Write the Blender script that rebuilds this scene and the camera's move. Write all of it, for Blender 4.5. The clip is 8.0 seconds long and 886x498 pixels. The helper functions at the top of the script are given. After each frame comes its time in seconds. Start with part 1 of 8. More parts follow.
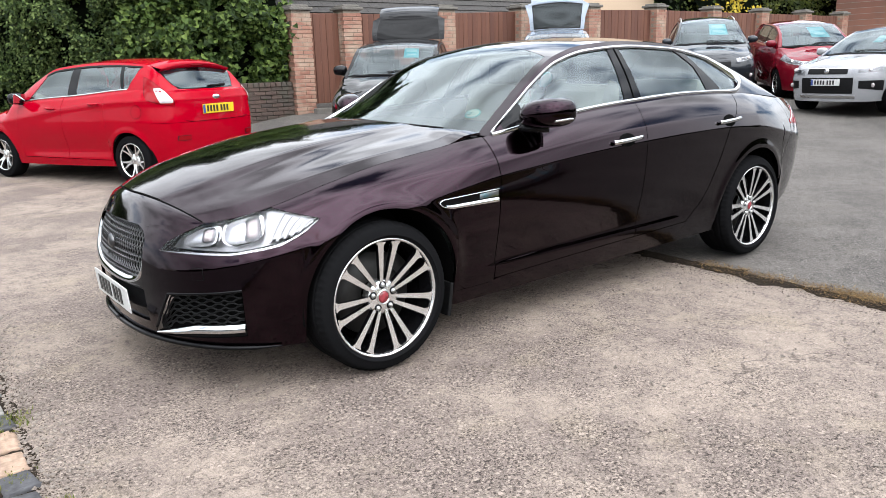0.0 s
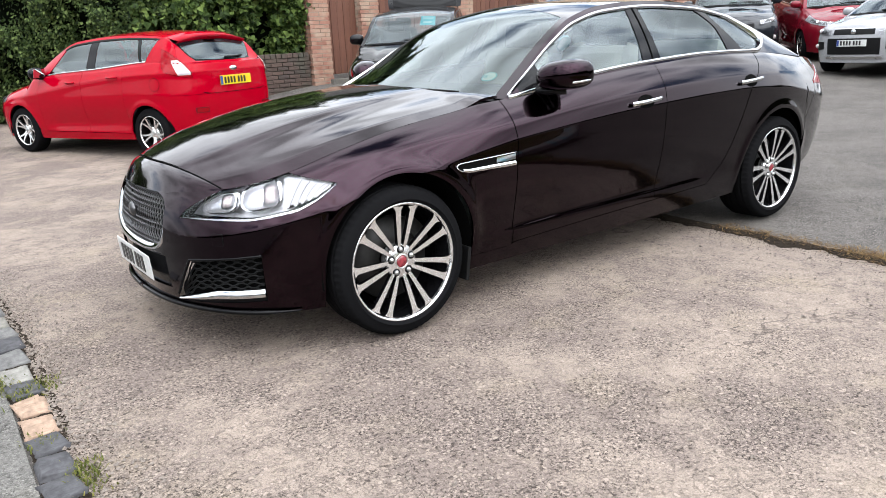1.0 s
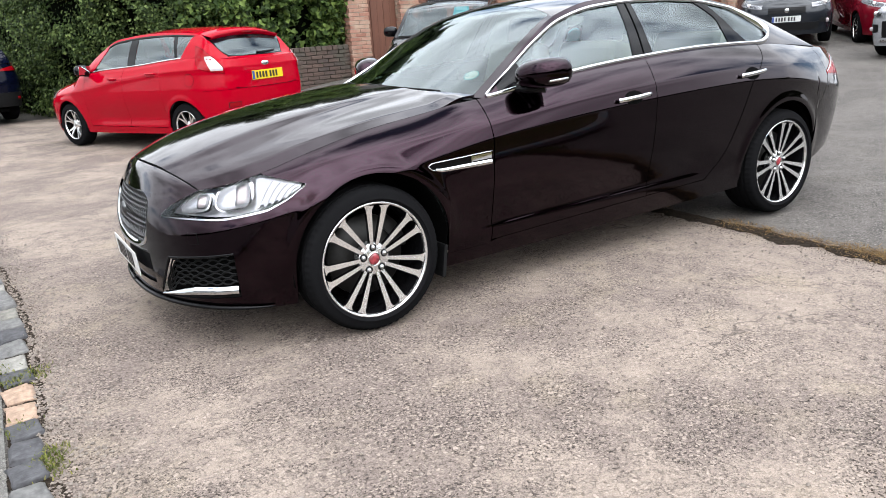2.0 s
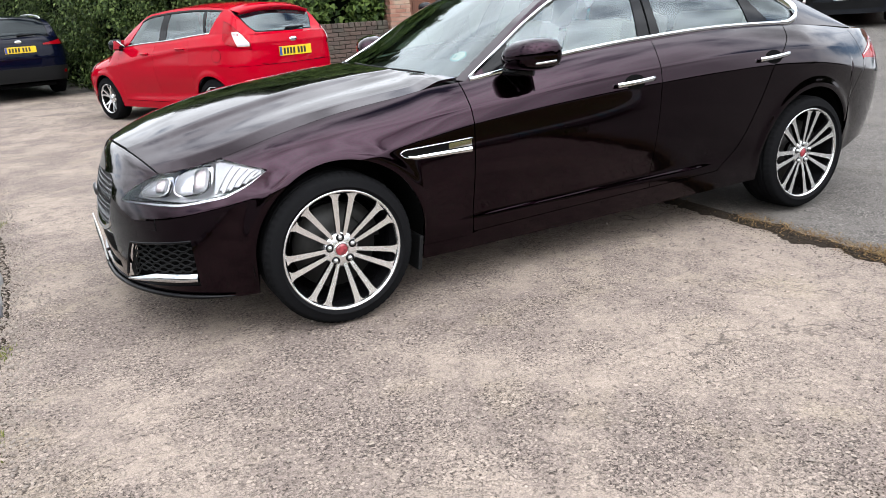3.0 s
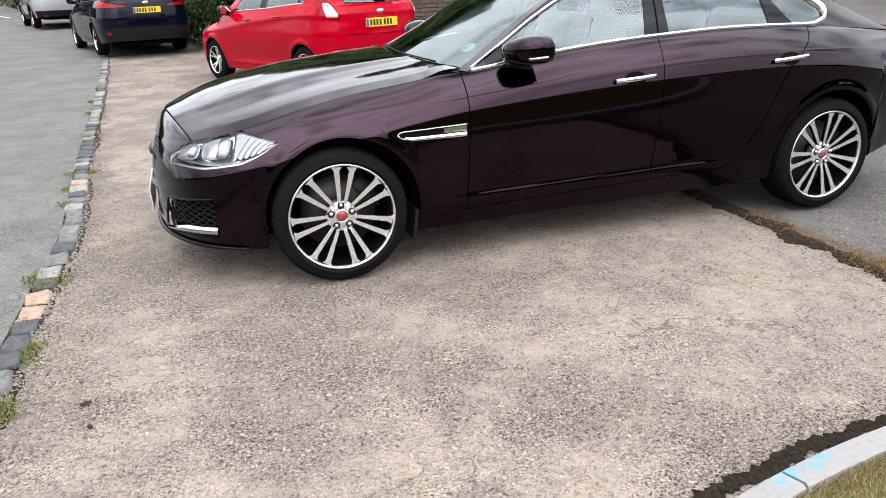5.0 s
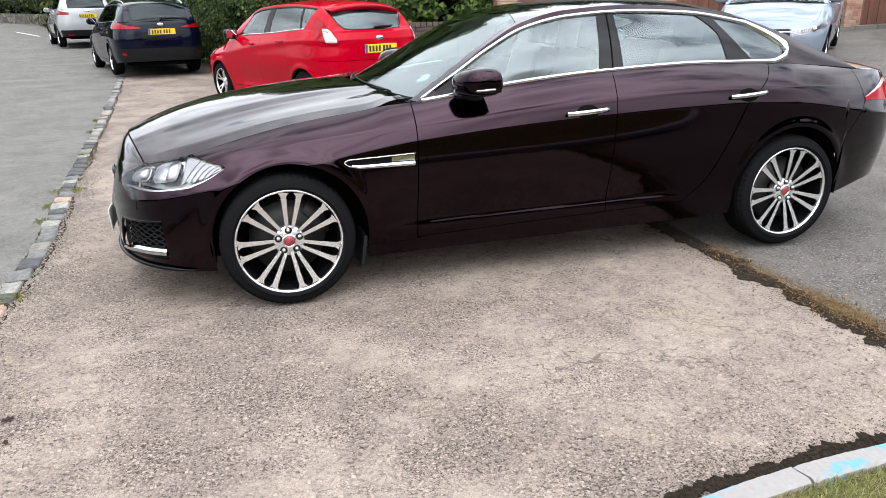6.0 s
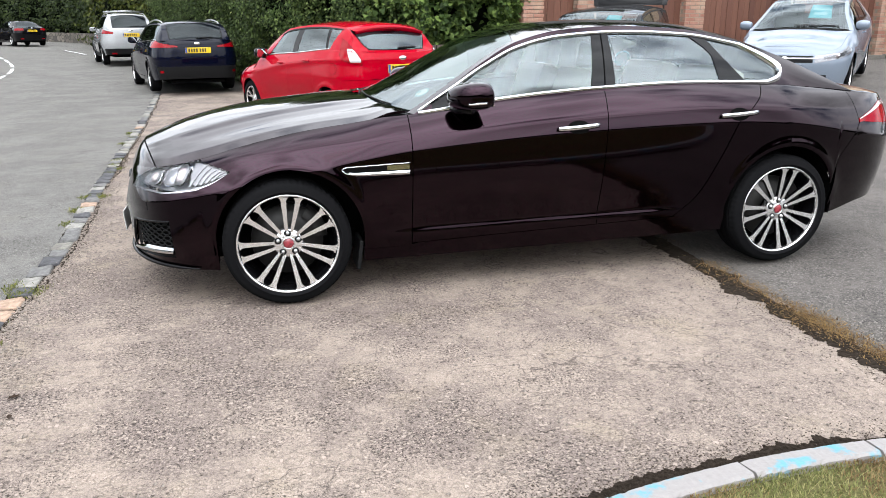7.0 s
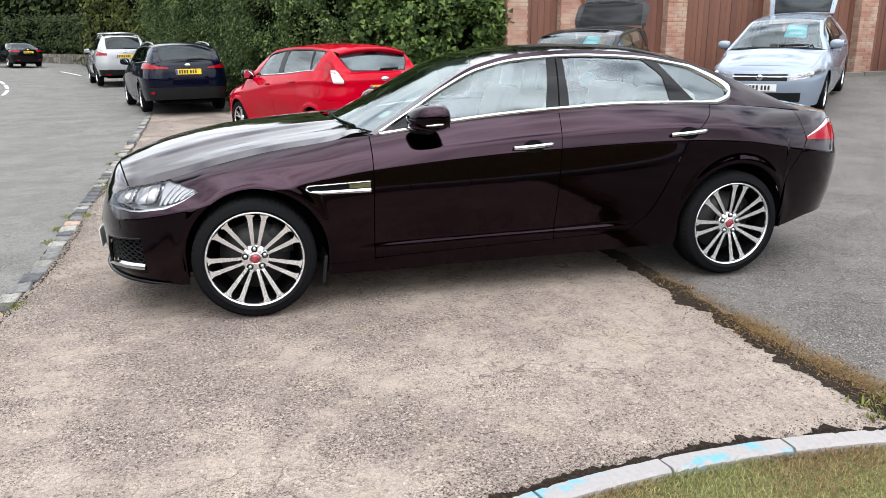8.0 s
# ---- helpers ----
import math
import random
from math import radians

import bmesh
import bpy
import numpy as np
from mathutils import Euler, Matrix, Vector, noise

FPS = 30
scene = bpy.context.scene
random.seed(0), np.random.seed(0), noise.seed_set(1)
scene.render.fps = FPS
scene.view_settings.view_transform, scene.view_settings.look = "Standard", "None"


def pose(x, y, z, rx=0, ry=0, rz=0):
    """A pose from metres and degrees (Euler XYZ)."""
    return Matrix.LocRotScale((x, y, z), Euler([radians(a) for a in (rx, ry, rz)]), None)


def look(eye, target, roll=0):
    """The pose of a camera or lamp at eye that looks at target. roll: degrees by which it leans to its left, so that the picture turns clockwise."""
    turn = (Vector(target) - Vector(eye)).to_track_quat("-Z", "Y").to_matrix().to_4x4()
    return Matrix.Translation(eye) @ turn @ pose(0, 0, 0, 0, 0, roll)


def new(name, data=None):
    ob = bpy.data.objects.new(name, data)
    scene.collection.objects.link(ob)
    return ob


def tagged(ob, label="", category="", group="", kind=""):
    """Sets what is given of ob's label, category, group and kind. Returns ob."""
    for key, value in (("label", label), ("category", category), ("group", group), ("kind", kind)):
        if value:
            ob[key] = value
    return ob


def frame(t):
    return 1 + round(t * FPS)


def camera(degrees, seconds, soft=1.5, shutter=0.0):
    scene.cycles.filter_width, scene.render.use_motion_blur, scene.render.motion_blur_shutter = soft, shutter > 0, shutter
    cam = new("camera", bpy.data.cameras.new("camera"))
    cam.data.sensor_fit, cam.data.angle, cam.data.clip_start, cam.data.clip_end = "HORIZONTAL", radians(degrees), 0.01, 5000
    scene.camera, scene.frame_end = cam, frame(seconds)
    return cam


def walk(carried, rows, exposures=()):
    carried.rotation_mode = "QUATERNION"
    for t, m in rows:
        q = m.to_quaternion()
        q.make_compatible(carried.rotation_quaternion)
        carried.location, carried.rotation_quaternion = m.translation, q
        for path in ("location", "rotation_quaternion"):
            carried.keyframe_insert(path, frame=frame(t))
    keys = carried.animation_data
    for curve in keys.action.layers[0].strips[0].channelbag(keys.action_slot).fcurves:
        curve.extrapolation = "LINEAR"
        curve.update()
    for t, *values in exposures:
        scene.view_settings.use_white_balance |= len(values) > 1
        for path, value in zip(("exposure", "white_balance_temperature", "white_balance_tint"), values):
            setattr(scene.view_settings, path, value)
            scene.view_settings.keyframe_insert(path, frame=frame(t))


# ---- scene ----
from mathutils.bvhtree import BVHTree

cam = camera(61.4, 8.0, soft=0.5)
PATH = [
    (0, (-1.703, -3.515, 1.31), (-0.512, -1.982, 0.832), -1.7),
    (0.5, (-1.708, -3.503, 1.292), (-0.532, -1.972, 0.768), -2.2),
    (1, (-1.704, -3.531, 1.279), (-0.569, -1.979, 0.729), -2.8),
    (1.5, (-1.555, -3.686, 1.301), (-0.489, -2.09, 0.738), -3.5),
    (1.7, (-1.501, -3.763, 1.319), (-0.459, -2.153, 0.754), -3.7),
    (2.8, (-1.095, -3.809, 1.323), (-0.207, -2.123, 0.716), -3.8),
    (3, (-1.006, -3.809, 1.309), (-0.14, -2.117, 0.687), -3.6),
    (3.5, (-0.836, -3.882, 1.348), (-0.108, -2.136, 0.699), -3.8),
    (4, (-0.672, -4.016, 1.417), (-0.084, -2.226, 0.747), -3.3),
    (4.5, (-0.646, -4.183, 1.437), (-0.073, -2.396, 0.746), -2.3),
    (4.7, (-0.66, -4.269, 1.423), (-0.074, -2.486, 0.731), -2.0),
    (5.8, (-0.345, -4.476, 1.452), (0.214, -2.668, 0.805), -1.3),
    (6, (-0.273, -4.5, 1.451), (0.266, -2.679, 0.822), -1.0),
    (6.5, (-0.179, -4.575, 1.424), (0.319, -2.732, 0.827), -0.6),
    (7, (-0.118, -4.73, 1.416), (0.343, -2.869, 0.846), -0.3),
    (7.5, (-0.036, -4.907, 1.423), (0.416, -3.038, 0.875), -0.3),
    (8, (0.037, -4.954, 1.449), (0.508, -3.083, 0.924), -0.6),
]
walk(cam, [(t, look(eye, target, roll)) for t, eye, target, roll in PATH])

# ---------------------------------------------------------------- light
scene.view_settings.exposure = 1.09
SUN_EL, SUN_AZ = 50.0, 190.0          # degrees: height, and bearing from +y towards +x


def build_light():
    world = bpy.data.worlds.new("world")
    scene.world = world
    world.use_nodes = True
    nt = world.node_tree
    nt.nodes.clear()
    out = nt.nodes.new("ShaderNodeOutputWorld")
    sky = nt.nodes.new("ShaderNodeTexSky")
    sky.sky_type, sky.sun_disc = "NISHITA", False
    sky.sun_elevation, sky.sun_rotation = radians(SUN_EL), radians(SUN_AZ)
    sky.air_density, sky.dust_density = 1.0, 1.5
    bg_sky = nt.nodes.new("ShaderNodeBackground")
    bg_sky.inputs[1].default_value = 0.10
    nt.links.new(sky.outputs[0], bg_sky.inputs[0])
    # broken cloud cover over the whole dome
    co = nt.nodes.new("ShaderNodeTexCoord")
    mp = nt.nodes.new("ShaderNodeMapping")
    mp.inputs["Scale"].default_value = (1.6, 1.6, 2.9)
    nt.links.new(co.outputs["Generated"], mp.inputs[0])
    n1 = nt.nodes.new("ShaderNodeTexNoise")
    n1.inputs["Scale"].default_value, n1.inputs["Detail"].default_value = 1.7, 5.0
    n1.inputs["Roughness"].default_value = 0.50
    nt.links.new(mp.outputs[0], n1.inputs["Vector"])
    cover = nt.nodes.new("ShaderNodeMapRange")
    cover.inputs[1].default_value, cover.inputs[2].default_value = 0.34, 0.48
    nt.links.new(n1.outputs[0], cover.inputs[0])
    shade = nt.nodes.new("ShaderNodeMapRange")
    shade.inputs[1].default_value, shade.inputs[2].default_value = 0.40, 0.70
    shade.inputs[3].default_value, shade.inputs[4].default_value = 2.1, 0.62
    nt.links.new(n1.outputs[0], shade.inputs[0])
    bg_cloud = nt.nodes.new("ShaderNodeBackground")
    bg_cloud.inputs[0].default_value = (0.915, 0.96, 1.02, 1)
    # clouds are brighter round the hidden sun
    az, el = radians(SUN_AZ), radians(SUN_EL)
    way = Vector((math.sin(az) * math.cos(el), math.cos(az) * math.cos(el), math.sin(el)))
    nm = nt.nodes.new("ShaderNodeVectorMath")
    nm.operation = "NORMALIZE"
    nt.links.new(co.outputs["Generated"], nm.inputs[0])
    dot = nt.nodes.new("ShaderNodeVectorMath")
    dot.operation = "DOT_PRODUCT"
    dot.inputs[1].default_value = way
    nt.links.new(nm.outputs[0], dot.inputs[0])
    glow = nt.nodes.new("ShaderNodeMapRange")
    glow.interpolation_type = "SMOOTHSTEP"
    for i, v in enumerate((0.30, 1.0, 0.88, 2.1)):
        glow.inputs[i + 1].default_value = v
    nt.links.new(dot.outputs["Value"], glow.inputs[0])
    mul = nt.nodes.new("ShaderNodeMath")
    mul.operation = "MULTIPLY"
    nt.links.new(shade.outputs[0], mul.inputs[0])
    nt.links.new(glow.outputs[0], mul.inputs[1])
    # an overcast dome is about three times brighter overhead than at the horizon
    sep = nt.nodes.new("ShaderNodeSeparateXYZ")
    nt.links.new(nm.outputs[0], sep.inputs[0])
    dome = nt.nodes.new("ShaderNodeMapRange")
    for i, v in enumerate((0.0, 0.85, 0.56, 1.30)):
        dome.inputs[i + 1].default_value = v
    nt.links.new(sep.outputs[2], dome.inputs[0])
    mul2 = nt.nodes.new("ShaderNodeMath")
    mul2.operation = "MULTIPLY"
    nt.links.new(mul.outputs[0], mul2.inputs[0])
    nt.links.new(dome.outputs[0], mul2.inputs[1])
    nt.links.new(mul2.outputs[0], bg_cloud.inputs[1])
    mix = nt.nodes.new("ShaderNodeMixShader")
    nt.links.new(cover.outputs[0], mix.inputs[0])
    nt.links.new(bg_sky.outputs[0], mix.inputs[1])
    nt.links.new(bg_cloud.outputs[0], mix.inputs[2])
    nt.links.new(mix.outputs[0], out.inputs[0])
    lamp = bpy.data.lights.new("sun", "SUN")
    lamp.energy, lamp.angle, lamp.color = 0.5, radians(80), (1.0, 0.96, 0.90)
    az, el = radians(SUN_AZ), radians(SUN_EL)
    way = Vector((math.sin(az) * math.cos(el), math.cos(az) * math.cos(el), math.sin(el)))
    sun = new("sun", lamp)
    sun.matrix_world = look(way * 50, (0, 0, 0))


build_light()

# ---------------------------------------------------------------- materials
def nodes_of(name):
    m = bpy.data.materials.new(name)
    m.use_nodes = True
    nt = m.node_tree
    nt.nodes.clear()
    out = nt.nodes.new("ShaderNodeOutputMaterial")
    b = nt.nodes.new("ShaderNodeBsdfPrincipled")
    nt.links.new(b.outputs[0], out.inputs[0])
    return m, nt, b, out


def coords(nt, scale=1.0, kind="Object"):
    co = nt.nodes.new("ShaderNodeTexCoord")
    mp = nt.nodes.new("ShaderNodeMapping")
    mp.inputs["Scale"].default_value = (scale,) * 3 if not hasattr(scale, "__len__") else scale
    nt.links.new(co.outputs[kind], mp.inputs[0])
    return mp.outputs[0]


def tex_noise(nt, vec, scale, detail=4.0, rough=0.55):
    n = nt.nodes.new("ShaderNodeTexNoise")
    n.inputs["Scale"].default_value, n.inputs["Detail"].default_value, n.inputs["Roughness"].default_value = scale, detail, rough
    nt.links.new(vec, n.inputs["Vector"])
    return n.outputs[0]


def ramp(nt, fac, stops):
    r = nt.nodes.new("ShaderNodeValToRGB")
    els = r.color_ramp.elements
    while len(els) < len(stops):
        els.new(0.5)
    for e, (p, c) in zip(els, stops):
        e.position, e.color = p, (*c, 1) if len(c) == 3 else c
    nt.links.new(fac, r.inputs[0])
    return r.outputs[0]


def span(nt, fac, a, b, c=0.0, d=1.0):
    m = nt.nodes.new("ShaderNodeMapRange")
    for i, v in enumerate((a, b, c, d)):
        m.inputs[i + 1].default_value = v
    nt.links.new(fac, m.inputs[0])
    return m.outputs[0]


def mixed(nt, fac, a, b, mode="MIX"):
    m = nt.nodes.new("ShaderNodeMix")
    m.data_type, m.blend_type = "RGBA", mode
    for sock, v in ((m.inputs[0], fac), (m.inputs[6], a), (m.inputs[7], b)):
        if isinstance(v, (int, float)):
            sock.default_value = v
        elif isinstance(v, tuple):
            sock.default_value = (*v, 1)
        else:
            nt.links.new(v, sock)
    return m.outputs[2]


def bumped(nt, b, height, strength=0.3, dist=0.01):
    n = nt.nodes.new("ShaderNodeBump")
    n.inputs["Strength"].default_value, n.inputs["Distance"].default_value = strength, dist
    nt.links.new(height, n.inputs["Height"])
    nt.links.new(n.outputs[0], b.inputs["Normal"])


def plain(name, col, rough=0.5, metal=0.0, coat=0.0, grain=0.0, gscale=60.0, vary=0.12):
    """A surface of one base colour with a little grain and unevenness."""
    m, nt, b, out = nodes_of(name)
    v = coords(nt)
    f = tex_noise(nt, v, gscale)
    lo = tuple(c * (1 - vary) for c in col)
    hi = tuple(min(1, c * (1 + vary)) for c in col)
    nt.links.new(ramp(nt, f, [(0.3, lo), (0.7, hi)]), b.inputs["Base Color"])
    big = tex_noise(nt, v, 3.0)
    nt.links.new(span(nt, big, 0.3, 0.7, max(0.02, rough * 0.9), min(1, rough * 1.1)), b.inputs["Roughness"])
    b.inputs["Metallic"].default_value = metal
    if rough > 0.5:
        b.inputs["Specular IOR Level"].default_value = 0.12 if rough < 0.85 else 0.02
    b.inputs["Coat Weight"].default_value = coat
    if grain:
        bumped(nt, b, f, grain, 0.002)
    return m


def paint(name, col, flake=0.5, rough=0.4, ior=1.55):
    """Car paint: coloured base with fine flake under clear lacquer, with faint road dust."""
    m, nt, b, out = nodes_of(name)
    v = coords(nt)
    fl = tex_noise(nt, v, 700.0, 1.0)
    c2 = tuple(min(1, c * 1.6) for c in col)
    base = ramp(nt, fl, [(0.45, col), (0.75, c2)])
    dust = span(nt, tex_noise(nt, v, 5.0, 6.0), 0.5, 0.85, 0.0, 0.004)
    nt.links.new(mixed(nt, dust, base, (0.2, 0.19, 0.17)), b.inputs["Base Color"])
    b.inputs["Metallic"].default_value = 0.5 * flake
    b.inputs["Specular IOR Level"].default_value = 0.0
    b.inputs["Roughness"].default_value = rough
    b.inputs["Coat Weight"].default_value = 1.0
    b.inputs["Coat Roughness"].default_value = 0.008
    b.inputs["Coat IOR"].default_value = ior
    return m


def pane(name, tint=(0.66, 0.74, 0.71), ior=1.60, sheen=(0.86, 0.95, 0.98)):
    """Thin car glass: clear through, mirror-like by its angle."""
    m, nt, b, out = nodes_of(name)
    nt.nodes.remove(b)
    tr = nt.nodes.new("ShaderNodeBsdfTransparent")
    tr.inputs[0].default_value = (*tint, 1)
    gl = nt.nodes.new("ShaderNodeBsdfGlossy")
    gl.inputs["Roughness"].default_value = 0.0
    gl.inputs["Color"].default_value = (*sheen, 1)
    fr = nt.nodes.new("ShaderNodeFresnel")
    fr.inputs[0].default_value = ior
    mx = nt.nodes.new("ShaderNodeMixShader")
    nt.links.new(fr.outputs[0], mx.inputs[0])
    nt.links.new(tr.outputs[0], mx.inputs[1])
    nt.links.new(gl.outputs[0], mx.inputs[2])
    nt.links.new(mx.outputs[0], out.inputs[0])
    return m


M_CHERRY = paint("black_cherry_paint", (0.0094, 0.0027, 0.0060), 2.0, rough=0.10, ior=1.225)
M_RED = paint("red_paint", (0.215, 0.0002, 0.0066), 0.0, ior=1.22)
M_MAROON = paint("crimson_paint", (0.102, 0.0024, 0.0078), 0.3, ior=1.36)
M_NAVY = paint("navy_paint", (0.0012, 0.0018, 0.0066), 0.3, ior=1.27)
M_SILVER = paint("silver_paint", (0.216, 0.219, 0.222), 0.5)
M_ICE = paint("pale_blue_paint", (0.128, 0.150, 0.182), 0.4, ior=1.40)
M_WHITE = paint("white_paint", (0.330, 0.336, 0.342), 0.1)
M_GREYP = paint("light_grey_paint", (0.225, 0.226, 0.235), 0.3, ior=1.42)
M_BLACKP = paint("black_paint", (0.0024, 0.0024, 0.0030), 0.3, ior=1.28)
M_DKGREY = paint("dark_grey_paint", (0.0096, 0.011, 0.014), 0.5, ior=1.40)
M_GLASS = pane("window_glass", ior=1.74)
M_SCREEN = pane("screen_glass", (0.62, 0.76, 0.69), 1.90, (0.90, 0.98, 1.0))
M_PLAINGL = pane("far_glass", (0.60, 0.68, 0.67), 1.62)
M_TINT = pane("tinted_glass", (0.07, 0.08, 0.08), 1.30)
M_CLEAR = pane("lamp_glass", (0.94, 0.94, 0.95), 1.33, (0.95, 0.97, 1.0))
M_CHROME = plain("chrome", (0.612, 0.620, 0.629), 0.05, 1.0, vary=0.02)
M_SATIN = plain("satin_metal", (0.446, 0.446, 0.446), 0.28, 1.0, vary=0.05)
M_ALLOY = plain("machined_alloy", (0.72, 0.717, 0.71), 0.25, 0.9, vary=0.06, gscale=200)
M_GLOSSBLK = paint("gloss_black_trim", (0.0032, 0.0032, 0.0036), 0.2, ior=1.20)
M_PLASTIC = plain("black_plastic", (0.0054, 0.0054, 0.0057), 0.55, grain=0.3, gscale=400)
M_DARK = plain("dark_underside", (0.0036, 0.0036, 0.0036), 0.9)
M_RUBBER = plain("tyre_rubber", (0.0056, 0.0056, 0.0060), 0.86, grain=0.25, gscale=180)
M_IRON = plain("brake_iron", (0.024, 0.023, 0.022), 0.5, 0.6)
M_LEATHER = plain("cream_leather", (0.372, 0.348, 0.300), 0.55, grain=0.15, gscale=120)
M_CABIN = plain("cabin_trim", (0.0090, 0.0090, 0.0096), 0.7, grain=0.1)
M_LAMPIN = plain("lamp_bowl", (0.46, 0.46, 0.475), 0.22, 0.7, vary=0.03)
M_DIFF = plain("lamp_diffuser", (0.21, 0.21, 0.216), 0.36, 0.6, vary=0.05)
M_GUIDE = plain("light_guide", (0.225, 0.225, 0.231), 0.40, 0.6, vary=0.05)
M_GRILLE = plain("grille_metal", (0.105, 0.105, 0.108), 0.30, 0.95)
M_LAMPHS = plain("lamp_housing", (0.30, 0.30, 0.306), 0.34, 0.75)
M_REDLENS = paint("red_lens", (0.156, 0.0009, 0.0036), 0.0, ior=1.30)
M_WHLENS = plain("white_lens", (0.315, 0.270, 0.270), 0.12, coat=1.0)
M_YELPLATE = plain("yellow_plate", (0.510, 0.336, 0.0060), 0.35)
M_WHPLATE = plain("white_plate", (0.468, 0.468, 0.456), 0.35)
M_INK = plain("plate_ink", (0.0060, 0.0060, 0.0060), 0.4)
M_BLUE = plain("plate_blue", (0.012, 0.036, 0.180), 0.4)
M_CARD = plain("cyan_price_card", (0.030, 0.330, 0.372), 0.5, vary=0.05)
M_CARDINK = plain("card_print", (0.210, 0.450, 0.480), 0.5)
M_PAPER = plain("paper", (0.450, 0.462, 0.456), 0.6)
M_TEAL = plain("sticker_teal", (0.060, 0.270, 0.300), 0.5)
M_CHIP = plain("loose_chipping", (0.162, 0.138, 0.120), 0.85, grain=0.3, gscale=90, vary=0.4)
M_REDBADGE = plain("red_cap", (0.150, 0.016, 0.022), 0.25, coat=0.6, vary=0.6, gscale=70)

# ---------------------------------------------------------------- mesh tools
def part(name, verts, faces, mat, parent=None, label="", smooth=True, m=None):
    me = bpy.data.meshes.new(name)
    me.from_pydata([tuple(map(float, v)) for v in verts], [], [tuple(map(int, f)) for f in faces])
    if smooth:
        me.polygons.foreach_set("use_smooth", [True] * len(me.polygons))
    if mat:
        me.materials.append(mat)
    ob = new(name, me)
    if parent:
        ob.parent = parent
    if m is not None:
        ob.matrix_local = m
    if label:
        ob["label"] = label
    return ob


def bm_part(name, bm, mat, parent=None, label="", smooth=False, m=None):
    me = bpy.data.meshes.new(name)
    bm.to_mesh(me)
    bm.free()
    if smooth:
        me.polygons.foreach_set("use_smooth", [True] * len(me.polygons))
    me.materials.append(mat)
    ob = new(name, me)
    if parent:
        ob.parent = parent
    if m is not None:
        ob.matrix_local = m
    if label:
        ob["label"] = label
    return ob


def boxes(bm, size, at, rot=(0, 0, 0), bevel=0.0):
    r = bmesh.ops.create_cube(bm, size=1.0)
    vs = r["verts"]
    bmesh.ops.transform(bm, matrix=pose(*at, *rot) @ Matrix.Diagonal((*size, 1)), verts=vs)
    if bevel:
        es = list({e for v in vs for e in v.link_edges})
        bmesh.ops.bevel(bm, geom=es, offset=bevel, segments=2, affect="EDGES", profile=0.6)


def box_part(name, size, at, mat, parent=None, label="", bevel=0.01, rot=(0, 0, 0)):
    bm = bmesh.new()
    boxes(bm, size, at, rot, bevel)
    return bm_part(name, bm, mat, parent, label)


def pchip(pts):
    """A smooth curve through points (x, v...) that does not overshoot."""
    p = np.array(pts, float)
    x, y = p[:, 0], p[:, 1:]
    h = np.diff(x)[:, None]
    d = np.diff(y, axis=0) / h
    m = np.zeros_like(y)
    if len(x) > 2:
        w1, w2 = 2 * h[1:] + h[:-1], h[1:] + 2 * h[:-1]
        with np.errstate(divide="ignore", invalid="ignore"):
            hm = (w1 + w2) / (w1 / d[:-1] + w2 / d[1:])
        m[1:-1] = np.where(d[:-1] * d[1:] > 0, hm, 0)
    m[0], m[-1] = d[0], d[-1]

    def f(q):
        q = np.clip(np.asarray(q, float), x[0], x[-1])
        i = np.clip(np.searchsorted(x, q) - 1, 0, len(x) - 2)
        t = ((q - x[i]) / h[i, 0])[..., None]
        hh = h[i]
        r = (1 + 2 * t) * (1 - t) ** 2 * y[i] + t * (1 - t) ** 2 * hh * m[i] + t * t * (3 - 2 * t) * y[i + 1] + t * t * (t - 1) * hh * m[i + 1]
        return r[..., 0] if y.shape[1] == 1 else r

    return f


def smoothline(pts, n=400):
    """Dense points of a rounded curve through a few points (natural cubic over chord length)."""
    p = np.array(pts, float)
    s = np.r_[0, np.cumsum(np.linalg.norm(np.diff(p, axis=0), axis=1) ** 0.7)]
    k = len(s)
    a, r = np.zeros((k, k)), np.zeros_like(p)
    h = np.diff(s)
    a[0, 0] = a[-1, -1] = 1
    for i in range(1, k - 1):
        a[i, i - 1], a[i, i], a[i, i + 1] = h[i - 1], 2 * (h[i - 1] + h[i]), h[i]
        r[i] = 6 * ((p[i + 1] - p[i]) / h[i] - (p[i] - p[i - 1]) / h[i - 1])
    c = np.linalg.solve(a, r)
    q = np.linspace(0, s[-1], n)
    i = np.clip(np.searchsorted(s, q) - 1, 0, k - 2)
    t0, t1, hh = (q - s[i])[:, None], (s[i + 1] - q)[:, None], h[i][:, None]
    return (c[i] * t1**3 + c[i + 1] * t0**3) / (6 * hh) + (p[i] / hh - c[i] * hh / 6) * t1 + (p[i + 1] / hh - c[i + 1] * hh / 6) * t0


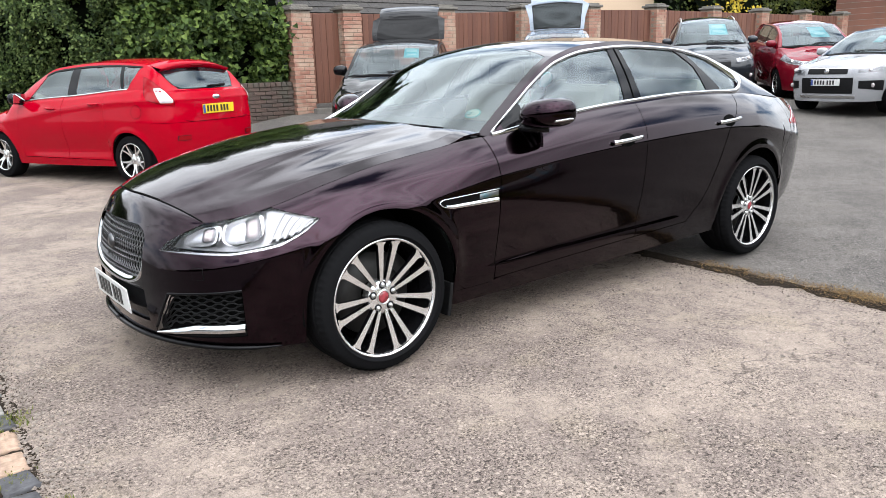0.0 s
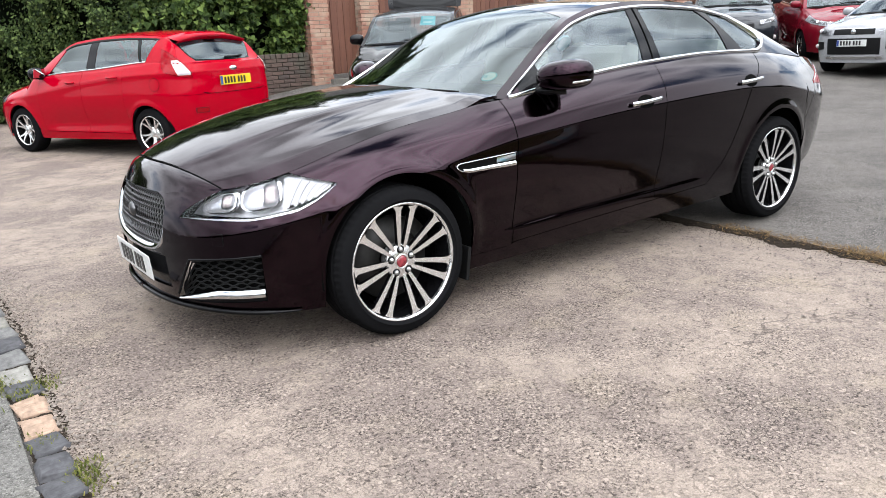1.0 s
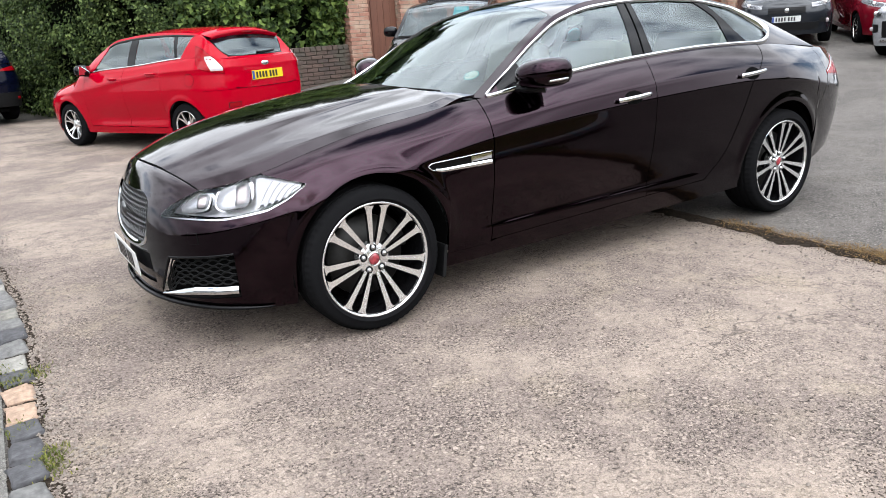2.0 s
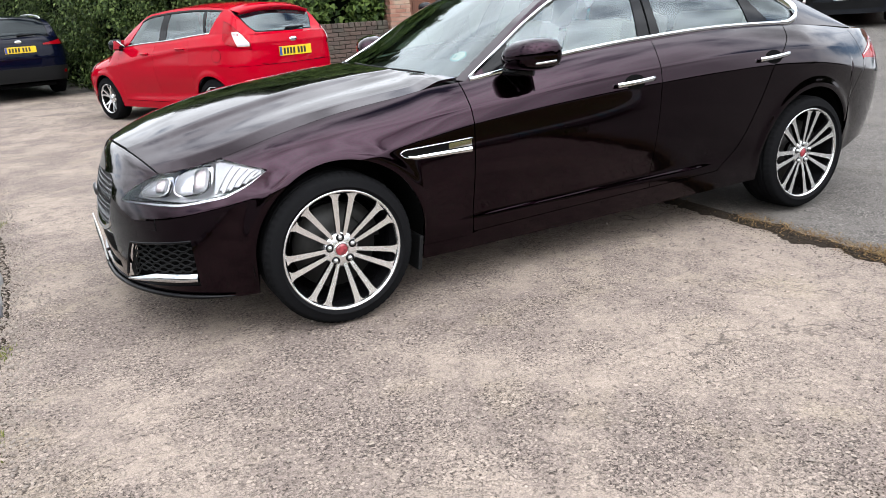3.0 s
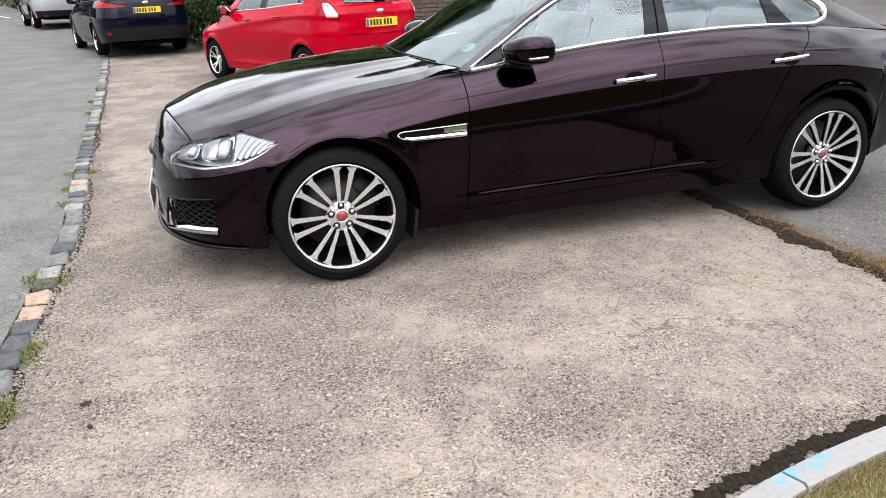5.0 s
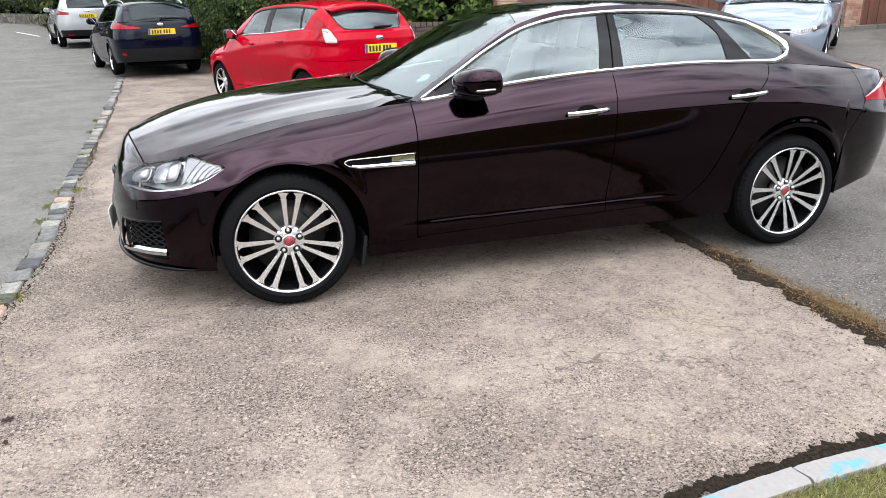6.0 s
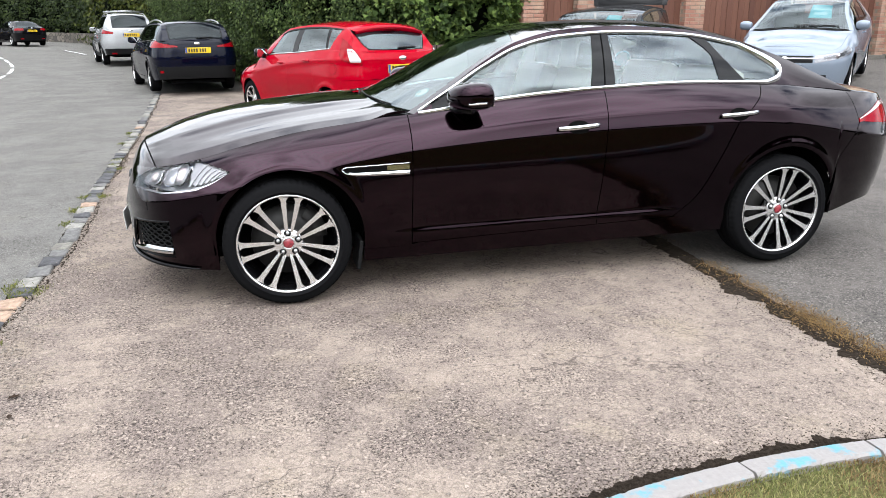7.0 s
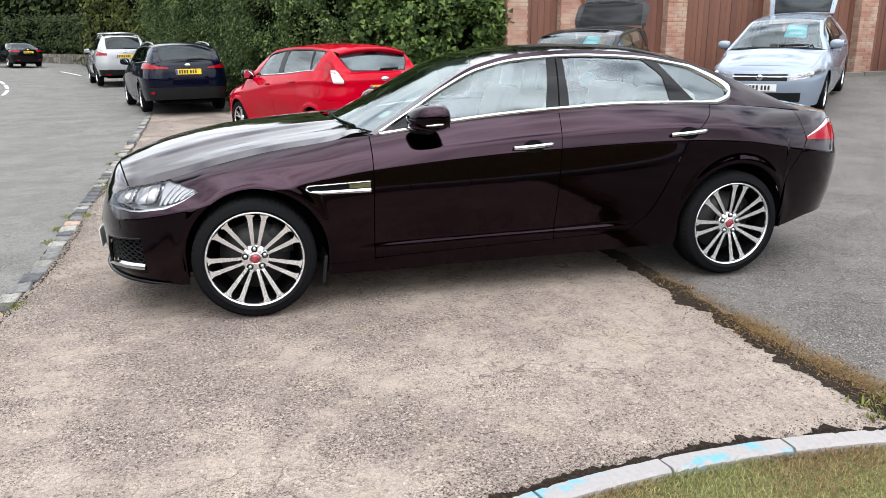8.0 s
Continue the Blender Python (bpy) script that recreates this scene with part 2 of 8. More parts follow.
def sheet(pts, ref, depth=0.012, rim=True):
    """Verts and faces of a grid of points, turned to face away from ref, with a folded-in edge."""
    pts = np.asarray(pts, float)
    nu, nv = pts.shape[:2]
    du, dv = np.gradient(pts, axis=0), np.gradient(pts, axis=1)
    nrm = np.cross(du, dv)
    ln = np.linalg.norm(nrm, axis=-1, keepdims=True)
    nrm = nrm / np.maximum(ln, 1e-9)
    flip = (nrm * (pts - np.asarray(ref))).sum(-1).mean() < 0
    if flip:
        nrm = -nrm
    idx = np.arange(nu * nv).reshape(nu, nv)
    quad = np.stack([idx[:-1, :-1], idx[1:, :-1], idx[1:, 1:], idx[:-1, 1:]], -1).reshape(-1, 4)
    if flip:
        quad = quad[:, ::-1]
    verts, faces = pts.reshape(-1, 3), quad.tolist()
    if rim and depth:
        loop = np.r_[idx[:, 0], idx[-1, 1:], idx[-2::-1, -1], idx[0, -2:0:-1]]
        top = verts[loop]
        low = top - nrm.reshape(-1, 3)[loop] * depth
        n0, n = len(verts), len(loop)
        verts = np.r_[verts, top, low]
        j = np.arange(n)
        k = (j + 1) % n
        side = np.stack([n0 + j, n0 + n + j, n0 + n + k, n0 + k], -1)
        faces += (side[:, ::-1] if flip else side).tolist()
    return verts, faces


def joined(items):
    verts, faces, n = [], [], 0
    for v, f in items:
        verts.append(np.asarray(v, float))
        faces += [[i + n for i in q] for q in f]
        n += len(v)
    return np.concatenate(verts), faces


def lathe(profile, n=48, axis="y"):
    """Profile (r, h) turned round an axis."""
    p = np.array(profile, float)
    a = np.linspace(0, 2 * np.pi, n, endpoint=False)
    r, h = p[:, 0][:, None], p[:, 1][:, None] * np.ones(n)
    c, s = r * np.cos(a), r * np.sin(a)
    v = np.stack([c, h, s] if axis == "y" else [c, s, h], -1).reshape(-1, 3)
    i = np.arange(len(p) - 1)[:, None] * n
    j = np.arange(n)
    k = (j + 1) % n
    f = np.stack([i + j, i + k, i + n + k, i + n + j], -1).reshape(-1, 4)
    return v, f.tolist()


def tube(path, rad, n=8, flat=1.0, caps=True):
    """A round or flattened bar along a path of points."""
    p = np.array(path, float)
    t = np.gradient(p, axis=0)
    t /= np.linalg.norm(t, axis=1, keepdims=True) + 1e-9
    up = np.array([0, 0, 1.0])
    side = np.cross(t, up)
    bad = np.linalg.norm(side, axis=1) < 1e-3
    side[bad] = (1, 0, 0)
    side /= np.linalg.norm(side, axis=1, keepdims=True)
    top = np.cross(side, t)
    a = np.linspace(0, 2 * np.pi, n, endpoint=False)
    rad = np.broadcast_to(np.asarray(rad, float), (len(p),))[:, None, None]
    v = p[:, None] + rad * (np.cos(a)[None, :, None] * side[:, None] * flat + np.sin(a)[None, :, None] * top[:, None])
    idx = np.arange(len(p) * n).reshape(len(p), n)
    nx = np.roll(idx, -1, 1)
    f = np.stack([idx[:-1], idx[1:], nx[1:], nx[:-1]], -1).reshape(-1, 4).tolist()
    if caps:
        f += [idx[0].tolist(), idx[-1][::-1].tolist()]
    return v.reshape(-1, 3), f


def text_part(name, text, size, mat, parent, m, squeeze=1.0):
    """Flat letters of the built-in font as a thin mesh."""
    cu = bpy.data.curves.new(name, "FONT")
    cu.body, cu.size, cu.extrude, cu.align_x, cu.align_y = text, size, 0.001, "CENTER", "CENTER"
    tmp = bpy.data.objects.new(name, cu)
    scene.collection.objects.link(tmp)
    dg = bpy.context.evaluated_depsgraph_get()
    me = bpy.data.meshes.new_from_object(tmp.evaluated_get(dg))
    bpy.data.objects.remove(tmp)
    me.materials.clear()
    me.materials.append(mat)
    ob = new(name, me)
    ob.parent = parent
    ob.matrix_local = m @ Matrix.Diagonal((squeeze, 1, 1, 1))
    return ob

# ---------------------------------------------------------------- ground
def soft_step(t):
    t = np.clip(t, 0, 1)
    return t * t * (3 - 2 * t)


def ground_z(x, y):
    """The forecourt lies level, the road climbs gently away, and the yard rises to its fence."""
    x, y = np.asarray(x, float), np.asarray(y, float)
    road = 0.012 * np.maximum(y - 6.0, 0) * soft_step((y - 5) / 8)
    yard = 0.54 * soft_step((y - 1.0) / 10.0) * soft_step((x - 1.2) / 4.5) + 0.28 * soft_step((x - 5) / 12)
    return road * (1 - soft_step((x - 0.5) / 4)) + yard


def math_node(nt, op, a, b, clamp=False):
    n = nt.nodes.new("ShaderNodeMath")
    n.operation, n.use_clamp = op, clamp
    for sock, v in zip(n.inputs, (a, b)):
        if isinstance(v, (int, float)):
            sock.default_value = v
        else:
            nt.links.new(v, sock)
    return n.outputs[0]


def warped(nt, v, scale, amount, detail=3.0):
    """Coordinates pushed about by a noise, so that cells lose their even grid."""
    wn = nt.nodes.new("ShaderNodeTexNoise")
    wn.inputs["Scale"].default_value, wn.inputs["Detail"].default_value = scale, detail
    nt.links.new(v, wn.inputs["Vector"])
    wv = nt.nodes.new("ShaderNodeVectorMath")
    wv.operation = "MULTIPLY_ADD"
    nt.links.new(wn.outputs["Color"], wv.inputs[0])
    wv.inputs[1].default_value = (amount, amount, 0.0)
    nt.links.new(v, wv.inputs[2])
    return wv.outputs[0]


def chips(nt, v, size):
    """Scattered chippings of uneven size: their faces, dark rims that paint the shade round them, and two random tones.
    """
    cell = nt.nodes.new("ShaderNodeTexVoronoi")
    cell.inputs["Scale"].default_value = size
    nt.links.new(v, cell.inputs["Vector"])
    tone = nt.nodes.new("ShaderNodeSeparateColor")
    nt.links.new(cell.outputs["Color"], tone.inputs[0])
    rad = span(nt, tone.outputs[0], 0.0, 1.0, 0.10, 0.52)
    gap = math_node(nt, "SUBTRACT", cell.outputs["Distance"], rad)
    face = span(nt, gap, 0.03, -0.05)
    rim = math_node(nt, "MULTIPLY", span(nt, gap, 0.20, 0.02), math_node(nt, "SUBTRACT", 1.0, face))
    rim = math_node(nt, "MULTIPLY", rim, span(nt, tex_noise(nt, v, size * 1.1, 2.0), 0.40, 0.62, 0.12, 1.0))
    return face, rim, tone.outputs[1], tone.outputs[2]


def asphalt(name, bare, worn, stone, pit, moss, rims=(0.25, 0.9), crack=0.2, size=62.0, faces=0.6, flecks=0.5, trodden=None):
    """Old tarmac: chippings in a dark binder, filled with pale dust where it is worn, with stains and hairline cracks."""
    m, nt, b, out = nodes_of(name)
    v = coords(nt)
    wv = warped(nt, v, 60.0, 0.022)
    f1, r1, ta, tb = chips(nt, wv, size)
    f2, r2, tc, td = chips(nt, warped(nt, v, 130.0, 0.010), size * 1.9)
    grit = tex_noise(nt, v, 190.0, 3.0, 0.7)
    mid = tex_noise(nt, v, 9.0, 6.0, 0.65)
    patch = span(nt, tex_noise(nt, v, 1.35, 7.0, 0.62), 0.42, 0.58)
    if trodden:
        # worn smooth and sandy towards one side
        axis = nt.nodes.new("ShaderNodeSeparateXYZ")
        nt.links.new(warped(nt, v, 0.9, 1.6, 4.0), axis.inputs[0])
        sandy = span(nt, axis.outputs[0], *trodden)
        patch = math_node(nt, "MAXIMUM", patch, math_node(nt, "MULTIPLY", sandy, 0.75))
    base = mixed(nt, patch, bare, worn)
    base = mixed(nt, span(nt, mid, 0.35, 0.68, 0.0, 0.50), base, tuple(c * 0.60 for c in bare))
    base = mixed(nt, span(nt, tex_noise(nt, v, 2.1, 5.0, 0.6), 0.54, 0.68, 0.0, 0.40), base, moss)
    base = mixed(nt, span(nt, grit, 0.42, 0.66, 0.0, 0.60), base, tuple(c * 0.40 for c in bare))
    # pits where the binder has broken out, their shade painted in as dark colour
    pits = math_node(nt, "MULTIPLY", span(nt, tex_noise(nt, v, 54.0, 4.0, 0.68), 0.535, 0.595), span(nt, math_node(nt, "SUBTRACT", mid, math_node(nt, "MULTIPLY", patch, 0.16)), 0.34, 0.52, 0.10, 0.95))
    base = mixed(nt, pits, base, pit)
    fleck = span(nt, tex_noise(nt, warped(nt, v, 40.0, 0.03), 92.0, 3.0, 0.6), 0.525, 0.585, 0.0, 1.0)
    coarse = span(nt, math_node(nt, "SUBTRACT", tex_noise(nt, v, 3.1, 5.0, 0.6), math_node(nt, "MULTIPLY", patch, 0.10)), 0.36, 0.56, 0.12, flecks)
    if trodden:
        coarse = math_node(nt, "MULTIPLY", coarse, math_node(nt, "SUBTRACT", 1.0, math_node(nt, "MULTIPLY", sandy, 0.6)))
    base = mixed(nt, math_node(nt, "MULTIPLY", fleck, coarse), base, pit)
    spark = span(nt, tex_noise(nt, warped(nt, v, 55.0, 0.02), 78.0, 2.0, 0.5), 0.57, 0.63, 0.0, 1.0)
    base = mixed(nt, math_node(nt, "MULTIPLY", spark, math_node(nt, "MULTIPLY", coarse, 0.7)), base, stone)
    # clusters where the surface has frayed
    fray = span(nt, tex_noise(nt, warped(nt, v, 7.0, 0.12), 24.0, 5.0, 0.7), 0.53, 0.61, 0.0, flecks * 0.5)
    base = mixed(nt, math_node(nt, "MULTIPLY", fray, span(nt, tex_noise(nt, v, 1.9, 3.0), 0.42, 0.60, 0.1, 1.0)), base, tuple(c * 0.30 for c in bare))
    # small chippings, then large ones with their rims
    open_ = span(nt, math_node(nt, "ADD", patch, span(nt, mid, 0.3, 0.7, -0.35, 0.35)), 0.0, 1.0, rims[1], rims[0])
    base = mixed(nt, math_node(nt, "MULTIPLY", r2, math_node(nt, "MULTIPLY", open_, 0.8)), base, pit)
    base = mixed(nt, math_node(nt, "MULTIPLY", f2, span(nt, tc, 0.2, 1.0, 0.0, faces)), base, stone)
    base = mixed(nt, math_node(nt, "MULTIPLY", r1, open_), base, pit)
    grey = mixed(nt, tb, stone, tuple(c * 0.55 for c in stone))
    base = mixed(nt, math_node(nt, "MULTIPLY", f1, span(nt, ta, 0.25, 1.0, 0.05, faces + 0.15)), base, grey)
    line = nt.nodes.new("ShaderNodeTexVoronoi")
    line.feature = "DISTANCE_TO_EDGE"
    line.inputs["Scale"].default_value = 1.7
    nt.links.new(warped(nt, v, 5.0, 0.45, 6.0), line.inputs["Vector"])
    broken = math_node(nt, "MULTIPLY", span(nt, line.outputs["Distance"], 0.009, 0.002, 0.0, crack), span(nt, tex_noise(nt, v, 1.3, 4.0), 0.50, 0.62))
    base = mixed(nt, broken, base, tuple(c * 0.2 for c in bare))
    # broad old stains
    base = mixed(nt, span(nt, tex_noise(nt, v, 0.6, 4.0), 0.54, 0.72, 0.0, 0.25), base, tuple(c * 0.5 for c in bare))
    nt.links.new(base, b.inputs["Base Color"])
    b.inputs["Roughness"].default_value = 0.88
    b.inputs["Specular IOR Level"].default_value = 0.2
    hgt = math_node(nt, "ADD", math_node(nt, "SUBTRACT", math_node(nt, "MULTIPLY", f1, 0.7), r1), math_node(nt, "MULTIPLY", grit, 0.5))
    bumped(nt, b, hgt, 0.9, 0.005)
    return m


M_OLD = asphalt("worn_tarmac", (0.168, 0.133, 0.116), (0.266, 0.215, 0.177), (0.318, 0.262, 0.219), (0.024, 0.018, 0.015), (0.258, 0.210, 0.147), (0.04, 0.52), 0.7, 56.0, 0.50, 0.90, (1.7, 3.0))
M_YARD = asphalt("grey_tarmac", (0.086, 0.077, 0.070), (0.118, 0.106, 0.096), (0.270, 0.243, 0.220), (0.016, 0.014, 0.013), (0.112, 0.100, 0.080), (0.45, 0.65), 0.0, 74.0, 0.50, 0.75)
M_ROAD = asphalt("road_tarmac", (0.116, 0.110, 0.101), (0.150, 0.142, 0.131), (0.250, 0.236, 0.218), (0.034, 0.031, 0.028), (0.148, 0.138, 0.115), (0.25, 0.55), 0.15, 70.0, 0.5, 0.6)


def field(xs, ys, f=None, lift=0.0):
    x, y = np.meshgrid(xs, ys, indexing="ij")
    if f:
        x, y = f(x, y)
    return np.stack([x, y, ground_z(x, y) + lift], -1)


def fine(a, b, c, d, n1, n2, n3):
    """Sparse, dense, sparse spacing."""
    return np.r_[-np.geomspace(-a + b + 1, 1, n1)[:-1] + b + 1, np.linspace(b, c, n2), np.geomspace(1, d - c + 1, n3)[1:] + c - 1]


def edge_x(y):
    """The line of setts between road and forecourt."""
    return np.interp(y, [-12, -1.3, 0.5, 3.0, 7.0, 12.6, 30, 60, 90], [-1.75, -1.49, -1.44, -1.60, -1.80, -2.12, -4.4, -11.0, -22.0])


def build_ground():
    xs, ys = fine(-900, -6, 16, 900, 22, 90, 22), fine(-900, -8, 30, 900, 22, 110, 22)
    v, f = sheet(field(xs, ys, None, -0.012), (0, 0, -100), 0)
    tagged(part("ground", v, f, M_YARD), "grey tarmac yard", "ground", kind="structure")


build_ground()

# ---------------------------------------------------------------- edges of the forecourt
M_SETT = [plain("sett_stone", c, 0.8, grain=0.8, gscale=38, vary=0.35) for c in ((0.054, 0.053, 0.056), (0.100, 0.097, 0.094), (0.172, 0.164, 0.148), (0.235, 0.165, 0.122), (0.135, 0.127, 0.112))]
M_CRUMB = plain("soil_crumb", (0.048, 0.038, 0.030), 0.95, grain=0.5, gscale=90, vary=0.5)
M_SOIL = plain("dark_soil", (0.018, 0.014, 0.011), 0.95, grain=1.0, gscale=70, vary=0.5)


def leaf_look(name, a, b, c):
    m, nt, p, out = nodes_of(name)
    geo = nt.nodes.new("ShaderNodeNewGeometry")
    col = ramp(nt, geo.outputs["Random Per Island"], [(0.0, a), (0.55, b), (1.0, c)])
    big = tex_noise(nt, geo.outputs["Position"], 0.7, 3.0)
    col = mixed(nt, span(nt, big, 0.35, 0.65, 0.0, 0.45), col, a)
    nt.links.new(col, p.inputs["Base Color"])
    p.inputs["Roughness"].default_value = 0.6
    p.inputs["Specular IOR Level"].default_value = 0.16
    p.inputs["Subsurface Weight"].default_value = 0.0
    tr = nt.nodes.new("ShaderNodeBsdfTranslucent")
    nt.links.new(col, tr.inputs[0])
    mx = nt.nodes.new("ShaderNodeMixShader")
    mx.inputs[0].default_value = 0.25
    nt.links.new(p.outputs[0], mx.inputs[1])
    nt.links.new(tr.outputs[0], mx.inputs[2])
    nt.links.new(mx.outputs[0], out.inputs[0])
    return m


M_GRASS = leaf_look("grass_blade", (0.076, 0.090, 0.026), (0.165, 0.168, 0.055), (0.330, 0.290, 0.138))
M_STRAW = leaf_look("dry_grass", (0.078, 0.045, 0.021), (0.168, 0.105, 0.045), (0.300, 0.228, 0.102))
M_WEED = leaf_look("dead_weed", (0.026, 0.015, 0.0070), (0.135, 0.074, 0.026), (0.300, 0.200, 0.074))
M_TURF = plain("turf_base", (0.081, 0.075, 0.033), 0.95, grain=1.0, gscale=90, vary=0.5)
M_MOSS = leaf_look("moss", (0.040, 0.052, 0.0100), (0.090, 0.100, 0.020), (0.190, 0.175, 0.045))


def kerb_paint():
    m, nt, b, out = nodes_of("painted_concrete")
    v = coords(nt)
    n1, n2, n3 = tex_noise(nt, v, 5.5, 6.0, 0.62), tex_noise(nt, v, 7.0, 5.0, 0.7), tex_noise(nt, v, 60.0, 4.0)
    c = mixed(nt, span(nt, n3, 0.3, 0.7, 0.0, 0.4), (0.186, 0.172, 0.166), (0.126, 0.116, 0.110))
    c = mixed(nt, span(nt, n1, 0.545, 0.61, 0.0, 0.85), c, (0.048, 0.192, 0.246))
    c = mixed(nt, span(nt, n2, 0.60, 0.66, 0.0, 0.8), c, (0.162, 0.147, 0.138))
    nt.links.new(c, b.inputs["Base Color"])
    b.inputs["Roughness"].default_value = 0.75
    bumped(nt, b, n3, 0.5, 0.004)
    return m


M_KERB = kerb_paint()


def rough_strip(name, path, width, mat, label, seed, lift=0.006, parent=None, kind="structure", body=(0.5, 0.6)):
    """A low ribbon of dirt with ragged, crumbling borders along a path."""
    rng = np.random.default_rng(seed)
    n_ = 2200
    p = smoothline(path, n_)
    d = np.gradient(p, axis=0)
    d /= np.linalg.norm(d, axis=1, keepdims=True)
    n = np.stack([-d[:, 1], d[:, 0]], 1)

    def border(k):
        return np.array([0.8 * noise.noise((i * 0.012, seed, k)) + 0.34 * noise.noise((i * 0.045, seed, k + 5)) + 0.16 * noise.noise((i * 0.11, seed, k + 7)) for i in range(n_)]) + rng.normal(0, 0.03, n_)

    wl, wr = border(0), border(9)
    rows = []
    for t in np.linspace(-1, 1, 13):
        w = width * (body[0] + body[1] * (wl if t < 0 else wr)).clip(0.02, 1.3)
        xy = p + n * (t * w)[:, None]
        z = ground_z(xy[:, 0], xy[:, 1]) + lift * (1 - abs(t) ** 3) + 0.0012 + 0.005 * rng.random(n_) * (1 - abs(t) ** 2)
        rows.append(np.concatenate([xy, z[:, None]], 1))
    v, f = sheet(np.stack(rows, 1), (0, 0, -50), 0)
    return tagged(part(name, v, f, mat, parent, smooth=False), label, "ground", kind=kind)


def blades(name, roots, hgt, mat, label, seed, wid=0.004, lean=0.5, category="grass"):
    """Single bent grass blades at given roots, all in one sheet."""
    rng = np.random.default_rng(seed)
    n = len(roots)
    a, l = rng.uniform(0, 2 * np.pi, n), hgt * rng.uniform(0.4, 1.15, n)
    w = wid * rng.uniform(0.6, 1.3, n)
    tip = lean * l * rng.uniform(0.2, 1.0, n)
    c, s = np.cos(a), np.sin(a)
    ac, as_ = np.cos(a + 1.5), np.sin(a + 1.5)
    r = np.asarray(roots)
    v = np.empty((n, 5, 3))
    for k, (h_, o, ww) in enumerate(((0, 0, -1), (0, 0, 1), (0.6, 0.45, -0.7), (0.6, 0.45, 0.7), (0.92, 1.0, 0))):
        v[:, k, 0] = r[:, 0] + c * tip * o + ac * w * ww
        v[:, k, 1] = r[:, 1] + s * tip * o + as_ * w * ww
        v[:, k, 2] = r[:, 2] + l * h_
    i = np.arange(n)[:, None] * 5
    f = (i + np.array([0, 1, 3, 2])).tolist() + (i + np.array([2, 3, 4])).tolist()
    return tagged(part(name, v.reshape(-1, 3), f, mat, smooth=False), label, category, kind="stuff")


def isle(t, r=0.0):
    """The rounded edge of the grass island; t is the angle, r metres outwards."""
    a = radians(90 - t)
    return np.array([1.62 + (4.0 + r) * math.cos(a), -6.88 + (4.0 + r) * math.sin(a)])


def build_edges():
    rng = np.random.default_rng(4)
    # forecourt and road lie as thin coats on the ground sheet
    ys = np.r_[np.linspace(-9, 12.7, 80)]
    u = np.linspace(0, 1, 26)[None]
    x0, x1 = edge_x(ys)[:, None] + 0.06, 2.52 + 0.02 * np.sin(ys * 3)[:, None] + np.maximum(ys - 3, 0)[:, None] * 0.12
    g = np.stack([x0 + (x1 - x0) * u, ys[:, None] + 0 * u], -1)
    v, f = sheet(np.dstack([g, ground_z(g[..., 0], g[..., 1])]), (0, 0, -50), 0)
    tagged(part("forecourt", v, f, M_OLD), "worn brownish tarmac forecourt with pale chippings", "pavement", kind="structure")
    ys = np.r_[np.linspace(-30, 14, 60), np.linspace(15, 110, 60)]
    u = np.linspace(0, 1, 12)[None]
    x1 = edge_x(ys)[:, None] - 0.06
    far = np.interp(ys, [12.7, 13.6], [0, 1.9])[:, None]
    x1 = x1 + far
    x0 = x1 - 7.5 - far
    g = np.stack([x0 + (x1 - x0) * u, ys[:, None] + 0 * u], -1)
    v, f = sheet(np.dstack([g, ground_z(g[..., 0], g[..., 1]) - 0.003]), (0, 0, -50), 0)
    tagged(part("road", v, f, M_ROAD), "pale grey tarmac road", "road", kind="structure")
    # line of old setts
    kerb = new("sett_kerb")
    tagged(kerb, "row of worn stone setts edging the road", "kerb", kind="structure")
    shapes = []
    for k in range(6):
        bm = bmesh.new()
        boxes(bm, (0.102 + 0.02 * rng.random(), 0.150 + 0.02 * rng.random(), 0.09), (0, 0, -0.033), (0, 0, 0), 0.014)
        for vv in bm.verts:
            vv.co += Vector(rng.uniform(-0.008, 0.008, 3))
        me = bpy.data.meshes.new("sett")
        bm.to_mesh(me)
        bm.free()
        me.polygons.foreach_set("use_smooth", [True] * len(me.polygons))
        shapes.append(me)
    looks = []
    for mt in M_SETT:
        row = []
        for me in shapes:
            m2 = me.copy()
            m2.materials.append(mt)
            row.append(m2)
        looks.append(row)
    pick = [1, 0, 2, 0, 1, 4, 0, 3, 3, 0, 1, 0, 2, 1, 2, 2, 0, 4, 2, 1]
    y, k = -4.6, 0
    while y < 12.6:
        L = 0.150 + 0.05 * rng.random()
        x = float(edge_x(y)) + rng.uniform(-0.008, 0.008)
        kind_ = pick[(k * 7 + int(rng.integers(0, 3))) % len(pick)]
        if -1.60 <= y < 0.26:
            kind_ = (0, 1, 0, 0, 3, 3, 0, 2, 1, 0)[int((y + 1.60) / 0.187)]
        ob = new("sett", looks[kind_][int(rng.integers(0, 6))])
        ob.parent = kerb
        ob.matrix_local = pose(x, y, float(ground_z(x, y)) + rng.uniform(-0.004, 0.004), rng.uniform(-1.5, 1.5), rng.uniform(-1.5, 1.5), rng.uniform(-5, 5) + 2) @ Matrix.Diagonal((1.0, L / 0.165, 1, 1))
        y += L + 0.012
        k += 1
    rough_strip("joint_dirt", [(float(edge_x(t)) + 0.02, t) for t in np.linspace(-4.6, 12.5, 14)], 0.13, M_SOIL, "dark grit between the setts", 3, -0.004)
    # joint between old and new tarmac, with dead weeds
    rough_strip("seam_soil", [(2.53, 3.2), (2.51, 0.6), (2.47, -0.8), (2.44, -1.9), (2.46, -2.7), (2.54, -3.4)], 0.135, M_SOIL, "dark soil along the seam in the tarmac", 11, body=(0.50, 0.75))
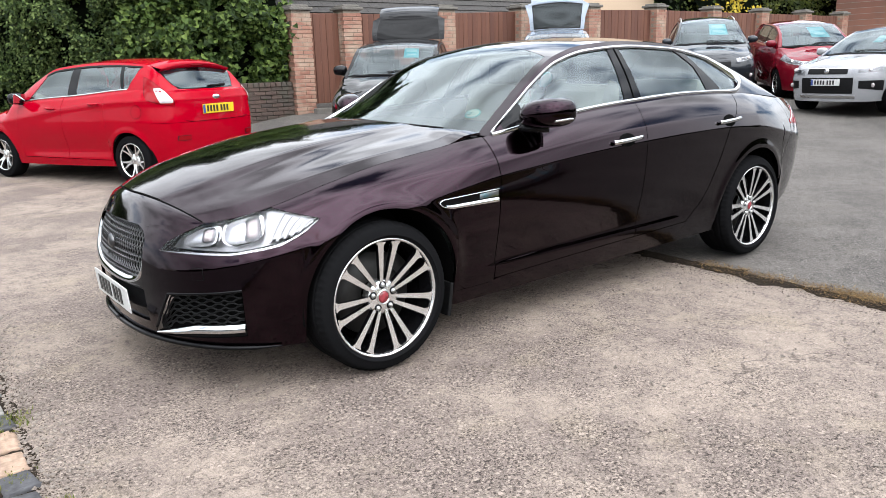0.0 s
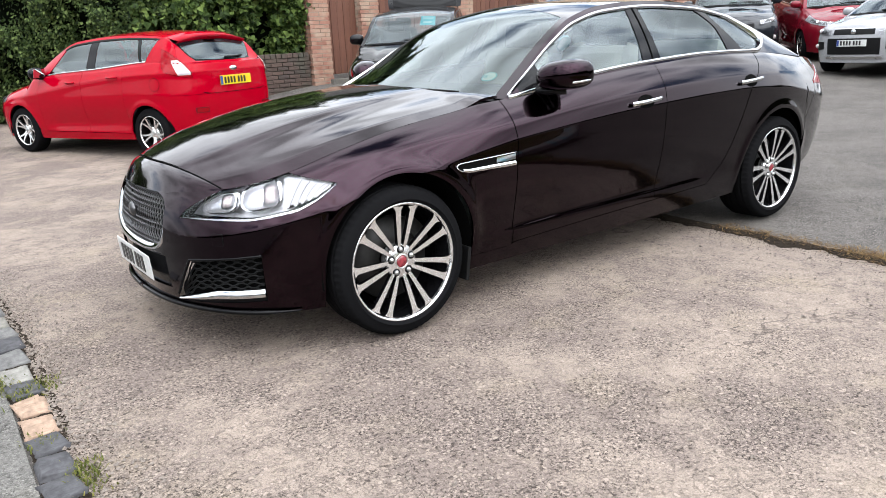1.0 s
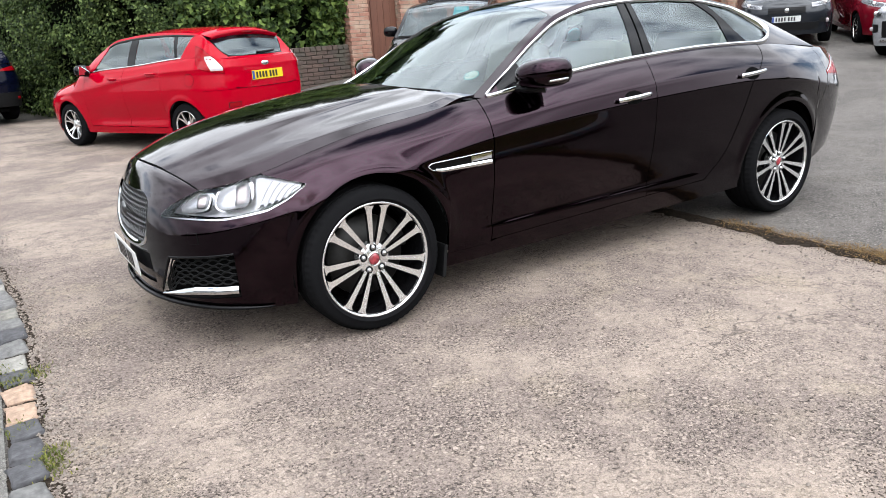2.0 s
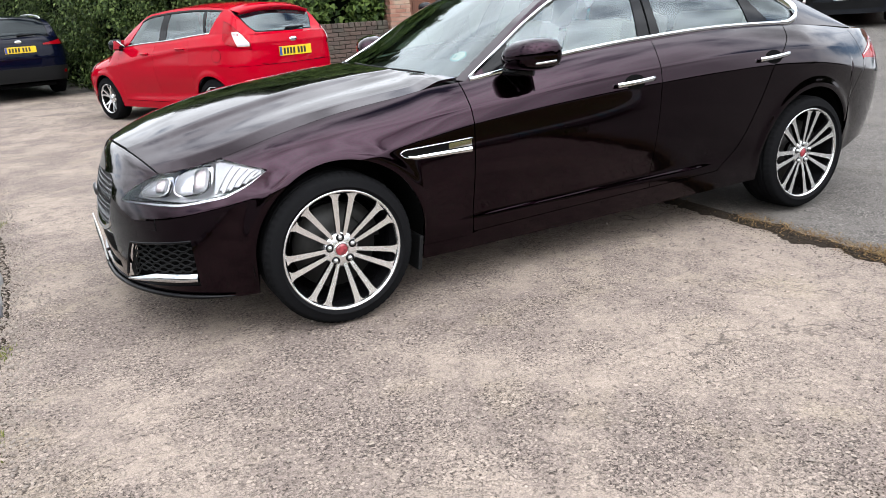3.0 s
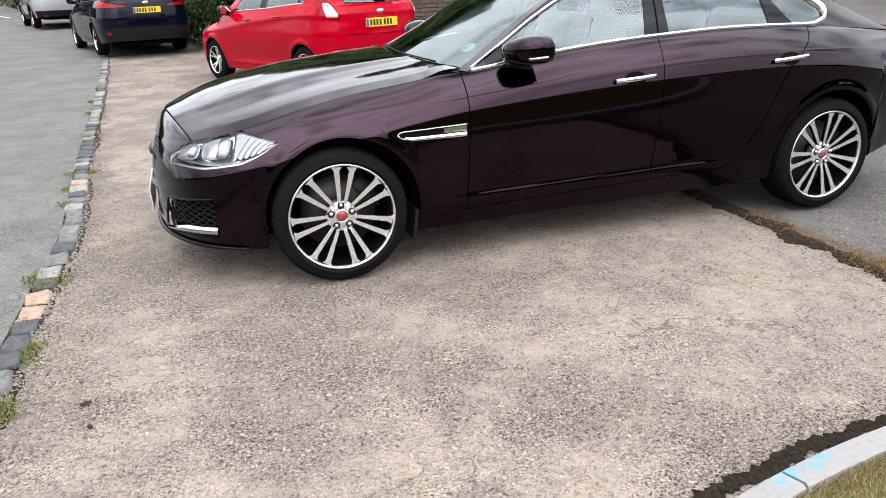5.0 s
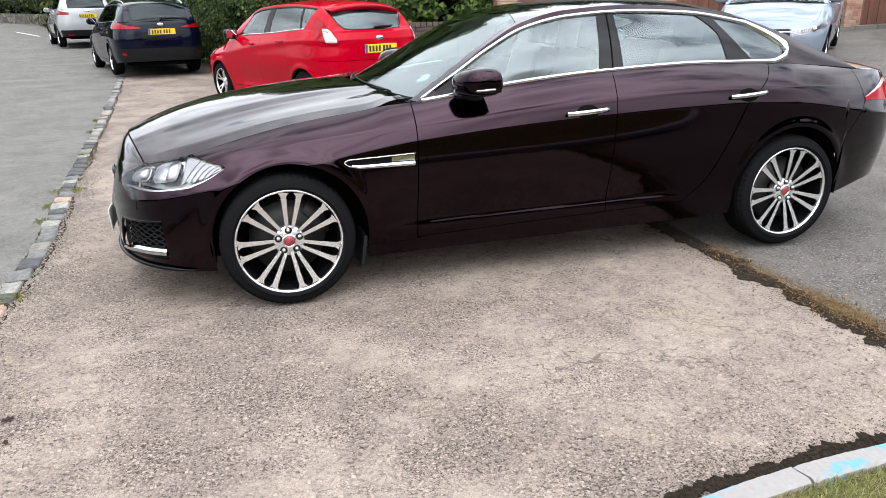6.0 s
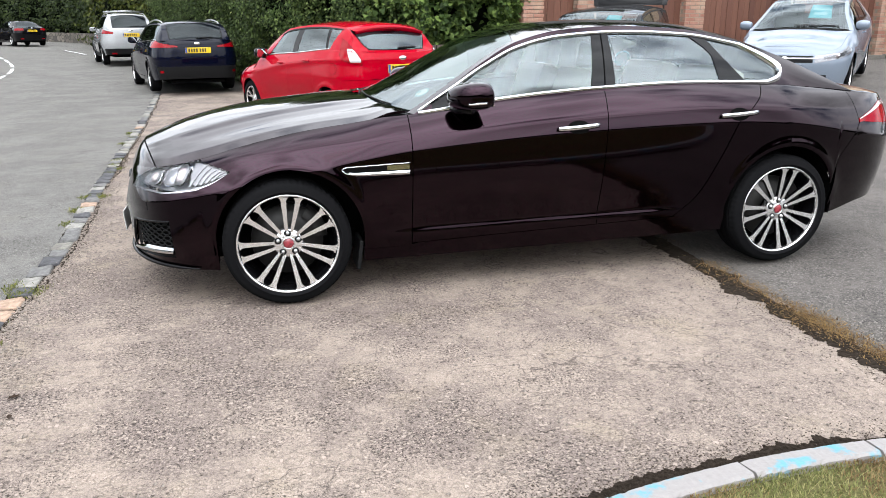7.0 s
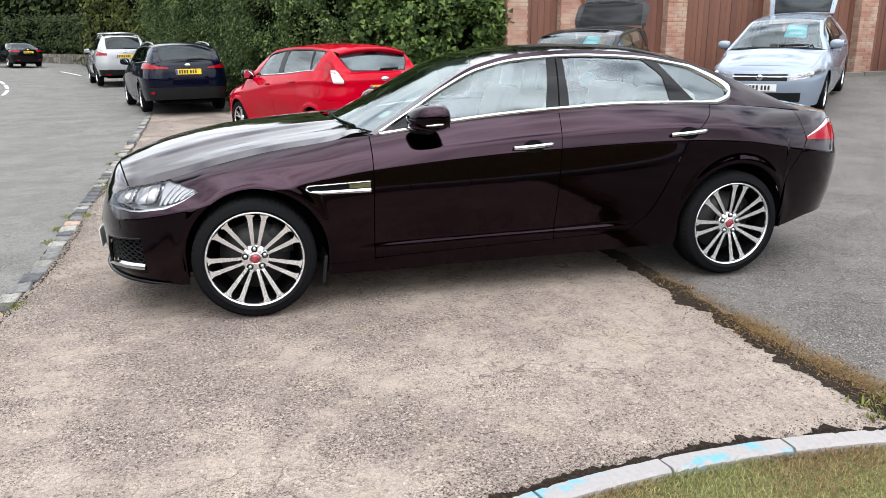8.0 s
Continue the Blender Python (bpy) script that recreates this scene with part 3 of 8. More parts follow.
    rough_strip("kerb_soil", [tuple(isle(t, 0.07)) for t in np.linspace(-32, 34, 14)], 0.10, M_SOIL, "dark damp soil along the painted kerb", 21, body=(0.34, 0.95))
    # crumbs of soil spilling from the strips
    octa0 = np.array([(1, 0, 0), (0, 1, 0), (-1, 0, 0), (0, -1, 0), (0, 0, 0.7), (0, 0, -0.4)], float)
    oface = [[0, 1, 4], [1, 2, 4], [2, 3, 4], [3, 0, 4], [1, 0, 5], [2, 1, 5], [3, 2, 5], [0, 3, 5]]
    crumbs = []
    for k in range(17000):
        if k % 3 == 2:
            ye = rng.uniform(-2.9, 6.0)
            p0 = np.array([float(edge_x(ye)) + 0.055 + abs(rng.normal(0.0, 0.09)) * (0.6 + noise.noise((ye * 3.0, 2.0, 0.0))), ye])
        elif k % 3 == 1:
            p0 = isle(rng.uniform(-34, 40), abs(rng.normal(0.10, 0.055)))
        else:
            yy0 = rng.uniform(-3.3, 2.5)
            p0 = np.array([np.interp(yy0, [-2.7, -1.9, 0.6], [2.52, 2.48, 2.52]) + rng.normal(-0.08, 0.085), yy0])
        s0 = rng.uniform(0.0015, 0.0042)
        crumbs.append((octa0 * s0 * rng.uniform(0.6, 1.4, (6, 1)) + (p0[0], p0[1], float(ground_z(p0[0], p0[1])) + s0 * 0.35), oface))
    v, f = joined(crumbs)
    tagged(part("soil_crumbs", v, f, M_CRUMB, smooth=False), "loose dark soil spilled on the tarmac", "soil", kind="stuff")
    # painted kerb stones round the island
    kb = new("painted_kerb")
    tagged(kb, "low concrete kerb painted white with blue smears", "kerb", kind="structure")
    for k, t0 in enumerate(np.arange(-47.0, 308.0, 7.1)):
        a = np.linspace(t0 + 0.08, t0 + 7.02, 30)
        prof = [(0.0, -0.05), (-0.004, 0.052), (-0.016, 0.066), (-0.088, 0.070), (-0.098, 0.062), (-0.102, -0.05)]
        rows = []
        for t in a:
            row = []
            for r, z in prof:
                p = isle(t, r)
                row.append((p[0], p[1], z + rng.uniform(-0.0012, 0.0008) - (0.008 * rng.random() ** 10 if -0.05 < z < 0.07 else 0)))
            rows.append(row)
        rows = np.array(rows)
        c = isle(t0 + 3.5, -0.05)
        v, f = sheet(rows, (c[0], c[1], -0.1), 0)
        n = len(prof)
        f = f + [list(range(n)), [len(v) - 1 - i for i in range(n)]]
        part("kerb_stone", v, f, M_KERB, kb, smooth=False)
    # island turf
    a = np.linspace(0, 360, 73)
    rr = np.linspace(0.02, 3.93, 14)
    pts = np.array([[[1.62 + r * math.cos(radians(t)), -6.88 + r * math.sin(radians(t)), 0.035 + 0.05 * (1 - (r / 3.93) ** 4)] for r in rr] for t in a])
    v, f = sheet(pts, (1.6, -6.9, -30), 0)
    tagged(part("island", v, f, M_TURF), "earth under the turf of the island", "ground", kind="structure")
    n = 190000
    t, r = rng.uniform(-50, 70, n), -0.10 - 1.5 * rng.random(n) ** 1.3
    al = np.radians(90 - t)
    roots = np.stack([1.62 + (4 + r) * np.cos(al), -6.88 + (4 + r) * np.sin(al), 0.045 + 0.02 * (-r)], 1)
    green = np.array([noise.noise((p[0] * 2.5, p[1] * 2.5, 0)) for p in roots]) + rng.normal(0, 0.25, n)
    blades("lawn_grass", roots[green > -0.10], 0.019, M_GRASS, "short yellowing green turf on the island", 5, 0.0014, 1.3)
    blades("dry_lawn_grass", roots[green <= -0.10], 0.018, M_STRAW, "dry straw-coloured turf on the island", 6, 0.0014, 1.6)
    t, r = rng.uniform(70, 310, 60000), -0.10 - 3.8 * (1 - np.sqrt(rng.random(60000)))
    t2, r2 = rng.uniform(-50, 70, 26000), -1.5 - 2.4 * (1 - np.sqrt(rng.random(26000)))
    t, r = np.r_[t, t2], np.r_[r, r2]
    al = np.radians(90 - t)
    roots = np.stack([1.62 + (4 + r) * np.cos(al), -6.88 + (4 + r) * np.sin(al), 0.035 + 0.05 * (1 - ((4 + r) / 3.93) ** 4)], 1)
    blades("far_lawn_grass", roots, 0.026, M_GRASS, "short yellowing green turf over the island", 15, 0.004, 1.3)
    # weeds along the seam
    n = 22000
    yy = rng.uniform(-2.75, 0.9, n)
    dens = np.array([noise.noise((0.3, v_ * 2.3, 4)) for v_ in yy]) + np.interp(yy, [-2.7, -1.9, -1.2, 0.9], [0.35, 0.60, 0.42, 0.30])
    keep = dens + rng.normal(0, 0.22, n) > 0.48
    roots = np.stack([np.interp(yy, [-2.7, -1.9, 0.6], [2.55, 2.50, 2.52]) + rng.normal(0, 0.055, n), yy, 0.006 + 0 * yy], 1)[keep]
    blades("seam_weeds", roots, 0.011, M_WEED, "dead straw-brown weeds growing in the seam", 7, 0.0022, 4.0, "weeds")
    n = 900
    roots = np.stack([rng.normal(2.58, 0.10, n), rng.normal(-2.80, 0.10, n), np.full(n, 0.003)], 1)
    blades("green_weeds", roots, 0.03, M_MOSS, "yellow-green weeds at the end of the seam", 8, 0.005, 1.2, "weeds")
    spots = []
    for _ in range(26):
        y0 = rng.uniform(-2.6, 7.0)
        m_ = int(rng.integers(40, 190))
        spots.append(np.stack([rng.normal(float(edge_x(y0)) + rng.choice([-0.07, 0.075, 0.0]), 0.03, m_), rng.normal(y0, 0.045, m_), np.full(m_, 0.002)], 1))
    blades("sett_moss", np.concatenate(spots), 0.020, M_MOSS, "moss and small weeds between the setts", 9, 0.0026, 1.5, "moss")
    # loose chippings
    n = 900
    c = np.stack([rng.uniform(-1.3, 2.6, n), rng.uniform(-3.6, 1.0, n)], 1)
    near_y = rng.uniform(-3.4, 3.0, 1700)
    near = np.stack([edge_x(near_y) + 0.05 + np.abs(rng.normal(0.0, 0.10, 1700)), near_y], 1)
    c = np.concatenate([c, near])
    items = []
    octa = np.array([(1, 0, 0), (0, 1, 0), (-1, 0, 0), (0, -1, 0), (0, 0, 0.8), (0, 0, -0.5)], float)
    of = [[0, 1, 4], [1, 2, 4], [2, 3, 4], [3, 0, 4], [1, 0, 5], [2, 1, 5], [3, 2, 5], [0, 3, 5]]
    for x, y in c:
        s = rng.uniform(0.004, 0.011)
        items.append((octa * s * rng.uniform(0.6, 1.3, (6, 1)) + (x, y, float(ground_z(x, y)) + s * 0.3), of))
    v, f = joined(items)
    tagged(part("loose_chippings", v, f, M_CHIP, smooth=False), "loose pale chippings on the tarmac", "gravel", kind="stuff")
    # worn white dashes on the far bend, and the edge line before the stone wall
    rows = smoothline([(-6.0, 13.5), (-6.64, 17.35), (-7.2, 20.84), (-8.29, 25.0), (-9.1, 27.5), (-10.9, 32.2), (-13.6, 37.0)], 240)
    for pts in [rows[k:k + 26] for k in range(0, 214, 33)] + [smoothline([(-7.3, 32.6), (-8.3, 35.3), (-9.2, 37.6)], 20)]:
        d = np.gradient(pts, axis=0)
        nn = np.stack([-d[:, 1], d[:, 0]], 1) / np.linalg.norm(d, axis=1, keepdims=True)
        g = np.stack([pts - nn * 0.05, pts + nn * 0.05], 1)
        v, f = sheet(np.dstack([g, ground_z(g[..., 0], g[..., 1]) + 0.006]), (0, 0, -50), 0)
        tagged(part("road_line", v, f, M_WHPLATE), "worn white line on the bend of the road", "marking", kind="structure")


build_edges()


def dead_leaf(x, y, turn, size):
    """A curled brown leaf lying on the tarmac."""
    u, v = np.meshgrid(np.linspace(-1, 1, 9), np.linspace(-1, 1, 7), indexing="ij")
    w = (1 - u ** 2) ** 0.6 * (1 + 0.25 * np.sin(u * 9))
    pts = np.stack([u * size, v * w * size * 0.45, 0.004 + size * (0.22 * (v * w) ** 2 + 0.12 * u ** 2)], -1)
    ob = part("dead_leaf", *sheet(pts, (0, 0, -1), 0.001), M_DEADLEAF)
    tagged(ob, "curled dark brown dead leaf on the tarmac", "leaf", "leaves on the ground")
    ob.matrix_local = pose(x, y, 0.001, 0, 0, turn)


M_DEADLEAF = plain("dead_leaf", (0.021, 0.012, 0.0072), 0.7, grain=0.3, gscale=80, vary=0.4)
for x_, y_, t_, s_ in ((-1.14, -1.7, 30, 0.024), (-1.11, -1.87, 110, 0.018)):
    dead_leaf(x_, y_, t_, s_)


# ---------------------------------------------------------------- fence, wall and buildings
def brick_look(name, cols, dirt):
    m, nt, b, out = nodes_of(name)
    info = nt.nodes.new("ShaderNodeObjectInfo")
    v = coords(nt, 1.0)
    pos = nt.nodes.new("ShaderNodeNewGeometry")
    c = ramp(nt, info.outputs["Random"], [(i / (len(cols) - 1), k) for i, k in enumerate(cols)])
    n1, n2 = tex_noise(nt, pos.outputs["Position"], 2.3, 5.0), tex_noise(nt, v, 40.0, 5.0)
    c = mixed(nt, span(nt, n2, 0.35, 0.7, 0.0, 0.45), c, tuple(k * 0.6 for k in cols[0]))
    c = mixed(nt, span(nt, n1, 0.48, 0.66, 0.0, 0.75), c, dirt)
    nt.links.new(c, b.inputs["Base Color"])
    b.inputs["Roughness"].default_value = 0.9
    bumped(nt, b, n2, 0.6, 0.004)
    return m


M_BRICK = brick_look("pier_brick", [(0.204, 0.090, 0.060), (0.252, 0.120, 0.084), (0.276, 0.162, 0.114), (0.228, 0.102, 0.072)], (0.300, 0.240, 0.180))
M_OLDBRICK = brick_look("old_brick", [(0.051, 0.033, 0.025), (0.072, 0.045, 0.035), (0.060, 0.039, 0.031), (0.039, 0.029, 0.024)], (0.042, 0.042, 0.030))


def far_brick():
    m, nt, b, out = nodes_of("house_brick")
    v = coords(nt, 1.0)
    sw = nt.nodes.new("ShaderNodeMapping")
    sw.inputs["Rotation"].default_value = (radians(90), 0, radians(90))
    nt.links.new(v, sw.inputs[0])
    br = nt.nodes.new("ShaderNodeTexBrick")
    br.inputs["Scale"].default_value = 1.0
    br.inputs["Brick Width"].default_value, br.inputs["Row Height"].default_value, br.inputs["Mortar Size"].default_value = 0.225, 0.075, 0.008
    br.inputs["Color1"].default_value, br.inputs["Color2"].default_value, br.inputs["Mortar"].default_value = (0.180, 0.078, 0.051, 1), (0.132, 0.054, 0.036, 1), (0.180, 0.156, 0.132, 1)
    nt.links.new(sw.outputs[0], br.inputs["Vector"])
    dirt = span(nt, tex_noise(nt, v, 1.2, 5.0), 0.45, 0.7, 0.0, 0.4)
    nt.links.new(mixed(nt, dirt, br.outputs["Color"], (0.072, 0.048, 0.036)), b.inputs["Base Color"])
    b.inputs["Roughness"].default_value = 0.9
    return m


M_FARBRICK = far_brick()
M_MORTAR = plain("mortar", (0.180, 0.156, 0.126), 0.95, grain=0.6, gscale=60, vary=0.25)
M_OLDMORTAR = plain("old_mortar", (0.054, 0.047, 0.038), 0.95, grain=0.6, gscale=60, vary=0.3)
M_CAPSTONE = plain("cap_stone", (0.120, 0.111, 0.099), 0.9, grain=0.5, gscale=40, vary=0.3)


def wood_look():
    m, nt, b, out = nodes_of("stained_board")
    info = nt.nodes.new("ShaderNodeObjectInfo")
    v = coords(nt, (14.0, 14.0, 1.2))
    n1 = tex_noise(nt, v, 3.0, 6.0)
    c = ramp(nt, info.outputs["Random"], [(0.0, (0.075, 0.024, 0.012)), (0.5, (0.099, 0.034, 0.017)), (1.0, (0.120, 0.045, 0.024))])
    c = mixed(nt, span(nt, n1, 0.35, 0.7, 0.0, 0.5), c, (0.045, 0.016, 0.0090))
    nt.links.new(c, b.inputs["Base Color"])
    b.inputs["Roughness"].default_value = 0.75
    bumped(nt, b, n1, 0.35, 0.004)
    return m


M_WOOD = wood_look()
M_ROOFT = plain("roof_tile", (0.051, 0.048, 0.046), 0.85, grain=0.5, gscale=25, vary=0.3)
M_CREAM = plain("cream_render", (0.396, 0.300, 0.216), 0.9, grain=0.3, gscale=80, vary=0.06)
FENCE_Y = 9.75
PIERS = [5.25, 6.37, 8.74, 11.15, 13.50, 16.25, 18.95, 21.65, 24.40, 27.1]


def shared_brick(sx, sy, sz, mat):
    bm = bmesh.new()
    boxes(bm, (sx, sy, sz), (0, 0, 0))
    bmesh.ops.bevel(bm, geom=list(bm.edges), offset=0.004, segments=1, affect="EDGES")
    me = bpy.data.meshes.new("brick")
    bm.to_mesh(me)
    bm.free()
    me.materials.append(mat)
    return me


def build_fence():
    rng = np.random.default_rng(12)
    stretcher, header = shared_brick(0.212, 0.10, 0.064, M_BRICK), shared_brick(0.10, 0.212, 0.064, M_BRICK)
    fx = lambda x: FENCE_Y
    for i, x in enumerate(PIERS):
        z0 = float(ground_z(x, FENCE_Y)) - 0.05
        w = 0.40 if i < 2 else 0.44
        hgt = 1.93
        pier = new("brick_pier")
        tagged(pier, "weathered red brick pier with a pale bloom and stone cap", "pier", "piers of the yard fence", kind="structure")
        pier.matrix_local = pose(x, FENCE_Y, z0)
        box_part("mortar_core", (w - 0.012, w - 0.012, hgt), (0, 0, hgt / 2), M_MORTAR, pier, bevel=0)
        n = int((hgt - 0.02) / 0.075)
        for k in range(n):
            z = 0.04 + k * 0.075
            odd = k % 2
            for j in (-1, 1):
                for me, at in (((stretcher, (j * 0.111, -w / 2 + 0.048, z)) if odd else (header, (j * (w / 2 - 0.048), -w / 2 + 0.104, z))),):
                    ob = new("brick", me)
                    ob.parent = pier
                    ob.matrix_local = pose(at[0], at[1], at[2], 0, 0, rng.uniform(-0.8, 0.8))
            if not odd:
                ob = new("brick", stretcher)
                ob.parent = pier
                ob.matrix_local = pose(0, -w / 2 + 0.050, z)
            for j in (-1, 1):
                ob = new("brick", stretcher)
                ob.parent = pier
                ob.matrix_local = pose(j * (w / 2 - 0.048), 0.03 + (0.03 if odd else -0.02), z, 0, 0, 90)
        box_part("pier_cap", (w + 0.09, w + 0.09, 0.06), (0, 0, hgt + 0.03), M_CAPSTONE, pier, bevel=0.018)
        box_part("pier_cap", (w - 0.04, w - 0.04, 0.05), (0, 0, hgt + 0.08), M_CAPSTONE, pier, bevel=0.02)
    # board panels between the piers
    bm = bmesh.new()
    boxes(bm, (0.128, 0.022, 1.0), (0, 0, 0.5))
    bmesh.ops.bevel(bm, geom=[e for e in bm.edges], offset=0.004, segments=1, affect="EDGES")
    board = bpy.data.meshes.new("board")
    bm.to_mesh(board)
    bm.free()
    board.materials.append(M_WOOD)
    for a, b in zip(PIERS[:-1], PIERS[1:]):
        gate = b - a < 1.5
        pan = new("timber_gate" if gate else "board_fence")
        tagged(pan, "brown-stained close-boarded timber gate" if gate else "brown-stained close-boarded timber fence panel", "gate" if gate else "fence", "" if gate else "panels of the yard fence", kind="structure")
        x0, x1 = a + 0.21, b - 0.21
        n = max(4, round((x1 - x0) / 0.135))
        for k in range(n):
            x = x0 + (k + 0.5) * (x1 - x0) / n
            z = float(ground_z(x, FENCE_Y))
            ob = new("board", board)
            ob.parent = pan
            ob.matrix_local = pose(x, FENCE_Y + (0.0 if k % 2 else 0.007), z + (0.13 if gate else 0.04), 0, 0, 0) @ Matrix.Diagonal(((x1 - x0) / n / 0.132, 1, 1.70 if gate else 1.78, 1))
        zm = float(ground_z((x0 + x1) / 2, FENCE_Y))
        for zz in (0.35, 1.05, 1.6):
            box_part("fence_rail", (x1 - x0, 0.05, 0.09), ((x0 + x1) / 2, FENCE_Y + 0.045, zm + zz), M_WOOD, pan, bevel=0.006)
    # low old wall below the ivy
    wall = new("low_wall")
    tagged(wall, "low dark weathered brick wall under the ivy", "wall", kind="structure")
    x0, x1, top = 2.55, 5.03, 1.07
    box_part("mortar_core", (x1 - x0, 0.22, 1.2), ((x0 + x1) / 2, FENCE_Y + 0.02, top - 0.63), M_OLDMORTAR, wall, bevel=0)
    ob1 = shared_brick(0.214, 0.10, 0.063, M_OLDBRICK)
    for k in range(10):
        z = top - 0.10 - k * 0.075
        x = x0 + (0.11 if k % 2 else 0.0)
        while x < x1 - 0.1:
            ob = new("brick", ob1)
            ob.parent = wall
            ob.matrix_local = pose(x + 0.107, FENCE_Y - 0.062 + rng.uniform(-0.004, 0.004), z, 0, 0, rng.uniform(-1, 1))
            x += 0.225
    x = x0
    while x < x1 - 0.05:
        ob = new("brick", ob1)
        ob.parent = wall
        ob.matrix_local = pose(x + 0.05, FENCE_Y + 0.0, top - 0.02, 0, 0, 90 + rng.uniform(-2, 2)) @ Matrix.Diagonal((1.15, 0.98, 1.3, 1))
        x += 0.112
    # kerb of blocks at the foot of the fence
    kb = new("yard_kerb")
    tagged(kb, "grey concrete edging blocks at the foot of the fence", "kerb", kind="structure")
    for x in np.arange(5.6, 26, 0.62):
        z = float(ground_z(x, FENCE_Y - 0.45))
        box_part("kerb_block", (0.60, 0.12, 0.16), (x, FENCE_Y - 0.42, z), M_CAPSTONE, kb, bevel=0.012)


def build_houses():
    # outbuilding with a low tiled roof behind the fence
    h = new("outbuilding")
    tagged(h, "low outbuilding with a grey tiled roof behind the fence", "building")
    x0, x1, y0, y1, zb, ze, zr = 6.2, 15.5, 12.6, 18.0, 0.6, 2.55, 4.9
    for nm, s, at in (("wall", (x1 - x0, 0.25, ze - zb), ((x0 + x1) / 2, y0, (ze + zb) / 2)), ("wall", (x1 - x0, 0.25, ze - zb), ((x0 + x1) / 2, y1, (ze + zb) / 2)),
                      ("wall", (0.25, y1 - y0, ze - zb), (x0, (y0 + y1) / 2, (ze + zb) / 2)), ("wall", (0.25, y1 - y0, ze - zb), (x1, (y0 + y1) / 2, (ze + zb) / 2))):
        box_part(nm, s, at, M_FARBRICK, h, bevel=0)
    sl = math.atan2(zr - ze, (y1 - y0) / 2 + 0.2)
    for sd in (1, -1):
        items = []
        n = 16
        for k in range(n):
            t0 = k / n
            ya = (y0 - 0.2) if sd > 0 else (y1 + 0.2)
            yb = (y0 + y1) / 2
            p = lambda t, dz: (ya + (yb - ya) * t, ze + (zr - ze) * t + dz)
            a, b = p(t0, 0.035), p(min(1, t0 + 1.15 / n), 0.004)
            for c in np.arange(x0 - 0.2, x1 + 0.1, 0.33):
                c2 = c + (0.165 if k % 2 else 0)
                items.append(sheet(np.array([[(c2 + 0.004, a[0], a[1]), (c2 + 0.004, b[0], b[1])], [(c2 + 0.326, a[0], a[1]), (c2 + 0.326, b[0], b[1])]]), ((x0 + x1) / 2, yb, 0), 0.018))
        v, f = joined(items)
        tagged(part("roof_tiles", v, f, M_ROOFT, h, smooth=False), kind="stuff")
    g = np.array([[(x, y0 - 0.2, ze), (x, (y0 + y1) / 2, zr), (x, y1 + 0.2, ze)] for x in (x0 - 0.1, x1 + 0.1)])
    part("roof", *sheet(g, ((x0 + x1) / 2, 15, 0), 0.08), M_DARK, h, smooth=False)
    # cream rendered house
    c = new("rendered_house")
    tagged(c, "cream rendered house wall beyond the fence", "building")
    cx, cy, cz, sx, sy, sz = 22.3, 18.5, 4.2, 4.6, 5.0, 7.0
    box_part("wall", (sx, sy, sz), (cx, cy, cz), M_CREAM, c, bevel=0.02)
    box_part("roof", (sx + 0.6, sy + 0.6, 0.25), (cx, cy, cz + sz / 2 + 0.12), M_ROOFT, c, bevel=0.05)
    # brick house at the end of the yard
    b = new("brick_house")
    tagged(b, "red brick house at the end of the yard", "building")
    box_part("wall", (8, 6, 6), (34.5, 8.5, 3.8), M_FARBRICK, b, bevel=0.02)
    box_part("roof", (8.6, 6.6, 0.3), (34.5, 8.5, 6.95), M_ROOFT, b, bevel=0.05)
    w = box_part("window", (0.06, 1.2, 1.2), (30.48, 7.2, 3.0), M_TINT, b, bevel=0.01)
    box_part("frame", (0.03, 1.3, 0.08), (30.46, 7.2, 3.62), M_WHPLATE, w, bevel=0.004)
    box_part("frame", (0.03, 1.3, 0.08), (30.46, 7.2, 2.38), M_WHPLATE, w, bevel=0.004)


build_fence()
build_houses()


# ---------------------------------------------------------------- hedges and trees
M_LEAF = leaf_look("hedge_leaf", (0.008, 0.016, 0.0040), (0.037, 0.063, 0.014), (0.145, 0.190, 0.060))
M_IVY = leaf_look("ivy_leaf", (0.011, 0.022, 0.0050), (0.044, 0.076, 0.015), (0.140, 0.195, 0.046))
M_PALE = leaf_look("pale_leaf", (0.018, 0.027, 0.0048), (0.045, 0.059, 0.0096), (0.102, 0.108, 0.018))
M_FAR = leaf_look("far_leaf", (0.0060, 0.011, 0.0024), (0.018, 0.030, 0.0060), (0.042, 0.060, 0.013))
M_BLOOM = leaf_look("yellow_bloom", (0.330, 0.240, 0.018), (0.390, 0.300, 0.030), (0.420, 0.348, 0.072))
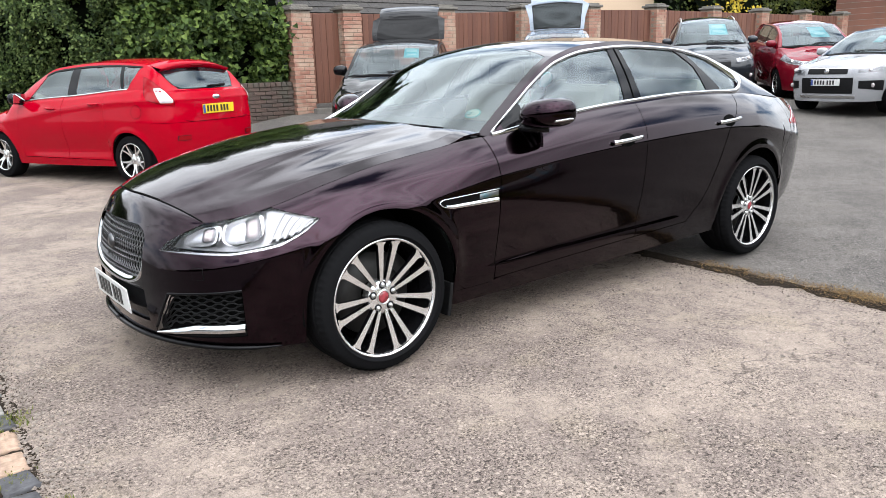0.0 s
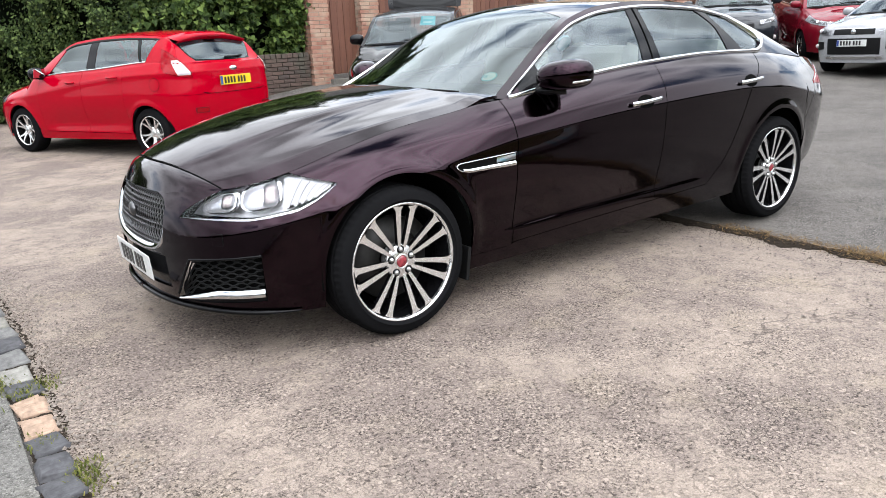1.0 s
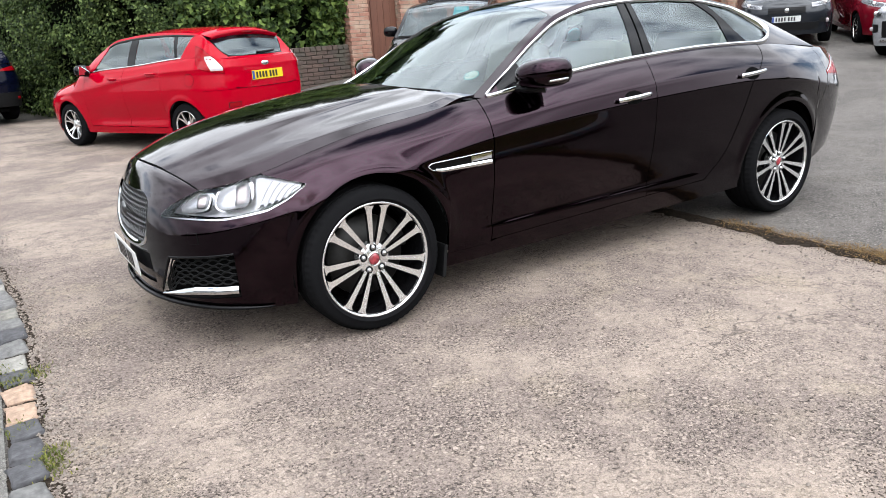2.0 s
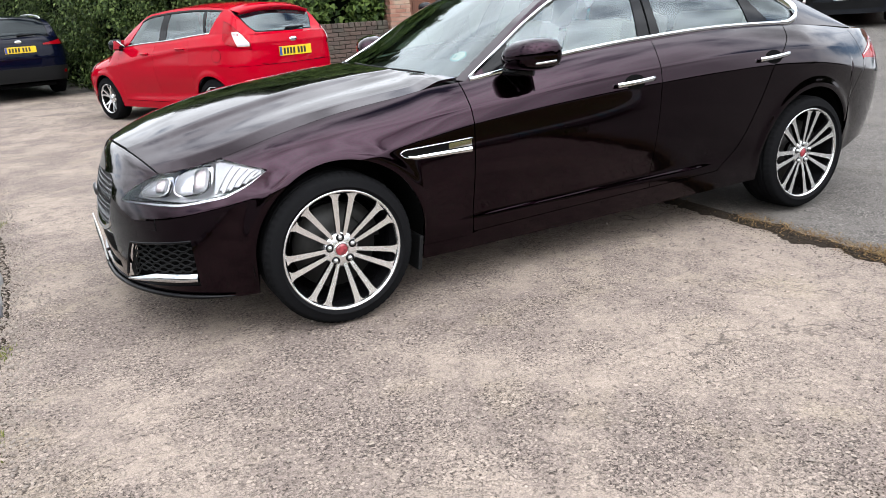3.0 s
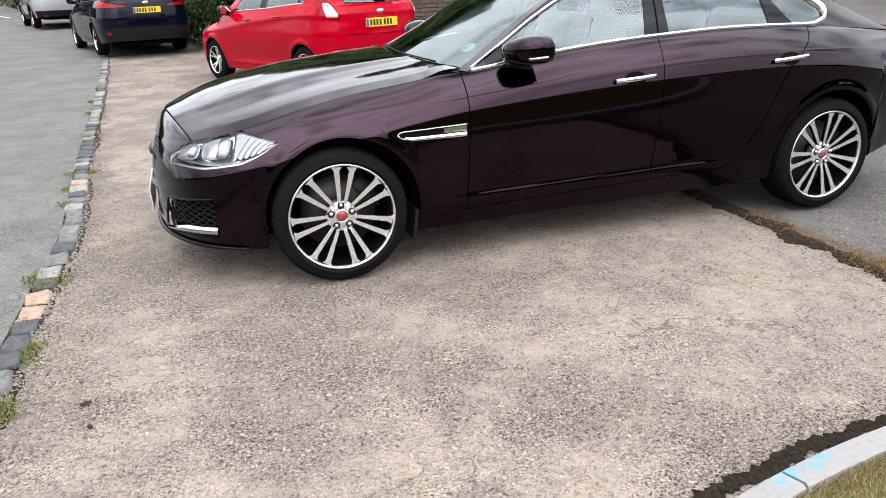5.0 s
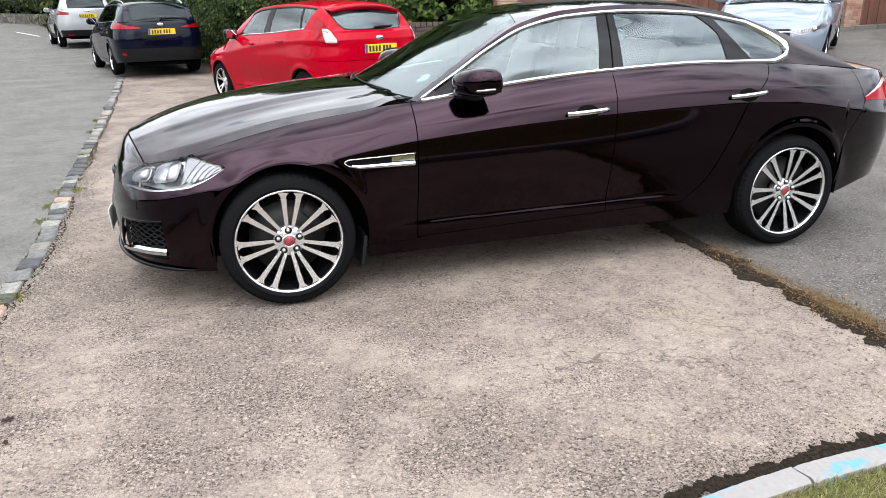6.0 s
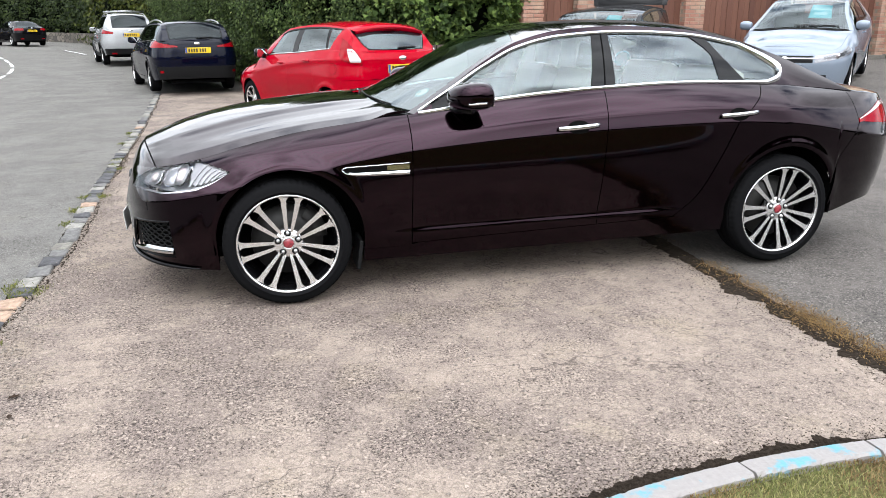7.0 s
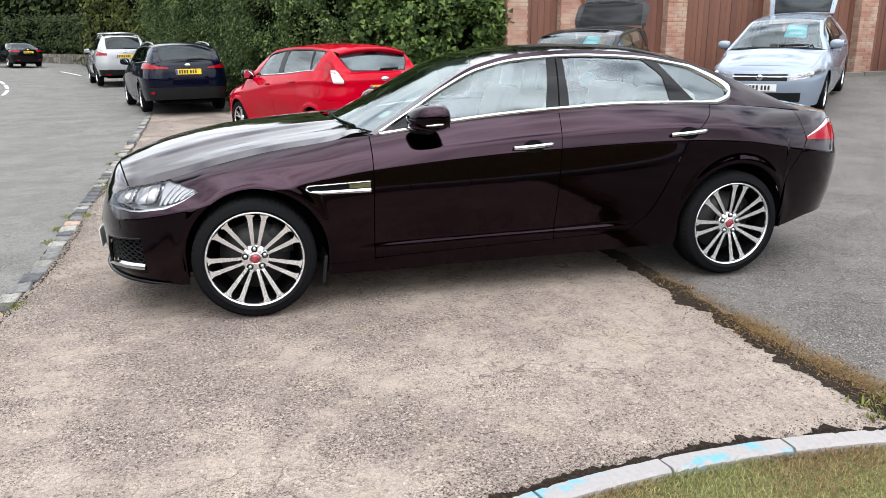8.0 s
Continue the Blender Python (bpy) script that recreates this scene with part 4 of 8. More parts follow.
def rubble():
    """Coursed field stones with dark joints."""
    m, nt, b, out = nodes_of("rubble_stone")
    v = coords(nt, (2.2, 2.2, 4.0))
    ce = nt.nodes.new("ShaderNodeTexVoronoi")
    ed = nt.nodes.new("ShaderNodeTexVoronoi")
    ed.feature = "DISTANCE_TO_EDGE"
    for k in (ce, ed):
        k.inputs["Scale"].default_value = 1.0
        nt.links.new(v, k.inputs["Vector"])
    sp = nt.nodes.new("ShaderNodeSeparateColor")
    nt.links.new(ce.outputs["Color"], sp.inputs[0])
    c = ramp(nt, sp.outputs[0], [(0.0, (0.042, 0.036, 0.030)), (0.5, (0.078, 0.066, 0.054)), (1.0, (0.126, 0.108, 0.087))])
    c = mixed(nt, span(nt, ed.outputs["Distance"], 0.08, 0.02), c, (0.012, 0.011, 0.0084))
    nt.links.new(c, b.inputs["Base Color"])
    b.inputs["Roughness"].default_value = 0.9
    bumped(nt, b, ed.outputs["Distance"], 0.6, 0.03)
    return m


M_RUBBLE = rubble()
# near-black colour standing in for the shade inside hedges and trees
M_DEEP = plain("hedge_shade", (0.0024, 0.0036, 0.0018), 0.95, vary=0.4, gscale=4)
M_BARK = plain("bark", (0.054, 0.045, 0.036), 0.9, grain=0.8, gscale=20, vary=0.3)


def leaves(c, nrm, size, seed, droop=0.0, lobed=False):
    """Folded leaves at centres c, roughly facing nrm."""
    rng = np.random.default_rng(seed)
    n = len(c)
    d = nrm + rng.normal(0, 0.55, (n, 3))
    d /= np.linalg.norm(d, axis=1, keepdims=True)
    t = rng.normal(0, 1, (n, 3)) + np.array([0, 0, -droop])
    t -= d * (t * d).sum(1, keepdims=True)
    t /= np.linalg.norm(t, axis=1, keepdims=True) + 1e-9
    s = np.cross(d, t)
    L = size * rng.uniform(0.6, 1.4, (n, 1))
    W = L * rng.uniform(0.30, 0.45, (n, 1))
    if lobed:
        v = np.empty((n, 6, 3))
        for k, (o, w, h) in enumerate(((-0.42, 0.0, 0.0), (-0.30, 1.25, 0.14), (0.06, 0.95, 0.10), (0.58, 0.0, -0.06), (0.06, -0.95, 0.10), (-0.30, -1.25, 0.14))):
            v[:, k] = c + t * L * o + s * W * w + d * L * h
        i = np.arange(n)[:, None] * 6
        tri = [i + np.array(q_) for q_ in ((0, 1, 2), (0, 2, 3), (0, 3, 4), (0, 4, 5))]
    else:
        v = np.empty((n, 4, 3))
        v[:, 0], v[:, 2] = c - t * L * 0.5, c + t * L * 0.5
        v[:, 1], v[:, 3] = c + s * W + d * L * 0.12, c - s * W + d * L * 0.12
        i = np.arange(n)[:, None] * 4
        tri = [i + np.array([0, 1, 2]), i + np.array([0, 2, 3])]
    return v.reshape(-1, 3), np.concatenate(tri, 1).reshape(-1, 3).tolist()


def hedge(name, path, z0, hgt, thick, n, size, mat, label, seed, lump=0.35, droop=0.0, category="hedge", wave=0.0, bias=1.0, lobed=False):
    """A tall hedge: a lumpy near-black sheet that paints its inner shade, and a coat of single leaves on its road side.
    """
    rng = np.random.default_rng(seed)
    p = smoothline(path, 300)
    d = np.gradient(p, axis=0)
    d /= np.linalg.norm(d, axis=1, keepdims=True)
    nn = np.stack([-d[:, 1], d[:, 0]], 1)
    ln = np.r_[0, np.cumsum(np.linalg.norm(np.diff(p, axis=0), axis=1))]

    def at(u, v):
        """u along 0..1, v: 0..1 up the front, 1..1.6 over the top."""
        k = u * 299
        i = np.clip(k.astype(int), 0, 298)
        f = (k - i)[:, None]
        q = p[i] * (1 - f) + p[i + 1] * f
        m = nn[i]
        s = u * ln[-1]
        top = hgt * (1 + wave * np.array([noise.noise((a * 0.35, seed, 0)) + 0.4 * noise.noise((a * 1.1, seed, 4)) for a in s]))
        up = np.minimum(v, 1.0)
        over = np.clip(v - 1, 0, 1)
        b = np.array([noise.noise((a * 0.8, h * 1.1, seed)) + 0.6 * noise.noise((a * 2.3, h * 2.5, seed + 3)) for a, h in zip(s, v * hgt)])
        bulge = lump * b - 0.25 * up**6
        xy = q + m * (bulge - over * thick * 2.2)[:, None]
        z = ground_z(q[:, 0], q[:, 1]) + z0 + up * top + 0.25 * lump * b + 0.15 * over
        nr = np.concatenate([m * (1 - np.clip(over * 2, 0, 1))[:, None], (0.25 + np.clip(over * 3, 0, 1))[:, None]], 1)
        return np.concatenate([xy, z[:, None]], 1), nr

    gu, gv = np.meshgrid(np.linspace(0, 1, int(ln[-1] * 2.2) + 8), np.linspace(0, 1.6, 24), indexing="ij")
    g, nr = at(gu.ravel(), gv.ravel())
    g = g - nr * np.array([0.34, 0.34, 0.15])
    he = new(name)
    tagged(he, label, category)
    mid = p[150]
    part("shade_backing", *sheet(g.reshape(*gu.shape, 3), (mid[0] + 40 * -nn[150][0], mid[1] + 40 * -nn[150][1], 0), 0), M_DEEP, he)
    u, v = rng.random(n) ** bias, rng.random(n) ** 0.95 * 1.35
    s_ = u * ln[-1]
    gap = np.array([noise.noise((a * 1.7, h * hgt * 1.7, seed + 7)) + 0.7 * noise.noise((a * 4.1, h * hgt * 4.1, seed + 8)) for a, h in zip(s_, v)])
    keep = gap + rng.normal(0, 0.22, n) > -0.10
    u, v, gap = u[keep], v[keep], gap[keep]
    n = len(u)
    c, nr = at(u, v)
    c += nr * (0.28 * np.clip(gap, -0.6, 0.8))[:, None]
    c += nr * rng.normal(-0.05, 0.13, (n, 1)) + rng.normal(0, 0.03, (n, 3))
    v_, f_ = leaves(c, nr + np.array([0, 0, 0.35]), size, seed + 1, droop, lobed)
    tagged(part("leaves", v_, f_, mat, he, smooth=False), kind="stuff")
    return he


def build_green():
    hedge("ivy_hedge", [(5.2, 10.05), (4.2, 10.0), (3.2, 10.15), (2.2, 10.5)], 0.25, 3.6, 0.8, 40000, 0.094, M_IVY, "dense green ivy tumbling over the low wall", 31, 0.22, 0.8, lobed=True)
    hedge("tall_hedge", [(2.7, 10.35), (1.7, 10.8), (0.6, 11.8), (-0.1, 13.6), (-1.0, 17.5), (-2.2, 22.0), (-3.6, 27.5)], 0.0, 4.1, 1.2, 230000, 0.060, M_LEAF, "tall dark evergreen hedge with drooping sprays", 41, 0.40, 1.6, wave=0.12, bias=1.35)
    hedge("tree_row", [(6.4, 12.4), (4.4, 12.3), (2.4, 12.6), (1.3, 13.8), (0.6, 17.0), (-0.6, 22.0)], 0.0, 6.6, 1.6, 26000, 0.17, M_FAR, "dark leafy trees rising behind the hedge", 45, 0.8, 0.4, "trees", 0.25)
    hedge("roadside_hedge", [(-2.6, 26.0), (-4.2, 31.0), (-6.6, 37.5), (-8.6, 42.0)], 0.0, 4.4, 1.4, 16000, 0.17, M_PALE, "yellow-green roadside trees and bushes", 51, 0.7, 0.4, wave=0.2)
    hedge("clipped_hedge", [(-8.0, 43.0), (-10.2, 49.0), (-14.0, 55.0), (-20.0, 60.0)], 0.9, 2.0, 1.0, 14000, 0.16, M_FAR, "clipped green hedge behind a low stone wall", 61, 0.25, 0.0, wave=0.1)
    hedge("far_trees", [(-3.0, 52.0), (-10.0, 60.0), (-20.0, 66.0), (-40.0, 72.0), (-60.0, 70.0)], 0.0, 10.0, 3.0, 26000, 0.45, M_FAR, "dense dark trees closing the view up the road", 71, 1.6, 0.2, "trees", 0.25)
    # stone wall at the bend
    w = []
    p = smoothline([(-7.8, 43.0), (-10.0, 48.6), (-13.8, 54.4), (-20.0, 59.4)], 40)
    g = np.stack([np.stack([p[:, 0], p[:, 1], ground_z(p[:, 0], p[:, 1]) + z], 1) for z in (-0.1, 0.62)], 1)
    v, f = sheet(g, (-20, 80, 0), 0.25)
    tagged(part("stone_wall", v, f, M_RUBBLE, smooth=False), "low grey stone wall at the bend", "wall", kind="structure")
    # bushes beyond the yard
    hedge("garden_bushes", [(36.0, 12.6), (30.0, 13.4), (26.5, 13.8), (24.2, 14.4)], 0.4, 3.6, 1.2, 14000, 0.16, M_PALE, "garden bushes beyond the fence", 81, 0.6, 0.3, wave=0.25)
    hedge("flowering_bush", [(27.5, 13.0), (24.4, 13.5)], 1.7, 1.2, 0.6, 900, 0.13, M_BLOOM, "yellow flowering shrub beyond the fence", 91, 0.5, 0.2)
    # unseen trees added behind the houses to darken the saloon roof's reflection
    hedge("unseen_trees", [(44.0, 20.0), (34.0, 24.0), (24.0, 26.0), (14.0, 25.0), (7.0, 22.0)], 0.0, 9.0, 2.4, 16000, 0.34, M_FAR, "unseen tall leafy trees added behind the houses", 47, 1.3, 0.3, "trees", 0.3)
    # tree belt across the road, behind the walk
    hedge("tree_belt", [(-60.0, 20.0), (-34.0, -8.0), (-24.0, -26.0), (0.0, -34.0), (26.0, -30.0), (44.0, -14.0)], 0.0, 4.5, 3.0, 30000, 0.40, M_FAR, "dense tree belt on the far side of the road", 95, 1.4, 0.2, "trees", 0.35)


build_green()

# ---------------------------------------------------------------- car bodies
class Body:
    """One smooth car skin: a band round the car from sill to waist, a glasshouse strip and a crown.
    x runs back from the front axle, y to the sides, z up."""

    def __init__(self, outline, zw, zt, zb, ib, it, rail, crown, bonnet, cuts_side, cuts_mid, ctl=(0.25, 0.75), bow=0.018, power=2.3, scallop=0.0, ridge=None, flare=None, ridge_h=0.0075, lip=0.045):
        self.ridge_h, self.lip = ridge_h, lip
        line = smoothline(outline, 900)
        line[:, 0] = np.maximum.accumulate(line[:, 0] + np.arange(900) * 1e-9)
        line[:, 1] = np.maximum(line[:, 1], 0)
        d = np.gradient(line, axis=0)
        d /= np.linalg.norm(d, axis=1, keepdims=True)
        self.line, self.nrm = line, np.stack([-d[:, 1], d[:, 0]], 1)
        self.s = np.r_[0, np.cumsum(np.linalg.norm(np.diff(line, axis=0), axis=1))]
        self.s /= self.s[-1]
        self.zw, self.zt, self.zb, self.ib, self.it = map(pchip, (zw, zt, zb, ib, it))
        self.ctl, self.bow, self.power, self.scallop = ctl, bow, power, scallop
        self.ridge, self.flare = pchip(ridge) if ridge else None, flare
        self.bonnet, self.crown = pchip(bonnet), pchip(crown)
        self.cs, self.cm = cuts_side, cuts_mid
        rim = self.pt(self.s, 2.0)
        fore = rim[:, 0] < (cuts_side[0] + cuts_side[-1]) / 2
        self.rim = rim[fore][np.argsort(rim[fore][:, 0])]
        a, c = self.top_at(cuts_side[0]), self.top_at(cuts_side[-1])
        self.rail = pchip([(cuts_side[0], *a[1:])] + list(rail) + [(cuts_side[-1], *c[1:])])
        self.mid = (cuts_side[0] + cuts_side[-1]) / 2
        self.ref = np.array([self.mid, 0, 0.6])

    def q(self, x):
        return np.interp(x, self.line[:, 0], self.s)

    def q_y(self, y, front=True):
        half = self.line[:, 0] < self.mid
        if front:
            return np.interp(y, self.line[half, 1], self.s[half])
        return np.interp(-y, -self.line[~half, 1], self.s[~half])

    def _at(self, q):
        f = lambda v: np.interp(q, self.s, v)
        x, y, nx, ny = f(self.line[:, 0]), f(self.line[:, 1]), f(self.nrm[:, 0]), f(self.nrm[:, 1])
        return x, y, nx, ny, self.zb(x), self.zw(x), self.zt(x), self.ib(x), self.it(x)

    def pt(self, q, h, side=1, off=0.0):
        q, h = np.broadcast_arrays(np.asarray(q, float), np.asarray(h, float))
        x, y, nx, ny, zb, zw, zt, ib, it = self._at(q)
        lo, up = np.clip(h, 0, 1), np.clip(h - 1, 0, 1)
        dz = zt - zw
        z = np.where(h <= 1, zb + (zw - zb) * lo, zw * (1 - up) ** 2 + 2 * up * (1 - up) * (zw + self.ctl[1] * dz) + up**2 * zt)
        ins = np.where(h <= 1, ib * (1 - lo) ** 2, 2 * up * (1 - up) * it * self.ctl[0] + up**2 * it)
        if self.scallop:
            cr = 0.372 + 0.012 * x
            ins = ins + self.scallop * np.where(z > cr, np.exp(-(((z - cr) / 0.17) ** 2)), np.exp(-(((z - cr) / self.lip) ** 2))) * np.clip((x - 0.35) / 0.4, 0, 1) * np.clip((2.5 - x) / 0.4, 0, 1)
        if self.ridge is not None:
            zr = self.ridge(x)
            fade = np.clip((x + 0.45) / 0.3, 0, 1) * np.clip((3.45 - x) / 0.5, 0, 1)
            ins = ins - self.ridge_h * np.exp(-(np.sqrt((z - zr) ** 2 + 0.016 ** 2) - 0.016) / 0.040) * fade
        if self.flare is not None:
            for xa, za, ra in self.flare:
                r = np.hypot(x - xa, z - za)
                ins = ins - 0.010 * np.exp(-(((r - ra) / 0.035) ** 2)) * np.clip((z - 0.25) / 0.2, 0, 1)
        ins = ins - off
        return np.stack([x - nx * ins, (y - ny * ins) * side, z], -1)

    def h(self, q, z):
        x, y, nx, ny, zb, zw, zt, ib, it = self._at(np.asarray(q, float))
        z = np.minimum(z, zt)
        lo = (z - zb) / (zw - zb)
        dz = zt - zw
        a, b, c = dz * (1 - 2 * self.ctl[1]), 2 * self.ctl[1] * dz, zw - z
        up = np.where(np.abs(a) < 1e-9, -c / b, (-b + np.sqrt(np.maximum(b * b - 4 * a * c, 0))) / (2 * np.where(np.abs(a) < 1e-9, 1, a)))
        return np.where(z <= zw, np.clip(lo, 0, 1), 1 + np.clip(up, 0, 1))

    def edge_yz(self, x):
        """Half width and height of the waist line at a true x on the front half."""
        return np.interp(x, self.rim[:, 0], self.rim[:, 1]), np.interp(x, self.rim[:, 0], self.rim[:, 2])

    def top_at(self, x, side=1):
        return self.pt(self.q(x), 2.0, side)

    def band(self, ql, qr, lo, hi, side, us=24, nv=18, depth=0.012, gap=0.0, off=0.0):
        """A panel of the band: ql, qr are numbers or functions of v; lo, hi numbers or functions of q."""
        us = np.linspace(0, 1, us) if np.isscalar(us) else np.asarray(us)
        v = np.linspace(0, 1, nv)
        fl, fr = (ql(v) if callable(ql) else ql + 0 * v), (qr(v) if callable(qr) else qr + 0 * v)
        g = gap / 5.5
        q = (fl + g)[None] * (1 - us[:, None]) + (fr - g)[None] * us[:, None]
        l = lo(q) if callable(lo) else lo + 0 * q
        u = hi(q) if callable(hi) else hi + 0 * q
        hgt = l + (u - l) * v[None]
        return sheet(self.pt(q, hgt, side, off), self.ref, depth)

    def strip(self, x, v, side, off=0.0):
        x, v = np.broadcast_arrays(np.asarray(x, float), np.asarray(v, float))
        b = self.pt(self.q(x), 2.0 + 0 * x)
        r = self.rail(x)
        b = np.stack([x, b[..., 1], b[..., 2]], -1)
        r = np.stack([x, r[..., 0], r[..., 1]], -1)
        p = b + (r - b) * v[..., None]
        hgt = np.clip((r - b)[..., 2] / 0.3, 0, 1)
        p[..., 1] += self.bow * np.sin(np.pi * v) * hgt + off
        p[..., 2] += off * 0.4
        p[..., 1] *= side
        return p

    def side_panel(self, el, er, v0, v1, side, nu=14, nv=12, off=0.0, depth=0.008):
        v = np.linspace(v0, v1, nv)
        a = el(v) if callable(el) else el + 0 * v
        b = er(v) if callable(er) else er + 0 * v
        u = np.linspace(0, 1, nu)[:, None]
        return sheet(self.strip(a[None] * (1 - u) + b[None] * u, v[None] + 0 * u, side, off), self.ref, depth)

    def top(self, a, b, off=0.0):
        """The crown: a from -1 to 1 across, b from 0 (cowl) over 1, 2 (roof) to 3 (tail)."""
        a, b = np.broadcast_arrays(np.asarray(a, float), np.asarray(b, float))
        k = np.arange(4)
        xr, xc = np.interp(b, k, self.cs), np.interp(b, k, self.cm)
        r = self.rail(xr)
        zc = self.crown(xc)
        w = np.abs(a) ** self.power
        return np.stack([xr * a * a + xc * (1 - a * a), a * r[..., 0], r[..., 1] * w + zc * (1 - w) + off], -1)

    def top_panel(self, a0, a1, b0, b1, na=25, nb=20, off=0.0, depth=0.01):
        a, b = np.linspace(a0, a1, na)[:, None], np.linspace(b0, b1, nb)[None]
        return sheet(self.top(a, b, off), self.ref, depth)

    def hood(self, x0, x1, a0=-1, a1=1, na=121, nb=44, crease=0.0, depth=0.012, gap=0.004, kick=0.0):
        a, b = np.linspace(a0, a1, na)[:, None], np.linspace(0, 1, nb)[None]
        e0, e1 = x0[0] + (x0[1] - x0[0]) * a * a, x1[0] + (x1[1] - x1[0]) * a * a
        x = e0 + (e1 - e0) * b + 0 * a
        ty, tz = self.edge_yz(x)
        w = np.abs(a) ** self.power
        rear = soft_step((x - 0.05) / 0.5) * (1 - w) + 1.6 * soft_step((x - 0.47) / 0.12) * w
        z = tz * w + np.maximum(self.bonnet(x), tz) * (1 - w) + kick * rear
        if crease:
            # a raised centre with a firm shoulder, a hollow beside it and a second line near the edge
            c = 0.58 - 0.08 * b
            fade = np.sin(np.pi * np.clip(0.06 + b * 0.86, 0, 1)) ** 0.6
            r = np.abs(a)
            z = z + crease * fade * (soft_step((c + 0.07 - r) / 0.10) - 0.6 * np.exp(-(((r - c - 0.17) / 0.085) ** 2)) + 0.35 * np.exp(-np.abs(r - 0.90) / 0.05))
        return sheet(np.stack([x, a * (ty - gap), z], -1), self.ref, depth)

    def cap(self, edge, front, na=31, nb=8, lift=0.0, depth=0.01):
        """Joins the waist line at the nose or tail to an edge curve given over a."""
        a = np.linspace(-1, 1, na)
        e = edge(a)
        half = self.line[:, 0] < self.mid
        keep = half if front else ~half
        tp = self.pt(self.s[keep], 2.0)
        lim = np.interp(e[0, 0], tp[:, 0], tp[:, 1])
        order = np.argsort(tp[:, 1])
        ya = a * lim
        f = np.stack([np.interp(np.abs(ya), tp[order, 1], tp[order, 0]), ya, np.interp(np.abs(ya), tp[order, 1], tp[order, 2])], -1)
        w = np.linspace(0, 1, nb)[None, :, None]
        p = f[:, None] * (1 - w) + e[:, None] * w
        p[..., 2] += lift * np.sin(np.pi * w[..., 0]) * (1 - a[:, None] ** 4)
        return sheet(p, self.ref, depth)


def make(name, parts_list, mat, parent, label=""):
    v, f = joined(parts_list)
    return part(name, v, f, mat, parent, label)


# ---------------------------------------------------------------- wheels
def spokes_double(rr, n=7, face=-0.106, hub=-0.086):
    """Pairs of flat machined spokes from hub to lip, with black-painted flanks."""
    out, sides = [], []
    for k in range(n):
        for sg in (-1, 1):
            th = 2 * math.pi * k / n + math.pi / 2
            pts = []
            for t in np.r_[np.linspace(0, 0.8, 6), 0.9, 0.95, 1.0]:
                r = 0.058 + (rr - 0.006 - 0.058) * t
                lat = sg * (0.0125 + 0.0275 * t)
                w = 0.0078 + 0.0066 * t + 0.013 * max(0.0, (t - 0.88) / 0.12) ** 2
                y = hub + (face - hub) * t ** 0.8
                pts.append([(r, lat - w, y), (r, lat + w, y), (r, lat + w * 0.75, y + 0.026), (r, lat - w * 0.75, y + 0.026)])
            p = np.array(pts)
            c, s = math.cos(th), math.sin(th)
            v = np.stack([p[..., 0] * c - p[..., 1] * s, p[..., 2], p[..., 0] * s + p[..., 1] * c], -1).reshape(-1, 3)
            for keep, into in (((0,), out), ((1, 2, 3), sides)):
                into.append((v, [[4 * i + j, 4 * i + (j + 1) % 4, 4 * i + 4 + (j + 1) % 4, 4 * i + 4 + j] for i in range(8) for j in keep]))
    return out, sides


def spokes_star(rr, n=5, face=-0.10, hub=-0.055, wide=0.032, split=True):
    out = []
    for k in range(n):
        for sg in ((-1, 1) if split else (0,)):
            th = 2 * math.pi * k / n + math.pi / 2
            pts = []
            for t in np.linspace(0, 1, 6):
                r = 0.045 + (rr - 0.004 - 0.045) * t
                lat = sg * (0.008 + 0.040 * t * t)
                w = wide * (0.75 - 0.25 * t) * (0.6 if split else 1.0)
                y = hub + (face - hub) * t
                pts.append([(r, lat - w, y), (r, lat + w, y), (r, lat + w * 0.8, y + 0.03), (r, lat - w * 0.8, y + 0.03)])
            p = np.array(pts)
            c, s = math.cos(th), math.sin(th)
            v = np.stack([p[..., 0] * c - p[..., 1] * s, p[..., 2], p[..., 0] * s + p[..., 1] * c], -1).reshape(-1, 3)
            f = [[4 * i + j, 4 * i + (j + 1) % 4, 4 * i + 4 + (j + 1) % 4, 4 * i + 4 + j] for i in range(5) for j in range(4)]
            out.append((v, f))
    return out


